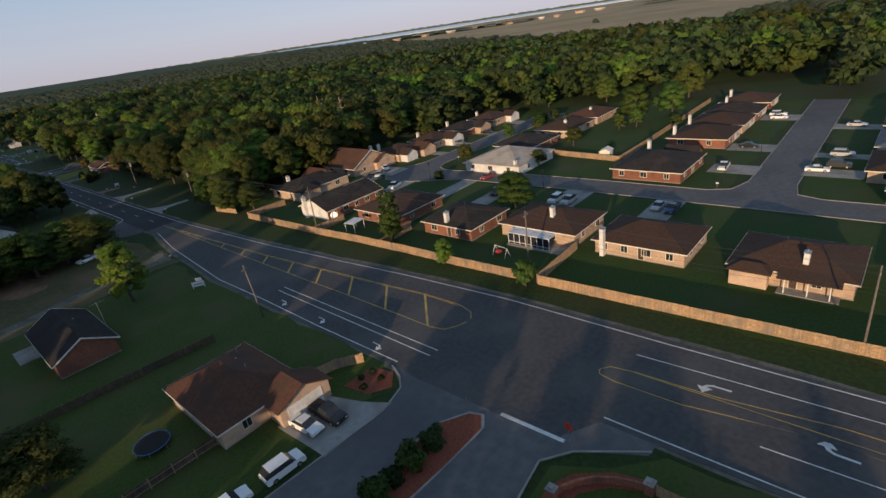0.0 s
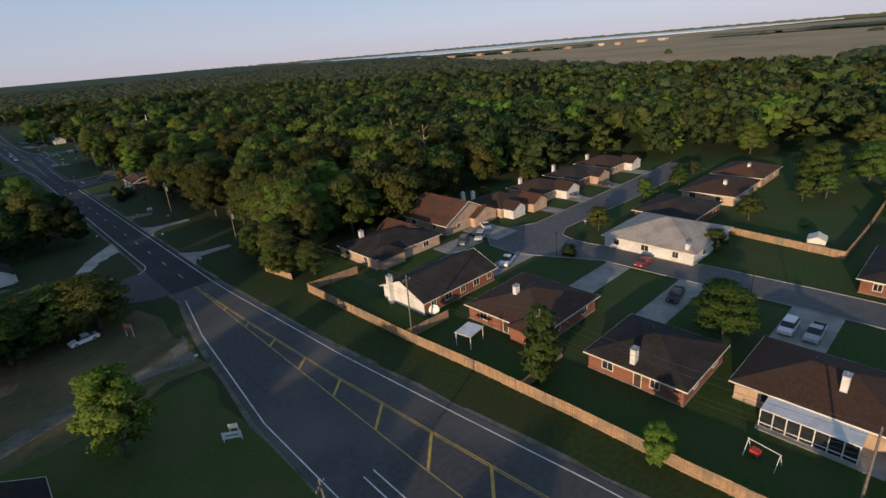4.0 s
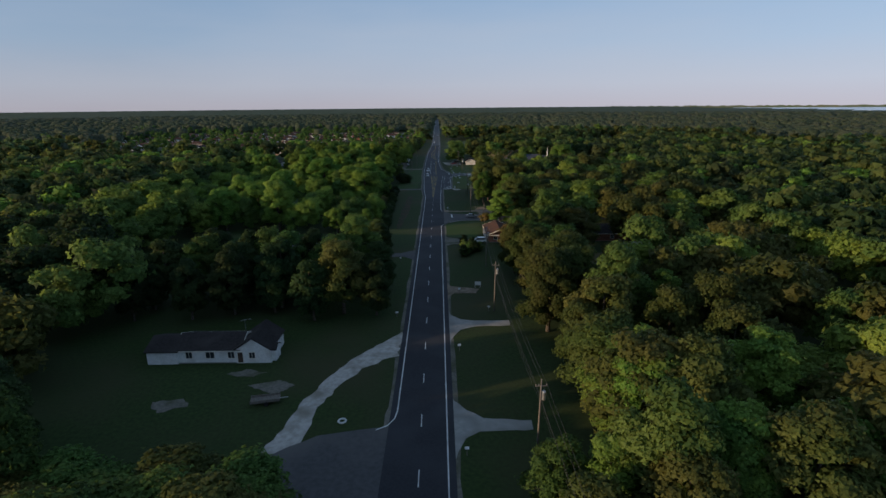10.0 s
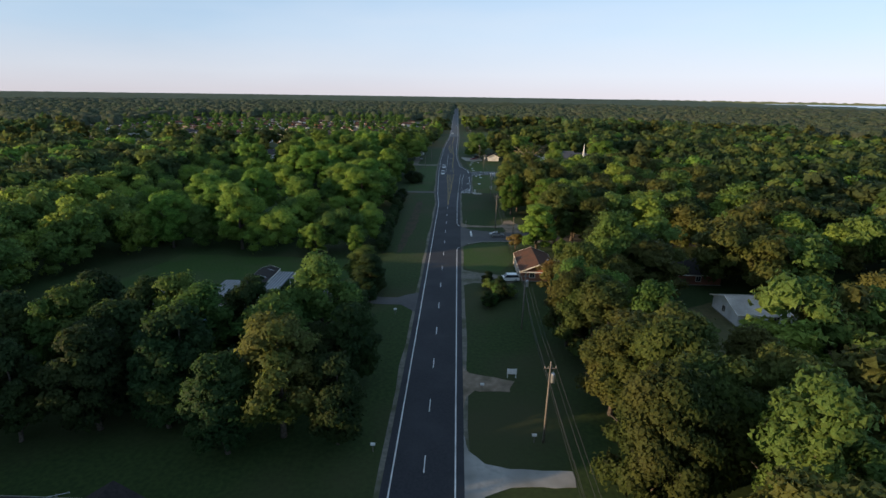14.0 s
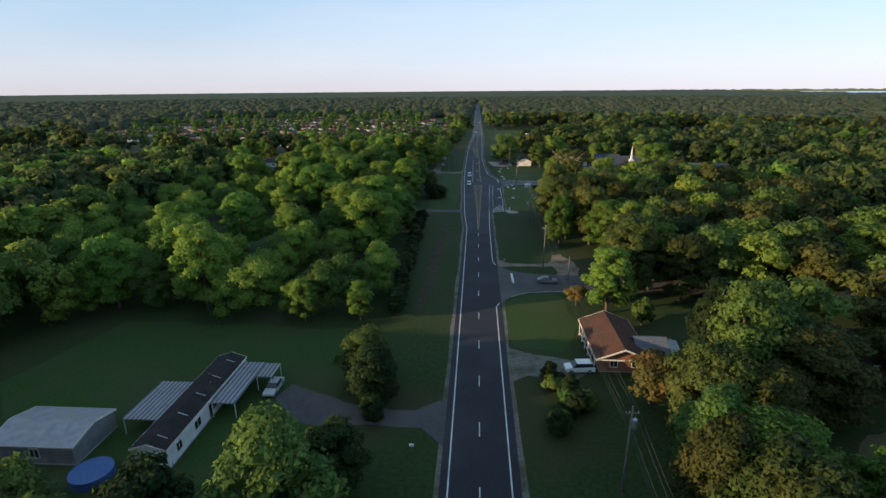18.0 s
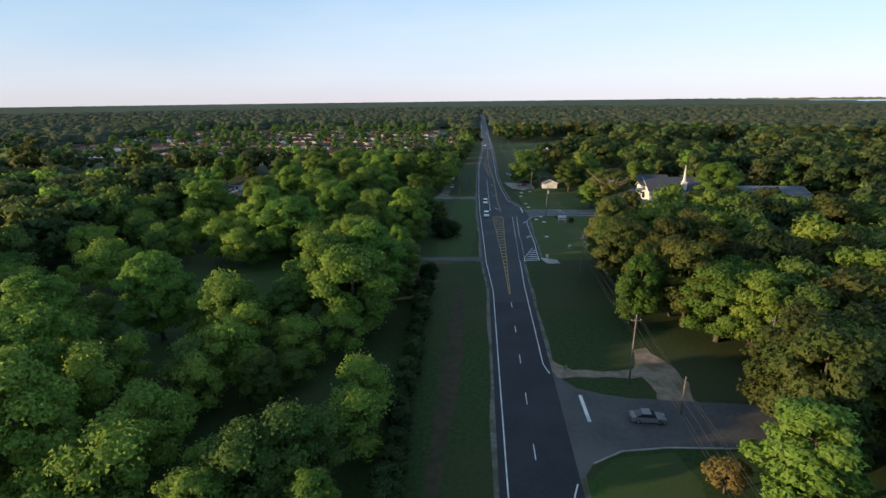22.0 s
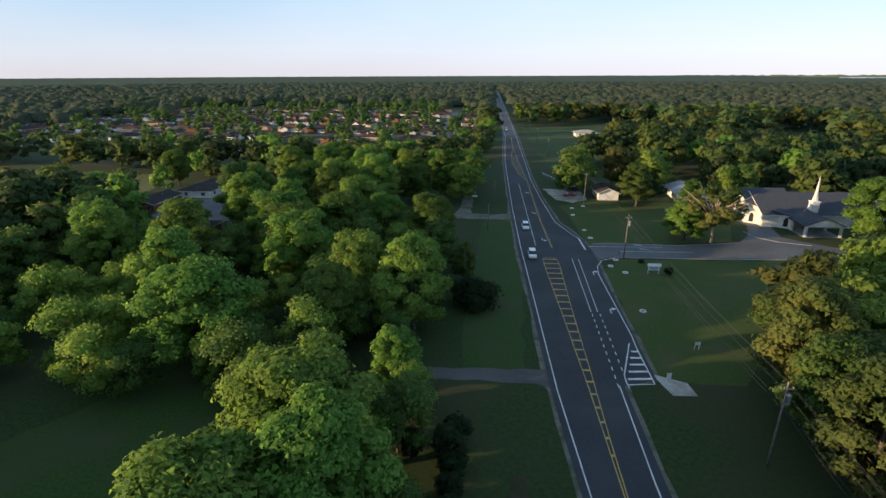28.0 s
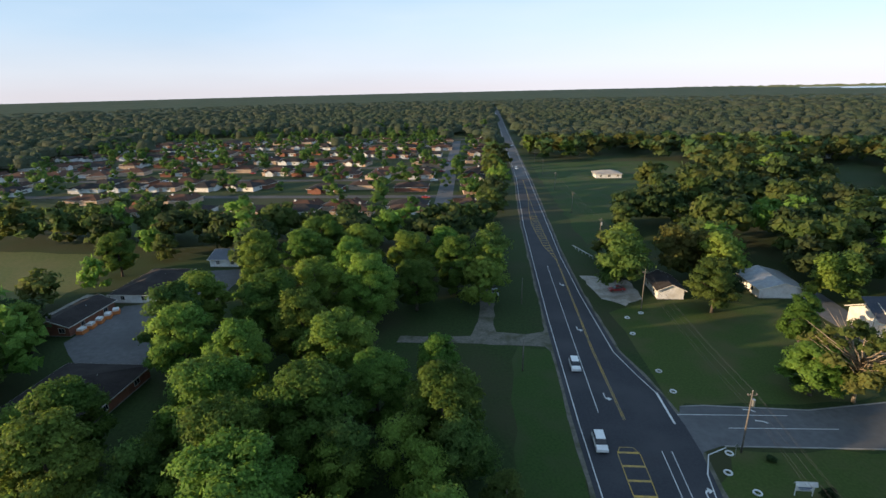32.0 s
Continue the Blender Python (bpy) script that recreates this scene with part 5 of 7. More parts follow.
# low buildings at the left, round a court
h = house(-136, -126.5, 481.5, 498, "gable", 1.7, BRICK_RED, ROOF_DARK, None, 5, "eess", "low brick building with grey metal roof", axis="y", group="court buildings", name="building")
h = house(-131, -118, 502.5, 524, "hip", 2.0, SIDING, ROOF_DARK, None, 5, "eeeess", "long low pale building with dark roof", axis="y", group="court buildings", name="building")
h = house(-112, -94, 446, 464, "hip", 2.6, BRICK_RED, ROOF_DARK, (-104, 452), 5.6, "eessnn", "dark-roofed brick house by the court", group="court buildings")
wing(h, 5.5, -9.0, 6.0, 5.0, "gable", "y", 2.0, SIDING, ROOF_DARK)
h = house(-118, -108, 534, 546, "gable", 2.0, SIDING, ROOF_SLATE, None, 5, "ss", "white garage block with wide doors", axis="x", group="court buildings", name="building", garage=("s", 0))
sheet("court", [(-125.6, 478), (-125.6, 500), (-117, 503), (-116, 530), (-103, 532), (-100, 500), (-96, 478), (-99, 468), (-112, 466)], 0.03, ASPHALT_STREET, "grey court between low buildings", "pavement", 0.3)
# blocks added in place of the brick front's sunlit red and white parts
for k in range(5):
    ob = thing("planter_stand", -124.9 + 0.1 * k, 483.5 + 3.0 * k, 0, 8 * k, "orange and white blocks standing for sunlit parts of the building front", "crates", "stacked crates")
    part("crate", Shape().box(-0.9, -1.1, 0, 0.9, 1.1, 0.9), ORANGE, ob)
    part("crate", Shape().box(-0.7, -0.9, 0.9, 0.7, 0.9, 1.5), SIDING, ob)

# far subdivision: a few kinds, repeated along its streets
protos = []
for k, (cov, wl) in enumerate(((ROOF_BROWN, BRICK_RED), (ROOF_RED, BRICK_TAN), (ROOF_DARK, BRICK_RED), (ROOF_BROWN, BRICK_TAN), (ROOF_DARK, SIDING), (ROOF_RED, BRICK_TAN))):
    px = -60.0 - 27 * k
    p = house(px - 9.5, px + 9.5, 605, 618, cover=cov, rise=2.2 + 0.15 * (k % 3), wins="sse", wall=wl, label=("red brick house", "tan brick house", "dark brick house", "tan brick house", "white sided house", "pale brick house")[k] + " with hip roof in the far subdivision", chim=(px + 3, 613) if k % 2 else None, group="houses of the far subdivision", garage=("s", 4.0))
    wing(p, -3.6, -6.9, 5.4, 3.2, "gable", "y", 1.7, SIDING if k % 2 else wl, cov)
    protos.append(p)
hr = random.Random(11)
SUB_STREETS = []
for row in range(13):
    yy = 630 + 27 * row + (14 if row % 2 else 0)
    if row % 2 == 0:
        SUB_STREETS.append(yy + 21.5)
    for col in range(17):
        xx = -30 - (10 if col else 0) - 25 * col - row * 6 * (col / 12) + hr.uniform(-5, 5)
        if hr.random() < 0.20 or xx < -0.92 * (yy - 250) + 10:
            continue
        p = hr.choice(protos)
        copy_thing(p, pose(xx, yy + 10 * math.sin(xx / 47) + hr.uniform(-4, 4), 0, 0, 0, (0 if row % 2 else 180) + 9 * math.cos(xx / 47) + hr.uniform(-6, 6) + (90 if hr.random() < 0.22 else 0)))
for k, yy in enumerate(SUB_STREETS):
    sheet("far_street", [(-22, yy - 3.6), (-22, yy + 3.6), (-380 - k * 20, yy + 8), (-380 - k * 20, yy + 1)], 0.03, ASPHALT_OLD, "grey street of the far subdivision", "road", 0)
sheet("far_street", [(-49, 600), (-40, 600), (-52, 960), (-61, 960)], 0.034, ASPHALT_STREET, "pale street of the far subdivision", "road", 0)


# ---- trees ----
def leaf_mesh(name, corners, material, outward):
    """A mesh of separate three-cornered leaves from an array (n, 3, 3), with the way out of the crown at each."""
    n = len(corners)
    me = bpy.data.meshes.new(name)
    me.vertices.add(3 * n)
    me.vertices.foreach_set("co", corners.reshape(-1).astype(np.float32))
    me.loops.add(3 * n)
    me.loops.foreach_set("vertex_index", np.arange(3 * n, dtype=np.int32))
    me.polygons.add(n)
    me.polygons.foreach_set("loop_start", np.arange(0, 3 * n, 3, dtype=np.int32))
    me.polygons.foreach_set("loop_total", np.full(n, 3, dtype=np.int32))
    me.materials.append(material)
    me.update(calc_edges=True)
    me.attributes.new("outward", "FLOAT_VECTOR", "POINT").data.foreach_set("vector", np.repeat(outward, 3, axis=0).reshape(-1).astype(np.float32))
    return me


ICO = bmesh.new()
bmesh.ops.create_icosphere(ICO, subdivisions=1, radius=1.0)
ICO_V = np.array([v.co[:] for v in ICO.verts])
ICO_F = np.array([[v.index for v in f.verts] for f in ICO.faces])
ICO.free()


def leaves(r, centres, radii, count, size, squash=0.8, core=0.72):
    """Leaf sprays on the outside of overlapping lobes, over a dense inner mass."""
    weight = radii ** 2 / (radii ** 2).sum()
    k = r.choice(len(centres), count * 3, p=weight)
    d = r.normal(size=(count * 3, 3))
    d[:, 2] = np.where(d[:, 2] < -0.35, -d[:, 2], d[:, 2])
    d /= np.linalg.norm(d, axis=1, keepdims=True)
    depth = 1 - 0.30 * r.random(count * 3) ** 2 + 0.16 * r.normal(size=count * 3)
    p = centres[k] + d * (radii[k] * depth)[:, None] * (1, 1, squash)
    gap = np.linalg.norm((p[:, None] - centres[None]) / (1, 1, squash), axis=2) / radii[None]
    keep = np.where((gap > 0.66).all(1))[0][:count]
    p, d = p[keep], d[keep]
    mid = centres.mean(0)
    away = (p - mid) / (np.linalg.norm(p - mid, axis=1, keepdims=True) + 1e-6)
    out = 0.50 * d + 0.50 * away + 0.12 * r.normal(size=d.shape) + (0, 0, 0.10)
    n = d + 0.55 * r.normal(size=d.shape) + (0, 0, 0.25)
    n /= np.linalg.norm(n, axis=1, keepdims=True)
    a = np.cross(n, r.normal(size=n.shape))
    a /= np.linalg.norm(a, axis=1, keepdims=True)
    b = np.cross(n, a)
    s = size * (0.55 + 0.9 * r.random(len(p)))[:, None]
    w1 = s * (0.45 + 0.25 * r.random((len(p), 1)))
    leaf = np.stack([p + a * s * 0.8, p - a * s * 0.4 + b * w1, p - a * s * 0.4 - b * w1], 1)
    ball = ICO_V[None] * r.uniform(0.82, 1.10, (len(centres), len(ICO_V), 1))
    balls = centres[:, None] + ball * (radii * core)[:, None, None] * (1, 1, squash)
    tri = balls[:, ICO_F].reshape(-1, 3, 3)
    face = ICO_V[ICO_F].mean(1)
    ways = np.repeat(face[None], len(centres), 0).reshape(-1, 3)
    far = tri.mean(1) - mid
    ways = 0.5 * ways + 0.5 * far / (np.linalg.norm(far, axis=1, keepdims=True) + 1e-6)
    out = np.concatenate([out, ways])
    return np.concatenate([leaf, tri]), out / (np.linalg.norm(out, axis=1, keepdims=True) + 1e-6)


def lobes(r, radius, low, high, n, spread=1.0, lobe=0.36):
    """Lobe centres for a crown of that radius between two heights."""
    c, rad = [], []
    for i in range(n):
        t = (i + 0.5) / n
        z = low + (high - low) * (0.12 + 0.8 * t)
        shape = math.sin(math.pi * min(0.97, 0.22 + 0.70 * t)) ** 0.7
        w, q = i * 2.399 + r.uniform(-0.5, 0.5), radius * shape * spread * math.sqrt(r.uniform(0.15, 1.0)) * 0.80
        c.append((q * math.cos(w), q * math.sin(w), z + r.uniform(-0.5, 0.5)))
        rad.append(radius * lobe * r.uniform(0.75, 1.25))
    return np.array(c), np.array(rad)


def trunk_shape(r, low, high, radius, thick=0.28, limbs=5):
    s = Shape()
    lean = (r.uniform(-0.4, 0.4), r.uniform(-0.4, 0.4))
    s.tube([(0, 0, -0.2), (lean[0] * 0.3, lean[1] * 0.3, low * 0.6), (lean[0], lean[1], low + (high - low) * 0.5), (lean[0] * 1.2, lean[1] * 1.2, high * 0.88)], [thick * 1.25, thick, thick * 0.6, thick * 0.15], 7)
    for i in range(limbs):
        w = i * 2.4 + r.uniform(-0.4, 0.4)
        z0 = low + (high - low) * (0.05 + 0.4 * i / limbs)
        q = radius * r.uniform(0.55, 0.85)
        s.tube([(lean[0] * 0.7, lean[1] * 0.7, z0), (q * 0.5 * math.cos(w), q * 0.5 * math.sin(w), z0 + q * 0.35), (q * math.cos(w), q * math.sin(w), z0 + q * 0.75)], [thick * 0.5, thick * 0.32, thick * 0.08], 5)
    return s


KINDS = {}


def tree_kind(key, seed, radius, low, high, material, near, size, lobe_n, lobe=0.36, bark=None, limbs=5, squash=0.8, thick=0.0):
    r = np.random.default_rng(seed)
    c, rad = lobes(r, radius, low, high, lobe_n, 1.0, lobe)
    q, o = leaves(r, c, rad, near, size, squash)
    crown = leaf_mesh("crown", q, material, o)
    trunk = trunk_shape(r, low, high, radius, thick or 0.05 * radius + 0.06, limbs).mesh("trunk", bark or BARK, True)
    KINDS[key] = (trunk, crown, high)


LEAF_MATS = {"oak": LEAF_OAK, "bright": LEAF_BRIGHT, "olive": LEAF_OLIVE, "dark": LEAF_DARK}
for i, mat_key in enumerate(("oak", "oak", "bright", "olive", "dark", "olive", "bright")):
    tree_kind(("near", mat_key, i), 10 + i, (4.7, 5.2, 4.4, 4.8, 4.2, 5.0, 4.0)[i], (1.2, 1.6, 0.8, 1.3, 0.6, 1.5, 1.8)[i], (13.6, 14.4, 13.0, 13.4, 11.8, 14.0, 14.6)[i], LEAF_MATS[mat_key], 7400, 0.32, 34 + i, 0.275)
for i, mat_key in enumerate(("oak", "bright", "olive", "dark", "olive")):
    tree_kind(("mid", mat_key, i), 40 + i, (4.8, 4.5, 5.0, 4.4, 4.6)[i], 2.4, (13.4, 12.8, 13.2, 12.0, 14.0)[i], LEAF_MATS[mat_key], 1100, 0.7, 17 + i, limbs=3)
tree_kind(("near", "bush", 0), 70, 1.5, 0.2, 2.2, LEAF_DARK, 600, 0.30, 9, 0.5, limbs=2)
tree_kind(("near", "bush", 1), 71, 1.7, 0.2, 2.6, LEAF_OAK, 700, 0.32, 10, 0.5, limbs=2)
tree_kind(("near", "cone", 0), 72, 2.4, 0.6, 11.0, LEAF_DARK, 1600, 0.48, 26, 0.42, limbs=4)
tree_kind(("near", "cone", 1), 76, 2.4, 0.6, 11.0, LEAF_OAK, 1800, 0.46, 26, 0.42, limbs=4)
tree_kind(("near", "rust", 0), 73, 4.6, 3.0, 11.0, LEAF_RUST, 2200, 0.5, 18)
tree_kind(("near", "round", 0), 74, 4.4, 0.3, 5.6, LEAF_DARK, 1600, 0.5, 18, 0.42, limbs=3)
for i, mat_key in enumerate(("bright", "oak", "bright", "olive")):
    tree_kind(("big", mat_key, i), 80 + i, (7.0, 7.6, 6.4, 7.2)[i], 1.2, (15.5, 14.5, 16.0, 15.0)[i], LEAF_OLIVE if mat_key == "olive" else LEAF_BRIGHT, 16000, 0.32, 56 + i, 0.205)
tree_kind(("near", "spread", 0), 75, 8.4, 3.5, 12.0, LEAF_OLIVE, 2600, 0.46, 34, 0.15, BARK_PALE, 44, 0.7, 0.24)

LABELS = {"oak": "broad green oak with a lumpy crown", "bright": "fresh green broadleaf tree", "olive": "olive-green tree with a tall uneven crown", "dark": "dark green dense tree", "bush": "rounded green shrub", "cone": "narrow upright green tree", "rust": "broadleaf tree turning rust brown", "round": "low round dark green shrub mass", "spread": "wide spreading tree with pale bare limbs"}


def plant(key, x, y, scale=1.0, turn=0.0, tall=1.0, label="", group="woodland trees"):
    trunk, crown, high = KINDS[key]
    kind = key[1]
    ob = thing("shrub" if kind in ("bush", "round") else "tree", x, y, 0, turn, label or LABELS[kind], "shrub" if kind in ("bush", "round") else "tree", group)
    ob.scale = (scale, scale, scale * tall)
    part("trunk", trunk, None, ob)
    part("crown", crown, None, ob)
    return ob


# open places without woodland
OPEN = [[(-15, -100), (17, -100), (17.5, 150), (21.5, 176), (22.5, 200), (22.5, 340), (22.5, 390), (-5, 384), (-12, 340), (-12.5, 292), (-11, 262), (-11, 215), (-14, 170), (-14, 100)],
        [(-14, -100), (-66, -100), (-68, 112), (-76, 130), (-76, 166), (-50, 164), (-46, 158), (-14, 168)],
        [(-14, 156), (-24, 160), (-34, 168), (-62, 172), (-68, 208), (-46, 213), (-22, 213), (-10, 216)],
        [(-31, 238.5), (-9, 238.5), (-9, 262), (-31, 262)], [(62, 424), (66, 452), (104, 450), (134, 474), (140, 446), (112, 428), (84, 416)], [(-12, 250), (-30, 238), (-74, 235), (-86, 264), (-76, 294), (-20, 294), (-12, 292)],
        [(-3, 290), (-22, 292), (-25, 400), (-25, 430), (-3, 430)], [(-18, 293), (-112, 293), (-118, 340), (-116, 440), (-24, 440), (-18, 400)], [(-25, 428), (-25, 532), (-98, 548), (-100, 430)],
        [(-5, 380), (-17, 384), (-20, 412), (-25, 432), (-25, 470), (-36, 476), (-36, 486), (-24, 490), (-20, 530), (-12, 760), (-12, 2000), (12, 2000), (13, 690), (24, 520), (24, 530), (14, 560), (13, 500), (16, 384)],
        [(15, 384), (24, 392), (40, 412), (62, 424), (66, 452), (104, 450), (134, 472), (134, 496), (66, 500), (66, 528), (48, 528), (46, 508), (34, 508), (34, 524), (20, 528), (12, 500)],
        [(16, -100), (17, 139), (24, 149), (52, 150), (60, 154), (141, 150), (150, 128), (168, 125), (171, 106), (204, 76), (226, 30), (174, 20), (174, -100)],
        [(16, 262), (30, 262), (33, 279), (40, 284), (58, 286), (62, 306), (38, 307), (19, 313), (29, 311), (29, 325), (32, 326), (34, 338), (16, 340)],
        [(42, 240), (46, 262), (56, 270), (74, 268), (84, 256), (82, 240), (54, 236)], [(52, 276), (68, 276), (68, 294), (52, 294)],
        [(-148, 478), (-148, 548), (-340, 566), (-340, 476)], [(-142, 482), (-118, 466), (-116, 442), (-90, 442), (-92, 468), (-94, 500), (-102, 536), (-112, 548), (-136, 546)],
        [(16, 528), (46, 530), (52, 556), (20, 560)], [(128, 600), (160, 600), (240, 740), (205, 760)], [(12, 556), (14, 700), (10, 790), (124, 790), (112, 690), (62, 660), (46, 604)],
        [(-22, 572), (-22, 1010), (-440, 1060), (-380, 600), (-180, 572)], [(-30, 534), (-18, 534), (-18, 556), (-30, 556)], [(-36, 686), (-20, 686), (-20, 708), (-36, 708)],
        [(520, 150), (450, 230), (640, 520), (1000, 1100), (1250, 1600), (2600, 2000), (3400, 600), (2400, 100), (1200, 60)], [(240, 250), (290, 250), (330, 300), (280, 320)],
        [(280, 600), (420, 600), (430, 680), (290, 690)], [(230, 820), (270, 820), (270, 850), (230, 850)]]
BOXES = [(min(p[0] for p in o), max(p[0] for p in o), min(p[1] for p in o), max(p[1] for p in o)) for o in OPEN]


def wooded(x, y):
    for o, (a, b, c, d) in zip(OPEN, BOXES):
        if a <= x <= b and c <= y <= d and inside(x, y, o):
            return False
    return True


def from_path(x, y):
    """Distance on the plan from the line that the flight follows."""
    return math.hypot(x - max(-22.0, min(4.0, x)), y - max(40.0, min(440.0, y)))


tr = random.Random(5)
near_keys = [k for k in KINDS if k[0] == "near" and k[1] in LEAF_MATS]
mid_keys = [k for k in KINDS if k[0] == "mid"]


def stand(x, y, keys):
    """A tree kind that suits the side: olive and warm on the right, greener on the left and further on."""
    warm = 0.52 if x > 0 and y < 330 else 0.42 if x > 0 else 0.10 if y < 240 else 0.02
    # left wood past 206 m: dark leaf colours stand in for its shade
    pick = "olive" if tr.random() < warm else tr.choice((("dark", "dark", "oak", "dark") if 206 < y else ("oak", "oak", "bright", "dark")) if x < 0 else ("oak", "bright", "olive")) if y < 250 else tr.choice(("oak", "bright", "bright", "bright", "oak", "oak") if x < 0 else ("oak", "oak", "dark", "bright"))
    some = [k for k in keys if k[1] == pick]
    return tr.choice(some or keys)


far_spots, mid_spots = [], {}
step = 8.6
gx = -560.0
while gx < 620:
    # unseen trees west of the start, added to shade the junction from low sun
    gy = -70.0 if -170 < gx < -60 else 20.0
    while gy < 940:
        x, y = gx + tr.uniform(-3.6, 3.6), gy + tr.uniform(-3.6, 3.6)
        d = from_path(x, y)
        gy += step
        if d > 440 or not wooded(x, y) or (x < -170 and x < -1.15 * (y - 60) - 150):
            continue
        if d < (44 if y < 384 else 30) and y > 115:
            if tr.random() < 0.86:
                s = tr.uniform(0.88, 1.42)
                plant(stand(x, y, near_keys), x, y, s, tr.uniform(0, 360), tr.uniform(0.92, 1.18) / max(1.0, s * 0.86))
        elif d < 100:
            # unseen western trees are thinned so strips of sun reach the junction
            if tr.random() < (0.30 if x < 0 and y <= 112 else 0.6 if x > 14 and y > 520 else 0.84):
                mid_spots.setdefault(stand(x, y, mid_keys)[1], []).append((x, y))
        elif tr.random() < (0.76 if d < 240 else 0.52) * (0.4 if x < -66 and y < 112 else 0.66 if 14 < x < 150 and y > 520 else 1.0):
            far_spots.append((x, y))
    gx += step


def joined_woods(name, spots, count, size, scale, seed, material, label, lobe_n=11):
    r = np.random.default_rng(seed)
    moulds = []
    for i in range(14):
        deep = i >= 7  # inside the wood only the tops are full
        c, rad = lobes(r, 5.2, 4.8 if deep else 1.5, r.uniform(11.5, 14.5), lobe_n, 1.0, 0.42)
        moulds.append(leaves(r, c, rad, count, size))
    out, ways = [], []
    for x, y in spots:
        deep = all(wooded(x + 12 * q, y + 12 * w) for q, w in ((1, 0), (-1, 0), (0, 1), (0, -1)))
        m, o = moulds[r.integers(7) + (7 if deep else 0)]
        w, s = r.uniform(0, 2 * np.pi), scale * r.uniform(0.70, 1.35)
        rot = np.array([[np.cos(w), -np.sin(w), 0], [np.sin(w), np.cos(w), 0], [0, 0, r.uniform(0.88, 1.15) / max(1.0, s * 0.88)]])
        out.append(m @ rot.T * s + (x, y, 0))
        ways.append(o @ rot.T)
    return tagged(part(name, leaf_mesh(name, np.concatenate(out), material, np.concatenate(ways)), None), label, "woods", kind="stuff")


for mat_key, spots in mid_spots.items():
    joined_woods(f"{mat_key}_woods", spots, 1500, 0.60, 1.1, 30 + len(mat_key), LEAF_MATS[mat_key], f"{LABELS[mat_key]}, many together as woodland")
split = random.Random(21)
for material, share, lab in ((LEAF_FAR, 0.5, "mixed green"), (LEAF_OLIVE, 0.75, "olive and golden green"), (LEAF_BRIGHT, 1.01, "fresh green")):
    mine = [p for p in far_spots if split.random() < share]
    far_spots = [p for p in far_spots if p not in set(mine)]
    joined_woods("woods", [p for p in mine if from_path(*p) < 190], 280, 1.2, 1.15, 3, material, f"{lab} woodland crowns behind the road")
    joined_woods("woods", [p for p in mine if 190 <= from_path(*p) < 290], 150, 1.7, 1.2, 5, material, f"{lab} woodland crowns further back", 7)
    joined_woods("woods", [p for p in mine if from_path(*p) >= 290], 64, 2.5, 1.28, 4, material, f"{lab} distant woodland crowns", 4)

# trees of the far subdivision and yards
yard = []
for _ in range(440):
    x, y = tr.uniform(-520, -20), 575 + 545 * tr.random() ** 0.8
    if x > -0.85 * (y - 200):
        yard.append((x, y))
joined_woods("yard_trees", yard, 220, 1.1, 0.74, 8, LEAF_OAK, "small yard trees between the far houses", 6)

# crowns beyond, as rough mounds, out to the bay
r = np.random.default_rng(9)
vs, fs, n0 = [], [], 0
ring = np.arange(7) * 2 * np.pi / 7
for gx in np.arange(-2300, 2300, 14.0):
    for gy in np.arange(20, 2300, 14.0):
        x, y = gx + r.uniform(-6, 6), gy + r.uniform(-6, 6)
        d = from_path(x, y)
        if d < 428 or d > 1950 or (x < 0 and x < -1.15 * (y - 60) - 150) or r.random() < 0.12 or (d > 1100 and r.random() < 0.45):
            continue
        if not wooded(x, y):
            if not (600 < y < 1060 and x < -20 and r.random() < 0.05) and not (x > 600 and r.random() < 0.002):
                continue
        big = 1.0 if d < 1100 else 1.5
        rad, h = r.uniform(6, 11) * big, r.uniform(8.5, 15)
        a = ring + r.uniform(0, 1)
        q1, q2 = rad * r.uniform(0.8, 1.15, 7), rad * r.uniform(0.5, 0.85, 7)
        vs += [np.stack([x + q1 * np.cos(a), y + q1 * np.sin(a), np.full(7, h * 0.35) + r.uniform(-1, 1, 7)], 1), np.stack([x + q2 * np.cos(a + 0.4), y + q2 * np.sin(a + 0.4), h * r.uniform(0.72, 0.98, 7)], 1), np.array([[x + r.uniform(-1, 1), y + r.uniform(-1, 1), h]])]
        for k in range(7):
            k2 = (k + 1) % 7
            fs += [(n0 + k, n0 + k2, n0 + 7 + k2, n0 + 7 + k), (n0 + 7 + k, n0 + 7 + k2, n0 + 14)]
        n0 += 15
        if d < 1000:
            # ragged sprays standing out of the crown
            w, e = r.uniform(0, 2 * np.pi, 12), r.uniform(0.1, 1.3, 12)
            c = np.stack([x + rad * 0.9 * np.cos(w) * np.cos(e), y + rad * 0.9 * np.sin(w) * np.cos(e), h * (0.40 + 0.60 * np.sin(e))], 1)
            tri = c[:, None] + r.normal(size=(12, 3, 3)) * (1.5, 1.5, 1.0)
            vs.append(tri.reshape(-1, 3))
            fs += [(n0 + 3 * k, n0 + 3 * k + 1, n0 + 3 * k + 2) for k in range(12)]
            n0 += 36
fw = Shape()
fw.v, fw.f = np.concatenate(vs).tolist(), fs
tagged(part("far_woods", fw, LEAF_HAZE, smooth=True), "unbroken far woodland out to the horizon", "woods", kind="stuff")

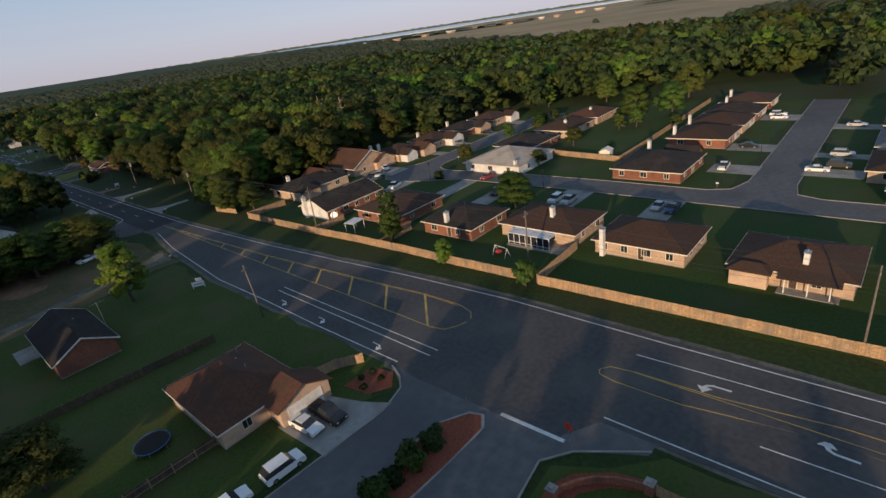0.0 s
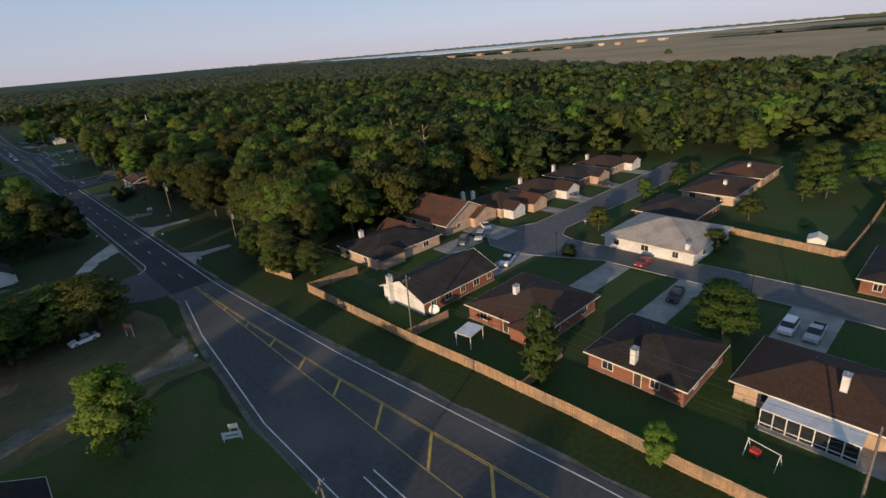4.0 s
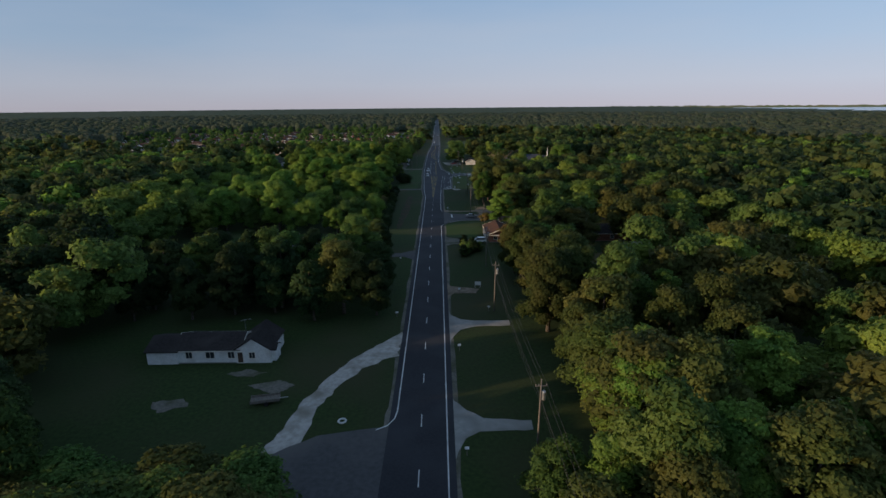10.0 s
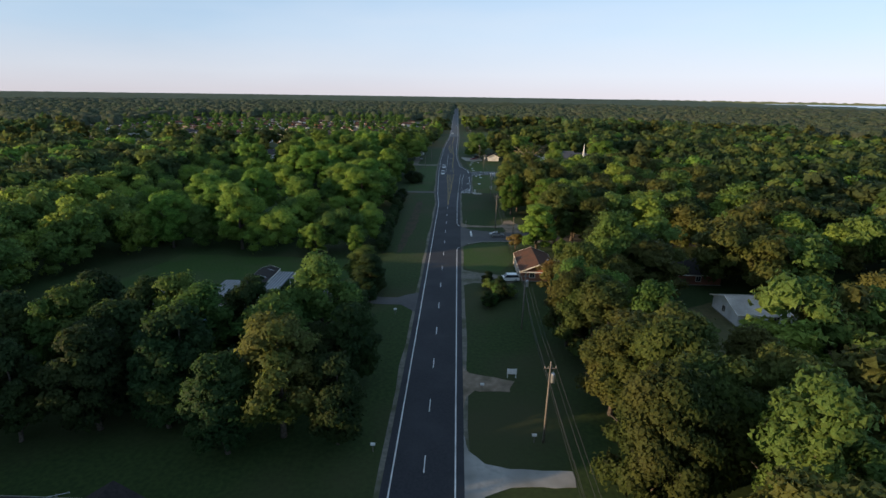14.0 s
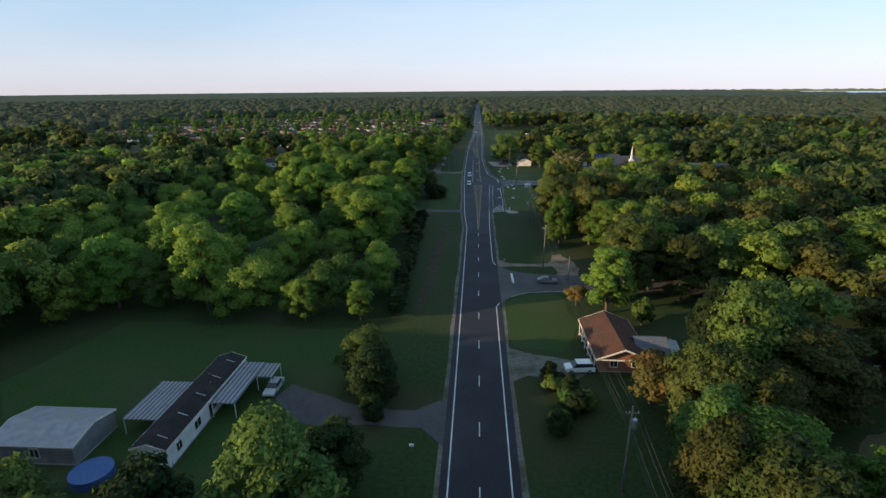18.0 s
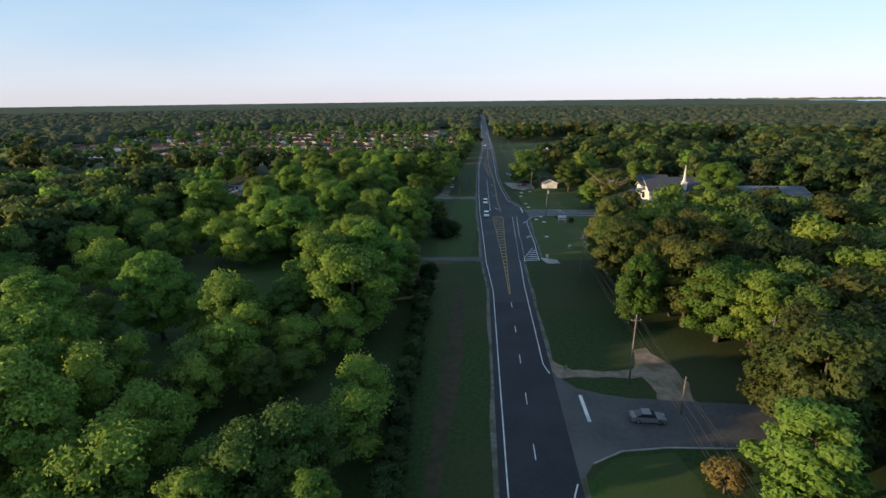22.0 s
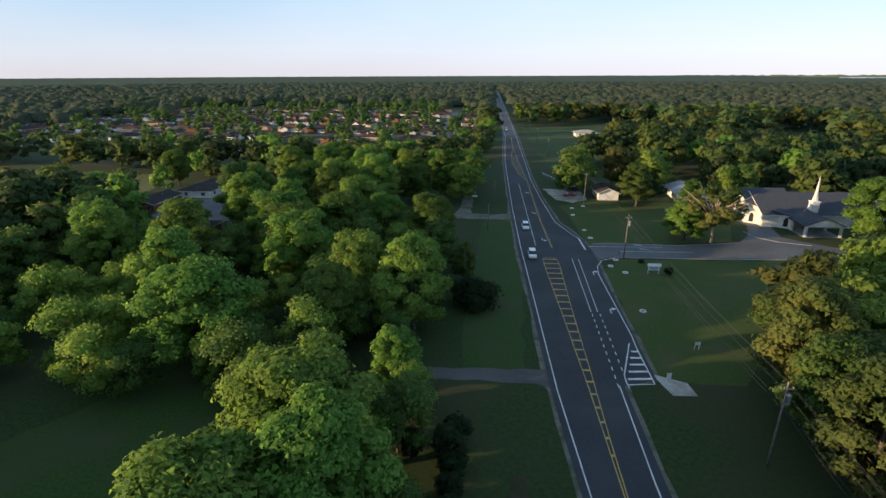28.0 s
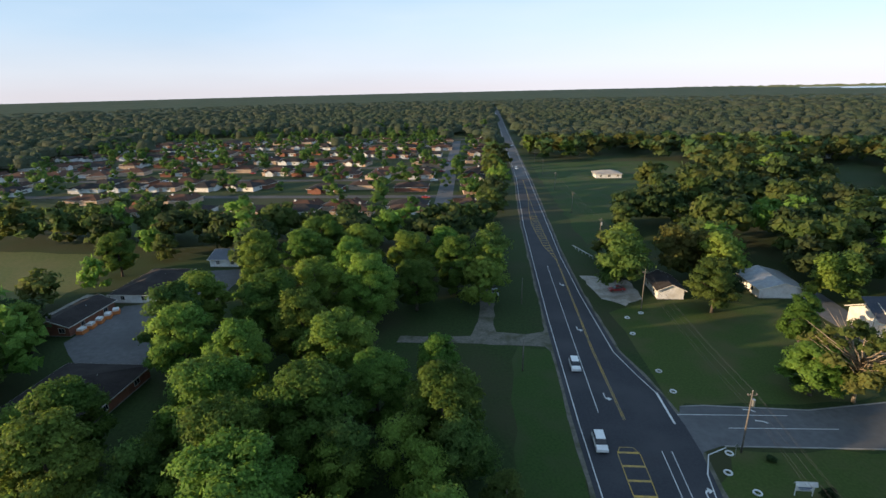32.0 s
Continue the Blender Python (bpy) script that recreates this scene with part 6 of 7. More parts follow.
# rolling canopy of the far distance
r = np.random.default_rng(12)
rs = [1700, 1850, 2000, 2200, 2400, 2650, 2900, 3200, 3500, 3900, 4300, 4600]
azs = np.radians(np.arange(-60, 96, 0.30))
hv = [(-10 + q * math.sin(w), 200 + q * math.cos(w), float(r.uniform(9.5, 11) + (q - 1700) / 2900 * 9)) for q in rs for w in azs]
m = len(azs)
cf = []
for j in range(len(rs) - 1):
    for i in range(m - 1):
        x, y, _ = hv[j * m + i]
        bay = x > 1500 and x > 0.36 * y and (y < 2050 or x > 1580)
        if bay and (y > 40 and (x + y > 2300)):
            continue
        cf.append((j * m + i, (j + 1) * m + i, (j + 1) * m + i + 1, j * m + i + 1))
cs = Shape()
cs.v, cs.f = hv, cf
tagged(part("backdrop_woods", cs, LEAF_HAZE, smooth=True), "far tree cover at the horizon, with haze in its colour", "woods", kind="structure")
# far shore across the bay
r = np.random.default_rng(14)
sv, sf = [], []
azs = np.radians(np.arange(18, 96, 0.25))
for w in azs:
    q = 4640
    sv += [(-10 + q * math.sin(w), 200 + q * math.cos(w), 0), (-10 + q * math.sin(w), 200 + q * math.cos(w), float(r.uniform(17, 24))), (-10 + (q + 30) * math.sin(w), 200 + (q + 30) * math.cos(w), 0)]
for i in range(len(azs) - 1):
    sf += [(3 * i, 3 * i + 1, 3 * i + 4, 3 * i + 3), (3 * i + 1, 3 * i + 2, 3 * i + 5, 3 * i + 4)]
ss = Shape()
ss.v, ss.f = sv, sf
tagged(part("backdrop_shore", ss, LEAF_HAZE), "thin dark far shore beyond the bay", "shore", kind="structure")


# ---- single trees and shrubs that stand out ----
SPOTS = [(("near", "cone", 1), 20.2, 81.5, 1.05, 0.98, "upright bright tree beside the pole", "yard trees"),
         (("near", "bright", 2), 16.6, 63.6, 0.42, 0.95, "small bright tree overhanging the fence", "yard trees"),
         (("near", "bush", 1), 16.2, 45.0, 1.2, 1.3, "shrub in the gap of the fence", "yard trees"),
         (("near", "oak", 0), 47.3, 68.0, 1.05, 0.6, "round dense tree between two houses", "yard trees"),
         (("near", "bright", 6), -24.0, 111.0, 1.1, 0.8, "full green tree beside the brick house", "yard trees"),
         (("near", "olive", 3), -48.5, 67.6, 1.0, 0.6, "loose olive tree in the side yard", "yard trees"),
         (("near", "bush", 0), 60.0, 103.0, 1.1, 1.0, "rounded shrub by the street", "yard trees"),
         (("near", "oak", 0), 135.0, 76.0, 1.3, 0.72, "broad dense tree behind the back fences", "yard trees"), (("near", "oak", 1), 145.0, 66.5, 1.15, 0.7, "broad dense tree behind the back fences", "yard trees"),
         (("near", "bright", 6), 163.0, 127.0, 0.95, 0.72, "fresh green tree at the end of the street", "yard trees"), (("near", "oak", 0), 173.0, 104.0, 1.1, 0.72, "round tree at the end of the street", "yard trees"), (("near", "olive", 3), 180.0, 72.0, 1.4, 0.75, "", "yard trees"),
         (("near", "oak", 1), -22.5, 230.0, 1.35, 0.74, "large green oak at the edge of the wood", "wood edge trees"), (("near", "oak", 0), -34.0, 229.5, 1.35, 0.85, "large green oak at the edge of the wood", "wood edge trees"), (("near", "dark", 4), -44.0, 229.0, 1.4, 0.85, "dark full tree at the edge of the wood", "wood edge trees"), (("near", "oak", 1), -53.0, 231.5, 1.2, 0.85, "green oak at the edge of the wood", "wood edge trees"),
         (("near", "dark", 4), -16.6, 251.0, 1.0, 0.78, "dense dark tree by the drive", "roadside thicket"), (("near", "dark", 4), -15.2, 268.4, 1.05, 0.75, "dense dark tree beside the road", "roadside thicket"), (("near", "oak", 0), -17.8, 273.5, 0.95, 0.7, "dense green tree beside the road", "roadside thicket"), (("near", "oak", 1), -90.0, 470.5, 1.5, 0.85, "broad green tree beside the court", "trees by the clearings"),
         (("near", "round", 0), -17.8, 417.0, 1.05, 0.80, "low round dark bush on the verge", "verge shrubs"),
         (("near", "rust", 0), 24.5, 270.0, 0.85, 0.8, "", "woodland trees"), (("near", "bright", 6), 26.0, 302.0, 1.35, 0.72, "fresh green tree behind the brown house", "yard trees"),
         (("near", "rust", 0), 20.5, 305.5, 0.5, 0.8, "small rust-brown tree behind the house", "yard trees"), (("near", "bush", 1), 31.5, 297.0, 1.2, 1.5, "small bright tree in the back yard", "yard trees"),
         (("near", "spread", 0), 44.5, 461.5, 1.35, 0.92, "", "church trees"), (("near", "bright", 2), 38.0, 463.5, 1.35, 0.62, "bright leafy half of the old spreading tree", "church trees"), (("big", "bright", 0), 86.5, 463.0, 1.4, 0.85, "bright green tree in front of the church", "church trees"),
         (("near", "bright", 6), 45.0, 481.0, 1.1, 0.85, "fresh green tree on the church lawn", "church trees"), (("near", "oak", 1), 35.0, 501.0, 1.25, 0.8, "green tree on the church lawn", "church trees"),
         (("near", "cone", 0), 25.6, 436.8, 0.42, 0.38, "small dark conifer beside the sign", "church trees"), (("near", "cone", 0), 21.6, 444.6, 0.3, 0.26, "small conifer behind the sign", "church trees"),
         (("near", "bright", 2), 27.0, 167.5, 1.12, 1.12, "tall fresh green tree by the power line", "woodland trees"), (("near", "bright", 6), 21.0, 159.0, 0.9, 0.85, "fresh green tree by the power line", "woodland trees"),
         (("near", "olive", 5), 15.0, 146.0, 0.8, 0.7, "", "woodland trees"), (("near", "olive", 3), 17.5, 152.0, 1.0, 0.8, "", "woodland trees"), (("near", "oak", 0), 15.4, 160.0, 0.85, 0.8, "", "woodland trees"), (("near", "olive", 3), 20.0, 141.0, 0.8, 0.7, "", "woodland trees"),
         (("near", "cone", 0), -18.9, 372.4, 0.62, 0.75, "narrow dark cedar by the hedge", "cedar row"), (("near", "cone", 0), -24.2, 373.6, 0.55, 0.7, "narrow dark cedar by the hedge", "cedar row")]
for key, x, y, s, tall, lab, grp in SPOTS:
    plant(key, x, y, s, (x * 37 + y * 11) % 360, tall, lab, grp)
# big trees standing apart on the left
LONE = [(-50.3, 439.8, 1.50), (-67.5, 442.0, 1.45), (-32.3, 461.0, 1.00), (-29.8, 443.2, 1.22), (-51.2, 460.1, 1.36), (-69.8, 456.5, 1.2), (-72.9, 480.6, 1.60),
        (-91.5, 481.0, 1.35), (-52.0, 491.5, 1.50), (-87.9, 436.0, 1.20), (-41.8, 500.1, 1.10), (-31.5, 510.3, 1.25), (-77.3, 517.8, 1.45), (-78.2, 536.5, 1.40),
        (-92.0, 517.0, 1.25), (-143.0, 524.0, 1.1), (-129.0, 473.0, 1.0), (-60.0, 506.0, 1.30), (-62.0, 525.0, 1.30), (-46.0, 521.0, 1.25), (-84.0, 500.0, 1.3), (-36.0, 530.0, 1.1),
        (-54.0, 422.7, 1.45), (-28.6, 406.1, 1.25), (-58.9, 391.6, 1.65), (-35.5, 369.0, 1.45), (-29.5, 358.0, 1.35), (-38.0, 353.0, 1.40), (-30.5, 343.5, 1.50), (-28.0, 386.2, 0.85), (-66.0, 340.0, 1.25), (-68.4, 315.4, 1.25),
        (-56.4, 299.8, 1.30), (-49.0, 335.5, 1.02), (-34.1, 294.9, 0.70), (-23.5, 296.4, 0.66), (-80.0, 330.0, 1.2), (-76.0, 300.0, 1.2), (-72.0, 405.0, 1.3), (-41.0, 398.0, 1.1), (-40.0, 414.0, 1.2),
        (-62.0, 470.0, 1.25), (-84.0, 462.0, 1.3), (-60.0, 431.0, 1.3), (-80.0, 424.0, 1.4), (-42.0, 450.0, 1.1), (-66.0, 492.0, 1.3), (-98.0, 424.0, 1.2), (-106.0, 432.0, 1.2)]
for k, (x, y, s) in enumerate(LONE):
    s *= 1.3 if s > 1 else 1.02
    plant(("near", "bush", 1) if s < 0.6 else ("near", "bright", 2) if s < 1.3 else (("big", "bright", 0), ("big", "oak", 1), ("big", "bright", 2))[k % 3], x, y, s if s < 1.3 else s * 0.68, k * 77, 1.0 / max(1.0, s * 0.59), "small fresh green sapling" if s < 0.5 else "broad fresh green tree standing apart", "trees by the clearings")
RIGHT = [(28.6, 170.0, 10.0, 1.0, "bright"), (30.6, 158.0, 7.0, 0.9, "bright"), (45.0, 159.0, 8.0, 0.85, "bright"), (53.0, 174.0, 10.0, 0.9, "oak"), (30.0, 227.0, 9.5, 0.95, "olive"), (24.6, 208.5, 7.0, 1.15, "olive"), (26.5, 242.0, 8.0, 0.95, "olive"),
         (27.5, 259.5, 6.5, 1.0, "olive"), (43.5, 268.4, 10.0, 0.9, "olive"), (28.5, 248.0, 7.5, 0.9, "bright"), (36.0, 344.0, 9.0, 0.9, "bright"), (43.5, 352.0, 8.0, 1.0, "oak"), (29.0, 383.5, 9.0, 0.9, "olive"), (36.0, 401.0, 10.0, 0.85, "olive"), (52.0, 419.0, 8.0, 0.7, "olive"), (57.8, 397.6, 9.0, 0.75, "bright"), (38.5, 315.5, 8.0, 1.0, "bright")]
for k, (x, y, rad, tall, kind) in enumerate(RIGHT):
    key = {"bright": ("big", "bright", 0 if k % 2 else 2), "oak": ("big", "oak", 1), "olive": ("big", "olive", 3)}[kind]
    plant(key, x, y, rad / (6.9 if kind != "oak" else 7.6), k * 67, tall * 6.9 / rad, "broad tree at the edge of the wood", "wood edge trees")
# lower growth filling the lots on the left
CLEAR = [[(-88, 344), (-44, 344), (-41, 360), (-46, 378), (-90, 384)], [(-30, 440), (-18, 400), (-18, 293), (-22, 293), (-24, 400)]]
lot_spots = [[], []]
for gx in range(-114, -20, 7):
    for gy in range(297, 440, 7):
        x, y = gx + tr.uniform(-2.5, 2.5), gy + tr.uniform(-2.5, 2.5)
        edge = gy < 305
        if any(inside(x, y, o) for o in CLEAR) or any(math.hypot(x - q[0], y - q[1]) < 3.6 * q[2] for q in LONE) or tr.random() < (0.1 if edge else 0.30):
            continue
        if x > -44 and tr.random() < 0.35:
            plant(stand(x, y, near_keys), x, y, tr.uniform(0.62, 0.95), tr.uniform(0, 360), tr.uniform(0.75, 1.0), group="trees by the clearings")
        else:
            lot_spots[tr.choice((0, 1, 1))].append((x, y))
for spots, material, lab in zip(lot_spots, (LEAF_OAK, LEAF_BRIGHT), ("mid green", "fresh green")):
    joined_woods("lot_growth", spots, 2900, 0.35, 0.74, 12, material, f"{lab} young growth filling the lots")
for k in range(16):
    plant(("near", "oak", k % 4 // 2) if k % 3 else ("near", "olive", 3), -19 - 6.4 * (k % 8) - tr.uniform(-1, 1), 151.0 + (k // 8) * 7.0 + (k % 2) * 2 + tr.uniform(-1, 1), tr.uniform(1.15, 1.45), tr.uniform(0, 360), 0.56 - 0.10 * (k // 8), "spreading oak at the field edge", "field edge oaks")
for k in range(24):
    plant(("near", "cone", 0), -17.2 - 0.11 * k + tr.uniform(-0.7, 0.7), 299 + 3.4 * k + tr.uniform(-0.8, 0.8), tr.uniform(0.6, 0.8), tr.uniform(0, 360), tr.uniform(0.40, 0.62), "narrow dark cedar in a row", "cedar row")
for k in range(7):
    plant(tr.choice((("near", "dark", 4), ("near", "dark", 4), ("near", "bush", 0))), -15.5 + tr.uniform(-2.5, 2), 264 + 3.6 * k, tr.uniform(0.45, 0.62) * (1.4 if k % 3 == 2 else 1), tr.uniform(0, 360), 0.8, "dense shrubby tree beside the road", "roadside thicket")
for k in range(16):
    plant(("near", "dark", 4) if k % 5 == 0 else ("near", "bush", k % 2), tr.uniform(9.0, 15.0), 262.5 + 0.85 * k + tr.uniform(-0.6, 0.6), 0.4 if k % 5 == 0 else tr.uniform(0.7, 1.15), tr.uniform(0, 360), 0.8, "dark brushy growth below the power lines", "verge brush")
for k in range(14):
    plant(("near", "bush", k % 2), -19.5 - 2.6 * k + tr.uniform(-0.7, 0.7), 33.9 + tr.uniform(-1.0, 1.0), tr.uniform(0.75, 1.1), tr.uniform(0, 360), 0.9, "clipped shrub on the street island", "island shrubs")
for x, y in ((-14.0, 48.2), (-15.5, 50.6), (-16.6, 48.8), (-13.6, 50.4)):
    plant(("near", "bush", 0), x, y, 0.35, 40 * x, 0.8, "small shrub in the mulch bed", "island shrubs")
for k in range(26):
    x, y = tr.uniform(74, 168), tr.choice((tr.uniform(58, 84), tr.uniform(104, 109), tr.uniform(144, 150)))
    plant(tr.choice((("near", "bush", 1), ("mid", "oak", 0), ("mid", "olive", 2))), x, y, tr.uniform(0.35, 0.6), tr.uniform(0, 360), 0.8, "yard tree in the subdivision", "yard trees")


def snag(x, y, high, seed):
    r = random.Random(seed)
    ob = thing("dead_tree", x, y, 0, r.uniform(0, 360), "tall pale dead tree with bare broken limbs", "tree", "dead trees")
    s = Shape().tube([(0, 0, -0.2), (0.3, 0.2, high * 0.5), (0.1, 0.5, high)], [0.42, 0.3, 0.1], 8)
    part("trunk", s, BARK_PALE, ob)
    for i in range(9):
        w, z = i * 2.4, high * (0.55 + 0.045 * i)
        q = r.uniform(2.0, 4.6) * (1.1 - 0.05 * i)
        part("limb", Shape().tube([(0.2, 0.3, z), (q * 0.55 * math.cos(w), q * 0.55 * math.sin(w), z + 0.5), (q * math.cos(w), q * math.sin(w), z + r.uniform(0.9, 2.2))], [0.16, 0.1, 0.03], 5), BARK_PALE, ob)
    c = np.array([(3.0 * math.cos(i * 2.4), 3.0 * math.sin(i * 2.4), high * (0.66 + 0.05 * i)) for i in range(7)])
    q, o = leaves(np.random.default_rng(seed), c, np.full(7, 1.3), 260, 0.6)
    part("crown", leaf_mesh("crown", q, LEAF_OLIVE, o), None, ob)


snag(97.0, 208.0, 19.0, 1)
snag(84.0, 175.0, 20.5, 2)
snag(92.0, 186.0, 17.0, 3)

# ---- fences ----
RAIL = Shape().box(0, 0.012, 0.35, 2.4, 0.05, 0.44).box(0, 0.012, 1.35, 2.4, 0.05, 1.44).mesh("rail", WOOD_FENCE)
POST = Shape().box(-0.05, 0.012, -0.1, 0.05, 0.11, 1.85).mesh("post", WOOD_FENCE)


def fence(points, label="weathered cedar privacy fence", high=1.0, group="wooden fences", wood=WOOD_FENCE):
    """Posts and rails in 2.4 m bays, with upright boards a hand's width wide."""
    (ax, ay) = points[0]
    ob = thing("fence", ax, ay, 0, 0, label, "fence", group)
    boards = Shape()
    for (x0, y0), (x1, y1) in zip(points, points[1:]):
        length = math.hypot(x1 - x0, y1 - y0)
        n = max(1, round(length / 2.4))
        turn = math.degrees(math.atan2(y1 - y0, x1 - x0))
        for i in range(n):
            t = i / n
            m = pose(x0 - ax + (x1 - x0) * t, y0 - ay + (y1 - y0) * t, tr.uniform(-0.03, 0.02), 0, tr.uniform(-0.6, 0.6), turn) @ Matrix.Diagonal((length / n / 2.4, 1, high, 1))
            for name, me in (("rail", RAIL), ("post", POST)):
                part(name, me, None, ob).matrix_basis = m
            for k in range(17):
                q, w, e, top = k * 0.1412, 0.132, tr.uniform(-0.006, 0.006), 1.80 + tr.uniform(-0.03, 0.03)
                vs = [m @ Vector(v) for v in ((q, e - 0.011, 0.04), (q + w, e - 0.011, 0.04), (q + w, e + 0.011, 0.04), (q, e + 0.011, 0.04), (q, e - 0.011, top), (q + w, e - 0.011, top), (q + w, e + 0.011, top), (q, e + 0.011, top))]
                boards.add([v[:] for v in vs], [(3, 2, 1, 0), (4, 5, 6, 7), (0, 1, 5, 4), (1, 2, 6, 5), (2, 3, 7, 6), (3, 0, 4, 7)])
    tagged(part("panelling", boards, wood, ob), kind="stuff")
    return ob


fence([(20.5, -50), (19.4, -1), (17.4, 43.4)], "long weathered cedar privacy fence along the road")
fence([(17.5, 46.9), (17.0, 61), (16.9, 74), (16.3, 89.6), (15.3, 104.5), (14.5, 134.3)], "long weathered cedar privacy fence along the road")
fence([(17.6, 43.6), (32.4, 44.1)], "cedar fence between two back yards")
fence([(16.6, 82.0), (27.0, 82.6)], "cedar fence between two back yards")
fence([(15.5, 104.4), (24.5, 104.0)], "cedar fence between two back yards")
fence([(14.6, 134.4), (26.0, 133.4)], "cedar fence closing the last back yard")
fence([(13.8, 152.0), (15.3, 142.5)], "sunlit end of the cedar fence", 0.8)
fence([(-33.2, 56.4), (-43.5, 56.6), (-58, 57.5)], "low brown fence of the side yard", 0.8, wood=WOOD_DARK)
fence([(-58, 57.5), (-58, 84), (-33, 81.2), (-22, 80.0)], "brown fence behind the corner house", 0.7, wood=WOOD_DARK)
fence([(-21.5, 57.0), (-15.8, 55.4), (-12.8, 53.2)], "cedar fence beside the garage", 0.9)
fence([(88, 60.5), (104, 60.2), (170, 60.8)], "wooden fence along the back lots", 0.9)
fence([(87.5, 60.5), (90, 80), (90, 87)], "wooden fence between back lots", 0.9)

# ---- brick garden wall at the corner ----
bw = thing("garden_wall", -14, 17, 0, 0, "curved low red brick wall with pale-capped pillars", "wall", kind="structure")
arc = [(-17.6, 20.4), (-16.4, 20.0), (-15.0, 19.1), (-13.8, 17.9), (-12.9, 16.4), (-12.3, 14.7), (-12.1, 13.4)]
for a, b in zip(arc, arc[1:]):
    turn, ln = math.degrees(math.atan2(b[1] - a[1], b[0] - a[0])), math.hypot(b[0] - a[0], b[1] - a[1])
    for row in range(7):
        for k in range(3):
            p = part("brick", Shape().box(ln * k / 3 + 0.004, -0.11, 0.13 * row + 0.004, ln * (k + 1) / 3 - 0.004, 0.11, 0.13 * (row + 1) - 0.006), BRICK_RED, bw)
            p.matrix_basis = pose(a[0] + 14, a[1] - 17, 0, 0, 0, turn)
for x, y in ((-17.6, 20.4), (-12.1, 13.4)):
    q = part("pillar", Shape().box(x + 14 - 0.4, y - 17 - 0.4, -0.1, x + 14 + 0.4, y - 17 + 0.4, 1.3), BRICK_RED, bw, "square red brick pillar")
    part("cap", Shape().box(x + 14 - 0.48, y - 17 - 0.48, 1.3, x + 14 + 0.48, y - 17 + 0.48, 1.42).box(x + 14 - 0.25, y - 17 - 0.25, 1.42, x + 14 + 0.25, y - 17 + 0.25, 1.6), CONCRETE, q, "pale stone cap")
fence([(-12.1, 12.8), (-12.3, -30)], "cedar fence behind the brick wall", 0.75)
sheet("mulch_bed", [(-18.5, 21.2), (-16.5, 21.4), (-14, 20), (-11.6, 17), (-10.9, 13.6), (-12.0, 13.6), (-13.4, 16.6), (-15.6, 18.6), (-18.5, 19.6)], 0.06, MULCH, "red mulch bed along the brick wall", "bed", 0.15)


# ---- utility poles and wires ----
def utility_pole(x, y, high=10.5, turn=0.0, transformer=False, arm=True, lean=0.0, label="grey wooden utility pole with crossarm"):
    ob = thing("utility_pole", x, y, 0, turn, label, "utility pole", "utility poles along the road")
    part("pole", Shape().tube([(0, 0, -0.5), (lean * 0.5, 0, high * 0.5), (lean, 0, high)], [0.15, 0.125, 0.095], 10), POLE_WOOD, ob, smooth=True)
    if arm:
        part("crossarm", Shape().box(lean - 0.75, -0.05, high - 0.72, lean + 0.75, 0.05, high - 0.62), POLE_WOOD, ob)
        for k in (-0.68, -0.3, 0.68):
            part("insulator", Shape().tube([(lean + k, 0, high - 0.62), (lean + k, 0, high - 0.5), (lean + k, 0, high - 0.38)], [0.04, 0.07, 0.03], 6), CONCRETE, ob, "pale insulator")
    part("insulator", Shape().tube([(lean, 0, high), (lean, 0, high + 0.14), (lean, 0, high + 0.26)], [0.04, 0.07, 0.03], 6), CONCRETE, ob, "pale insulator")
    if transformer:
        t = part("transformer", Shape().tube([(lean + 0.38, 0, high - 2.6), (lean + 0.38, 0, high - 1.5), (lean + 0.38, 0, high - 1.4)], [0.27, 0.27, 0.2], 12), METAL, ob, "grey drum transformer")
        part("bushing", Shape().tube([(lean + 0.38, 0.1, high - 1.4), (lean + 0.38, 0.1, high - 1.15)], [0.05, 0.03], 6), CONCRETE, t)
    return (x, y, high)


LINE = [(19.6, 1.0, 0), (20.4, 47.0, 0), (19.6, 81.2, 1), (15.9, 103.6, 0), (15.2, 169.6, 1), (14.9, 219.4, 1), (16.0, 252.4, 1), (16.3, 328.6, 0), (17.4, 375.6, 1), (17.9, 446.4, 1), (17.6, 502.0, 0), (17.7, 556.7, 1), (16.5, 612, 0), (15.5, 668, 0), (14.5, 724, 0), (14, 780, 0), (14, 836, 0)]
tops = [utility_pole(19.9, -44, 10.5)] + [utility_pole(x, y, 11.3 if y < 600 else 10.0, 4, bool(t), True, 0.15) for x, y, t in LINE]
for (x0, y0, h0), (x1, y1, h1) in zip(tops, tops[1:]):
    ob = thing("power_line", x0, y0, 0, 0, "sagging dark power lines between poles", "power line", "power lines")
    for dx, dz, sag in ((0.15, 0.15, 0.9), (-0.53, -0.4, 0.8), (0.83, -0.4, 0.8), (0.2, -2.6, 1.1), (0.2, -3.2, 1.2)):
        pts = [(dx + (x1 - x0) * t, (y1 - y0) * t, h0 + dz + (h1 - h0) * t - sag * 4 * t * (1 - t)) for t in (k / 10 for k in range(11))]
        part("wire", Shape().tube(pts, [0.017] * 11, 4), WIRE, ob)
utility_pole(-13.4, 79.6, 10.2, 30, False, True, -0.9, "leaning pale utility pole with guy wire")
ob = thing("guy_wire", -13.4, 79.6, 0, 0, "thin steel guy wire of a pole", "wire")
part("wire", Shape().tube([(-0.6, 0.4, 9.0), (-3.6, -1.6, 0.0)], [0.015, 0.015], 4), WIRE, ob)
utility_pole(21.3, 320.8, 5.6, 10, False, False, 0.1, "short slim pole at the street corner")
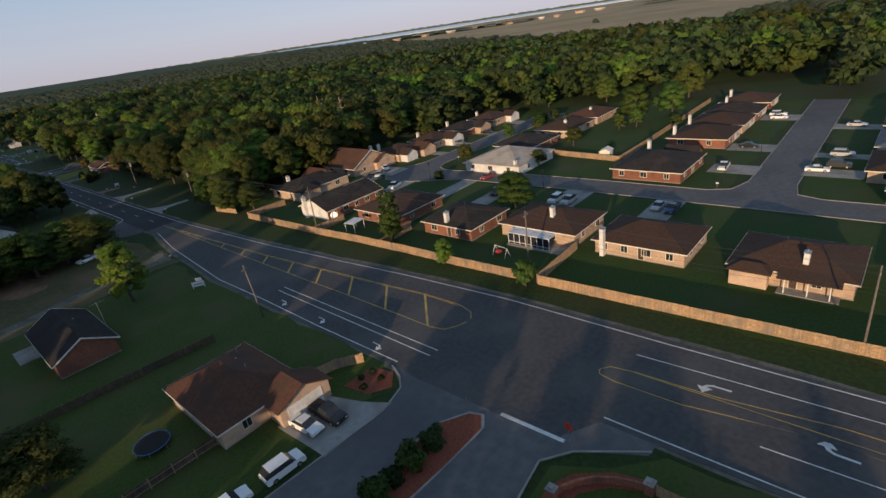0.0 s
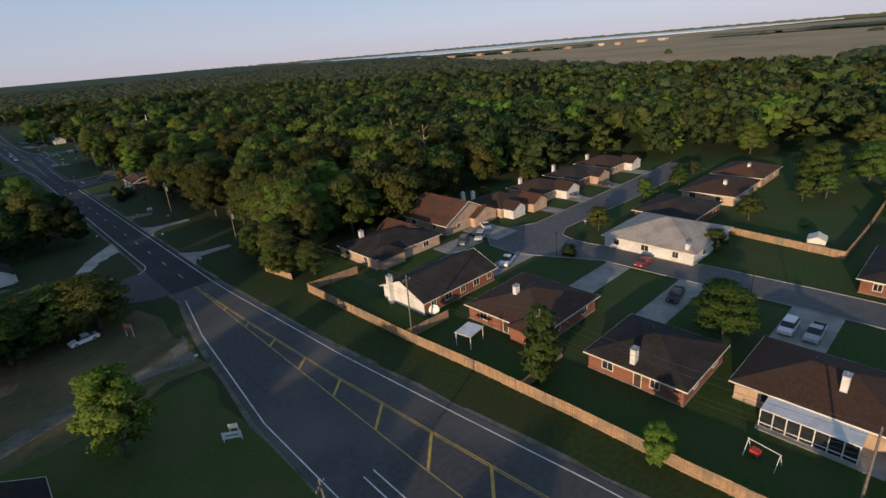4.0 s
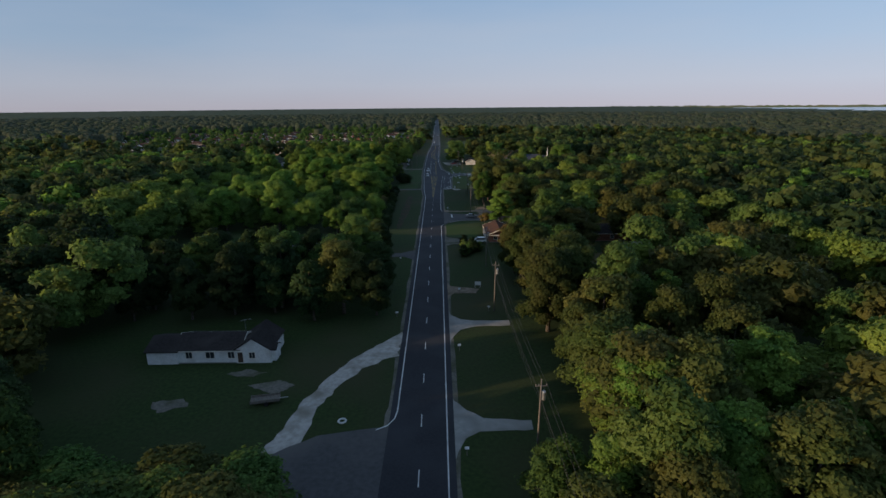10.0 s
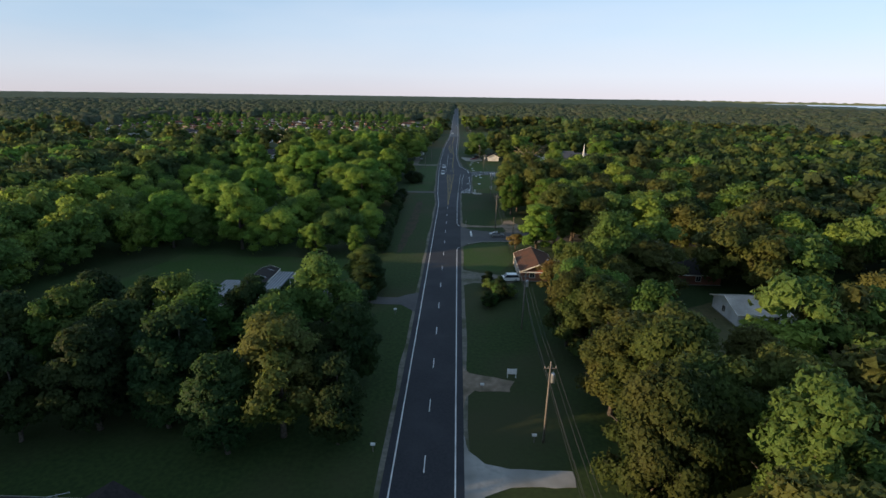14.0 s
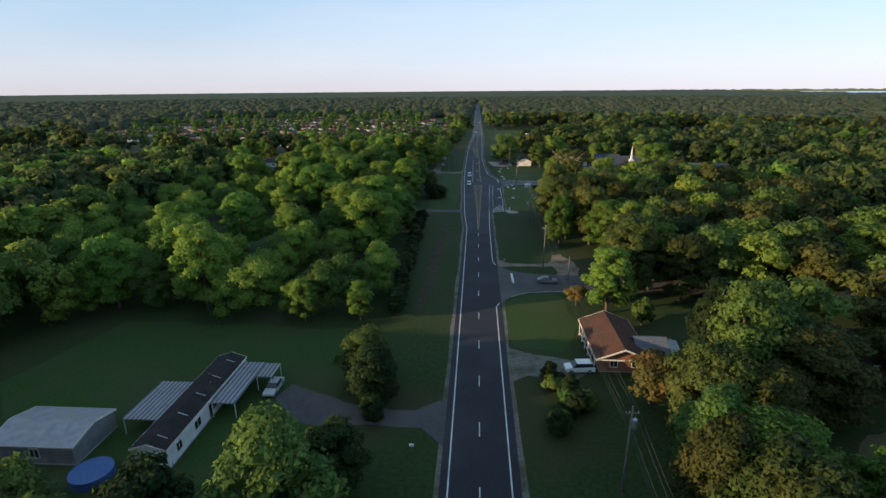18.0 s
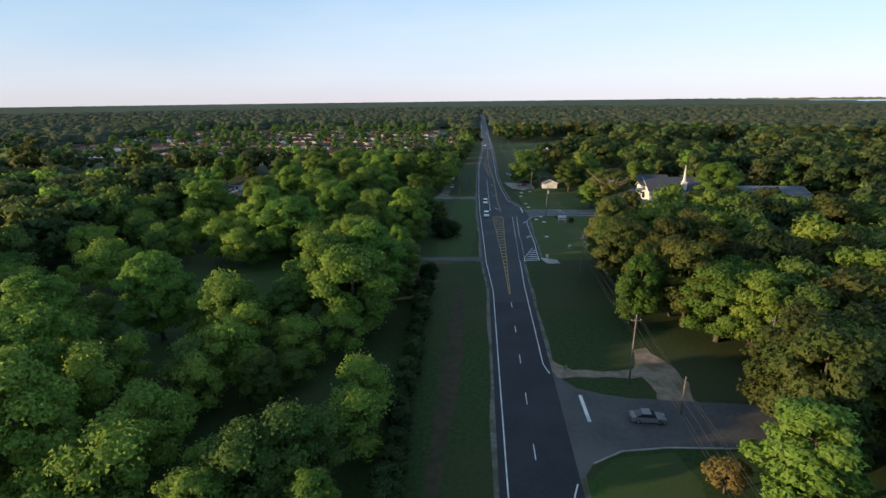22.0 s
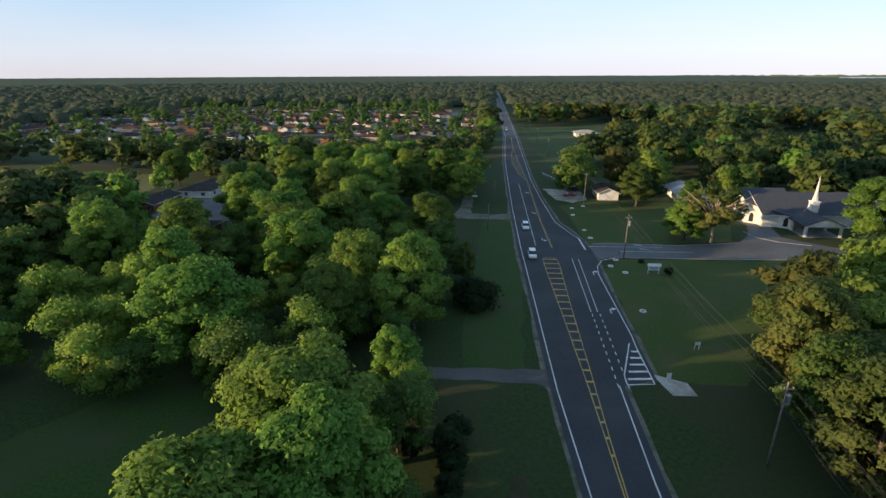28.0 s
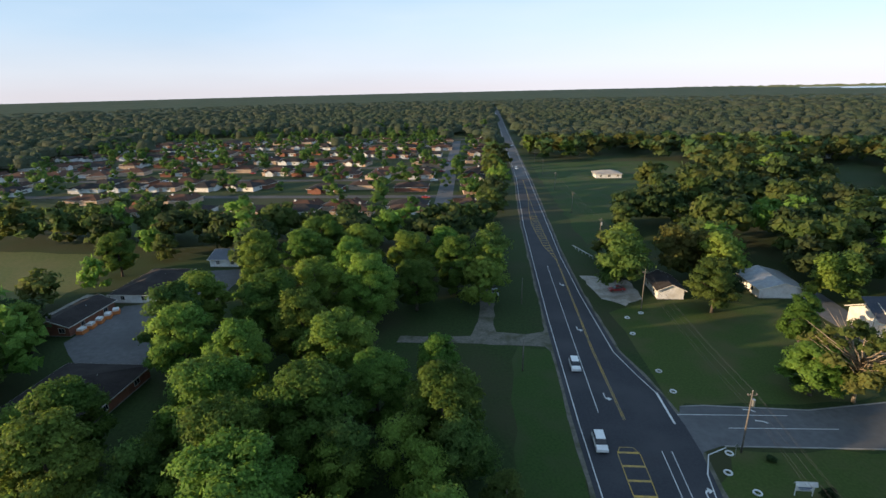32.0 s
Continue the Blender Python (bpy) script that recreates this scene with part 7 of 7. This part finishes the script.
for x, y in ((37.7, 331), (-26.0, 374.5), (-20.5, 428), (-15.5, 470), (-13.5, 505)):
    utility_pole(x, y, 7.5 if x < 0 else 10.5, 10, False, x > 0, 0.1, "slim grey service pole")


# ---- vehicles ----
def car_meshes(kind):
    L, W, H = {"sedan": (4.7, 1.8, 1.45), "suv": (4.8, 1.92, 1.75), "pickup": (5.6, 1.95, 1.8)}[kind]
    if kind == "pickup":
        side = [(0.0, 0.45), (0.05, 0.95), (0.6, 1.05), (1.5, 1.1), (3.3, 1.1), (5.5, 1.05), (5.6, 0.5), (5.4, 0.32), (0.2, 0.32)]
        cab = [(1.35, 1.08), (2.0, 1.78), (3.25, 1.80), (3.5, 1.08)]
    elif kind == "suv":
        side = [(0.0, 0.45), (0.05, 0.9), (0.4, 1.0), (1.25, 1.08), (4.6, 1.12), (4.78, 0.85), (4.8, 0.5), (4.65, 0.3), (0.15, 0.3)]
        cab = [(1.1, 1.06), (1.75, 1.70), (4.15, 1.74), (4.65, 1.10)]
    else:
        side = [(0.0, 0.42), (0.05, 0.72), (0.5, 0.84), (1.35, 0.94), (3.9, 0.98), (4.62, 0.92), (4.7, 0.55), (4.55, 0.28), (0.15, 0.28)]
        cab = [(1.25, 0.92), (2.0, 1.42), (3.2, 1.45), (4.05, 0.96)]

    def extrude(outline, half, inset=0.0):
        s, n = Shape(), len(outline)
        zs = [z for _, z in outline]
        lo, hi = min(zs), max(zs)
        wid = [half - inset * ((z - lo) / (hi - lo)) for _, z in outline]
        s.add([(x - L / 2, -w, z) for (x, z), w in zip(outline, wid)] + [(x - L / 2, w, z) for (x, z), w in zip(outline, wid)],
              [tuple(range(n)), tuple(range(n, 2 * n))[::-1]] + [(i, n + i, n + (i + 1) % n, (i + 1) % n) for i in range(n)])
        return s
    out = {"body": extrude(side, W / 2, 0.06), "glass": extrude(cab, W / 2 - 0.06, 0.16)}
    roof = [(x, z) for x, z in cab[1:3]]
    out["roof"] = Shape().box(roof[0][0] - L / 2 + 0.02, -W / 2 + 0.20, roof[0][1] - 0.02, roof[1][0] - L / 2 - 0.02, W / 2 - 0.20, max(z for _, z in roof) + 0.035)
    if kind == "pickup":
        out["bed"] = Shape().box(3.55 - L / 2, -W / 2 + 0.16, 0.8, 5.45 - L / 2, W / 2 - 0.16, 1.115)
    return out, L, W


CAR_DATA = {}


def car(x, y, turn, colour="white", kind="sedan", label=""):
    if (kind, colour) not in CAR_DATA:
        shapes, L, W = car_meshes(kind)
        mats = {"body": CAR[colour], "glass": GLASS, "roof": CAR[colour], "bed": TYRE}
        CAR_DATA[kind, colour] = ({k: s.mesh(k, mats[k]) for k, s in shapes.items()}, L, W)
    data, L, W = CAR_DATA[kind, colour]
    words = {"sedan": "sedan car", "suv": "sport utility car", "pickup": "pickup truck"}[kind]
    ob = thing("pickup_truck" if kind == "pickup" else "car", x, y, 0.02, turn, label or f"parked {colour} {words} with dark windows", "car", "parked cars")
    for k, me in data.items():
        part({"glass": "window_band"}.get(k, k), me, None, ob)
    for sx in (-0.31, 0.30):
        for sy in (-1, 1):
            y1 = sy * (W / 2 - 0.10)
            wh = part("wheel", TYRE_MESH, None, ob, at=(sx * L, y1, 0.33))
            part("rim", RIM_MESH, None, wh, at=(0, sy * 0.02, 0))
    for sy in (-1, 1):
        part("headlight", LIGHT_MESH, None, ob, at=(-L / 2 + 0.05, sy * (W / 2 - 0.35), 0.68))
        part("tail_light", TAIL_MESH, None, ob, at=(L / 2 - 0.05, sy * (W / 2 - 0.25), 0.82))
    return ob


TYRE_MESH = Shape().tube([(0, -0.11, 0), (0, 0.11, 0)], [0.33, 0.33], 14).mesh("tyre", TYRE)
RIM_MESH = Shape().tube([(0, -0.115, 0), (0, 0.115, 0)], [0.2, 0.2], 10).mesh("rim", METAL)
LIGHT_MESH = Shape().box(-0.03, -0.18, -0.07, 0.03, 0.18, 0.07).mesh("headlight", LAMP_LENS)
TAIL_MESH = Shape().box(-0.03, -0.14, -0.08, 0.03, 0.14, 0.08).mesh("tail_light", TAIL_LENS)
for x, y, turn, colour, kind in ((-25.4, 49.2, 95, "white", "sedan"), (-30.8, 45.8, 178, "white", "suv"), (-36.9, 46.4, 178, "white", "sedan"), (-22.6, 48.6, 92, "black", "pickup"), (-21.9, 149.2, 10, "white", "sedan"),
                                 (89.7, 15.6, 95, "white", "sedan"), (103.0, 12.6, 92, "silver", "suv"), (87.4, 34.0, 5, "white", "pickup"), (142.1, 33.0, 95, "white", "sedan"), (146, 34, 95, "white", "suv"), (107.5, 33.2, 90, "black", "sedan"),
                                 (57.0, 38.4, 0, "silver", "sedan"), (56.6, 35.4, 0, "blue", "pickup"), (54.0, 61.0, 0, "white", "suv"), (54.3, 57.7, 0, "silver", "pickup"), (133.6, 12.9, 90, "silver", "sedan"), (93.8, 12.2, 95, "black", "suv"),
                                 (52.0, 127.2, 30, "grey", "suv"), (56.6, 126.0, 30, "silver", "suv"), (63.0, 130.0, 60, "white", "sedan"), (49.0, 111.2, 20, "white", "pickup"), (54.2, 78.0, 10, "black", "pickup"), (64.2, 88.8, 0, "red", "sedan"),
                                 (16.2, 279.0, 5, "white", "suv"), (16.1, 318.9, 178, "grey", "sedan"), (-31.4, 271.0, 90, "silver", "sedan"), (-4.4, 472.0, 90, "white", "suv"), (-4.3, 447.0, 90, "white", "suv"),
                                 (96.5, 126.0, 100, "grey", "sedan"), (113.0, 125.2, 100, "black", "sedan"), (16.4, 524.4, 15, "black", "suv"), (14.4, 515.4, 10, "red", "sedan"), (-20.6, 512, 95, "silver", "sedan"), (-21.4, 518, 95, "black", "suv"), (48, 316.5, 175, "grey", "sedan"), (-2.0, 748, 90, "white", "suv"), (2.0, 900, 90, "white", "sedan")):
    car(x, y, turn, colour, kind)
for k in range(34):
    car(-40 - 11 * k % 330 - tr.uniform(0, 20), 648 + (k * 53) % 300, tr.choice((0, 90, 180)) + tr.uniform(-5, 5), tr.choice(("white", "silver", "black", "grey", "red")), tr.choice(("sedan", "suv", "pickup")))
# driveways of the subdivision
for x0, x1, y0, y1 in ((45.5, 62.4, 34.5, 40.5), (46, 62.4, 55.5, 62.5), (43, 62.2, 75.5, 80.5), (43, 61, 90, 95), (42, 55.5, 109, 113.5), (45, 56, 124, 130.5), (58, 66, 122, 133.5), (70.8, 68.4, 86.5, 91.5), (84, 91, 26.5, 37), (104, 111, 27, 38), (140, 148, 27.5, 38), (86, 92, 7, 18), (101, 105, 7, 18), (130, 136, 7, 18), (94, 99, 121, 130), (111, 116, 121, 130), (130, 135, 121, 130), (82, 86, 121.4, 127)):
    sheet("driveway", [(min(x0, x1), y0), (max(x0, x1), y0), (max(x0, x1), y1), (min(x0, x1), y1)], 0.05, CONCRETE, "pale concrete house driveway", "driveway", 0)
sheet("driveway", [(-27.0, 43.6), (-16.6, 43.4), (-18.6, 47.0), (-20.4, 52.4), (-27.4, 52.6)], 0.05, CONCRETE, "pale concrete driveway of the corner house", "driveway", 0.05)


# ---- signs, boxes and yard things ----
def board_sign(x, y, turn, w, h, base, material, label, bars=()):
    ob = thing("sign", x, y, 0, turn, label, "sign", "roadside signs")
    for sx in (-w / 2 + 0.1, w / 2 - 0.1):
        part("post", Shape().box(sx - 0.05, -0.05, -0.1, sx + 0.05, 0.05, base + h), SIDING, ob)
    b = part("board", Shape().box(-w / 2, -0.09, base, w / 2, -0.052, base + h), material, ob)
    for bx, bz, bw2, bh in bars:
        part("lettering_bar", Shape().box(bx - bw2 / 2, -0.10, base + bz - bh / 2, bx + bw2 / 2, -0.091, base + bz + bh / 2), BLUE, b)
    return ob


board_sign(-14.0, 103.2, -35, 2.4, 1.0, 0.5, SIDING, "white two-tier roadside board on the lawn", ((0, 0.5, 1.6, 0.16),))
board_sign(-13.4, 104.0, -35, 1.2, 0.7, 1.2, SIDING, "small white board above the larger one")
board_sign(-15.6, 144.6, -60, 1.8, 1.3, 1.2, ORANGE, "orange and blue roadside sign on posts", ((0, 0.3, 1.6, 0.4),))
board_sign(12.4, 234.9, 0, 1.5, 0.9, 0.7, SIDING, "plain white board on two posts")
board_sign(22.4, 437.4, 0, 2.6, 1.1, 0.9, SIDING, "white church sign with small roof", ((0, 0.55, 1.8, 0.2), (0, 0.25, 1.4, 0.12)))
ob = thing("sign_roof", 22.4, 437.3, 2.0, 0, "small gabled cap over the church sign", "roof")
part("cap", gable_roof(2.8, 0.5, 0, 0.55, 0.1, True, 0.08), SIDING, ob)
board_sign(11.6, 392.6, 10, 0.7, 0.9, 0.7, SIDING, "small white board at the verge")
board_sign(19.4, 402.8, 0, 0.9, 0.6, 0.9, SIDING, "small white marker beneath the power line")


def post_sign(x, y, turn, material, label, high=2.2, size=0.55, sides=8):
    ob = thing("road_sign", x, y, 0, turn, label, "road sign", "road signs")
    part("post", Shape().tube([(0, 0, -0.1), (0, 0, high + size)], [0.035, 0.035], 6), METAL, ob)
    ring = [(size * math.cos(radians(360 / sides * (k + 0.5))), size * math.sin(radians(360 / sides * (k + 0.5)))) for k in range(sides)]
    s = Shape().add([(x2, -0.05, high + z2) for x2, z2 in ring] + [(x2, -0.03, high + z2) for x2, z2 in ring], [tuple(range(sides)), tuple(range(sides, 2 * sides))[::-1]] + [(i, (i + 1) % sides, sides + (i + 1) % sides, sides + i) for i in range(sides)])
    part("plate", s, material, ob)


post_sign(-10.6, 22.4, -100, RED_PLASTIC, "red octagonal sign at the stop bar")
post_sign(-13.2, 34.0, 60, METAL, "grey sign plate on the island tip", 2.0, 0.4, 4)
post_sign(6.6, 329.6, 10, METAL, "grey sign plate at the side street", 2.0, 0.4, 4)
post_sign(16.5, 445.4, 20, METAL, "grey sign plate at the church drive", 2.0, 0.4, 4)


def mailbox(x, y, turn):
    ob = thing("mailbox", x, y, 0, turn, "white mailbox on a short post", "mailbox", "mailboxes")
    part("post", Shape().box(-0.05, -0.05, -0.1, 0.05, 0.05, 1.0), POLE_WOOD, ob)
    part("box", Shape().box(-0.15, -0.28, 1.0, 0.15, 0.28, 1.16).tube([(0, -0.28, 1.16), (0, 0.28, 1.16)], [0.15, 0.15], 10), SIDING, ob)


for x, y, turn in ((-6.5, 216.6, 90), (13.7, 219.3, 90), (-10.4, 126.0, 90), (6.2, 170.5, 90), (6.4, 200.5, 90), (73.0, 31.5, 0), (72.6, 84, 0), (-8.6, 258, 90), (78, 110.6, 0), (7.6, 231.0, 90)):
    mailbox(x, y, turn)


def ring_marker(x, y, size=0.55):
    ob = thing("painted_tyre", x, y, 0, 0, "white painted tyre laid on the grass", "tyre", "painted tyres")
    s = Shape()
    n = 14
    for k in range(n):
        a, b = 2 * math.pi * k / n, 2 * math.pi * (k + 1) / n
        s.tube([(size * math.cos(a), size * math.sin(a), 0.1), (size * math.cos(b), size * math.sin(b), 0.1)], [0.14, 0.14], 6)
    part("ring", s, SIDING, ob)


for x, y in ((-11.6, 178.4), (15.9, 446.0), (13.8, 441.5), (16.2, 437.5), (14.6, 417.0), (13.0, 463.5), (12.6, 471.0), (11.8, 488.0), (12.8, 497.0), (17.0, 500.0)):
    ring_marker(x, y)
# yard things
ob = thing("trampoline", -38.2, 63.2, 0, 0, "round black trampoline in the side yard", "trampoline")
part("mat", Shape().tube([(0, 0, 0.80), (0, 0, 0.84)], [1.9, 1.9], 24), TYRE, ob)
s = Shape()
for k in range(16):
    a, b = 2 * math.pi * k / 16, 2 * math.pi * (k + 1) / 16
    s.tube([(2.1 * math.cos(a), 2.1 * math.sin(a), 0.82), (2.1 * math.cos(b), 2.1 * math.sin(b), 0.82)], [0.06, 0.06], 6)
part("frame", s, BLUE, ob)
for k in range(6):
    a = math.pi * k / 3
    part("leg", Shape().tube([(2.0 * math.cos(a), 2.0 * math.sin(a), 0.8), (2.0 * math.cos(a), 2.0 * math.sin(a), 0)], [0.03, 0.03], 6), METAL, ob)
ob = thing("garden_shed", 91.3, 66.0, 0, 8, "small cream garden shed behind the fence", "shed")
part("wall", wall_ring(3.4, 3.0, 2.0, "x", 0.7), TRIM, ob)
part("roof", gable_roof(3.4, 3.0, 2.04, 0.85, 0.15, True, 0.08), TRIM, ob)
part("door", Shape().box(-0.6, -1.55, 0.05, 0.6, -1.503, 1.8), SIDING, ob)
ob = thing("canopy", 21.4, 96.0, 0, 10, "white flat garden canopy on posts", "canopy")
part("top", Shape().box(-1.9, -1.5, 2.2, 1.9, 1.5, 2.32), SIDING, ob)
for px in (-1.8, 1.7):
    for py in (-1.4, 1.3):
        part("post", Shape().box(px, py, 0, px + 0.1, py + 0.1, 2.2), SIDING, ob)
ob = thing("swing_set", 24.0, 55.5, 0, 80, "small red and white swing set in a back yard", "swing set")
for px in (-1.6, 1.6):
    part("leg", Shape().tube([(px, -0.8, 0), (px, 0, 1.9)], [0.04, 0.04], 6), SIDING, ob)
    part("leg", Shape().tube([(px, 0.8, 0), (px, 0, 1.9)], [0.04, 0.04], 6), SIDING, ob)
part("beam", Shape().tube([(-1.7, 0, 1.9), (1.7, 0, 1.9)], [0.05, 0.05], 6), SIDING, ob)
part("seat", Shape().box(0.3, -0.4, 0.4, 1.2, 0.4, 0.95), RED_PLASTIC, ob)
ob = thing("boat_trailer", -24.4, 183.6, 0, 12, "pale trailer parked on the grass", "trailer")
part("deck", Shape().box(-2.2, -0.9, 0.55, 2.2, 0.9, 0.7).box(-2.2, -0.9, 0.7, 2.2, -0.82, 1.0).box(-2.2, 0.82, 0.7, 2.2, 0.9, 1.0), POLE_WOOD, ob)
for sy in (-1, 1):
    part("wheel", TYRE_MESH, None, ob, at=(0.2, sy * 1.0, 0.33))
part("tongue", Shape().box(2.2, -0.06, 0.5, 3.4, 0.06, 0.6), METAL, ob)
ob = thing("playhouse", 16.0, 545.0, 0, 20, "white rail fence and small climbing frame", "climbing frame")
for k in range(6):
    part("rail", Shape().box(-3.0, 2.4 * k, 0.9, -2.86, 2.4 * k + 2.3, 1.05).box(-3.0, 2.4 * k, 0.0, -2.86, 2.4 * k + 0.14, 1.2), SIDING, ob)
ob = thing("pool", -46.0, 251.5, 0, 0, "blue tarpaulin-covered round pool", "pool")
part("wall", Shape().tube([(0, 0, 0), (0, 0, 1.1)], [2.4, 2.4], 20), BLUE, ob)


def street_lamp(x, y):
    ob = thing("street_lamp", x, y, 0, 0, "slim black street lamp post", "street lamp", "street lamps")
    part("post", Shape().tube([(0, 0, -0.1), (0, 0, 0.5), (0, 0, 4.6)], [0.12, 0.07, 0.05], 8), TYRE, ob)
    part("lantern", Shape().tube([(0, 0, 4.6), (0, 0, 4.75), (0, 0, 5.1), (0, 0, 5.3)], [0.08, 0.22, 0.18, 0.03], 8), TYRE, ob)


for x, y in ((60.6, 68.3), (58.5, 105.5), (72.6, 22.0 + 8), (104, 29.6)):
    street_lamp(x, y)
for x, y in ((232, 782), (247, 800), (165, 748), (180, 1124), (66, 1067)):
    house(x - 8, x + 8, y, y + 12, "hip", 2.0, SIDING, ROOF_SLATE, None, 5, "ss", "white house in a far clearing", group="far houses")
bx = random.Random(21)
for k in range(16):
    a = radians(42 + 1.6 * k + bx.uniform(-0.6, 0.6))
    q = bx.uniform(1750, 1980)
    ob = thing("far_building", -10 + q * math.sin(a), 100 + q * math.cos(a), 4, bx.uniform(0, 90), "pale low building at the edge of the marsh", "building", "far buildings")
    part("wall", wall_ring(bx.uniform(16, 29), bx.uniform(12, 18), bx.uniform(4.5, 6.5)), BRICK_TAN, ob)
    part("roof", Shape().box(-15, -9.3, 4.4, 15, 9.3, 6.9), BRICK_TAN if k % 3 else SIDING, ob)
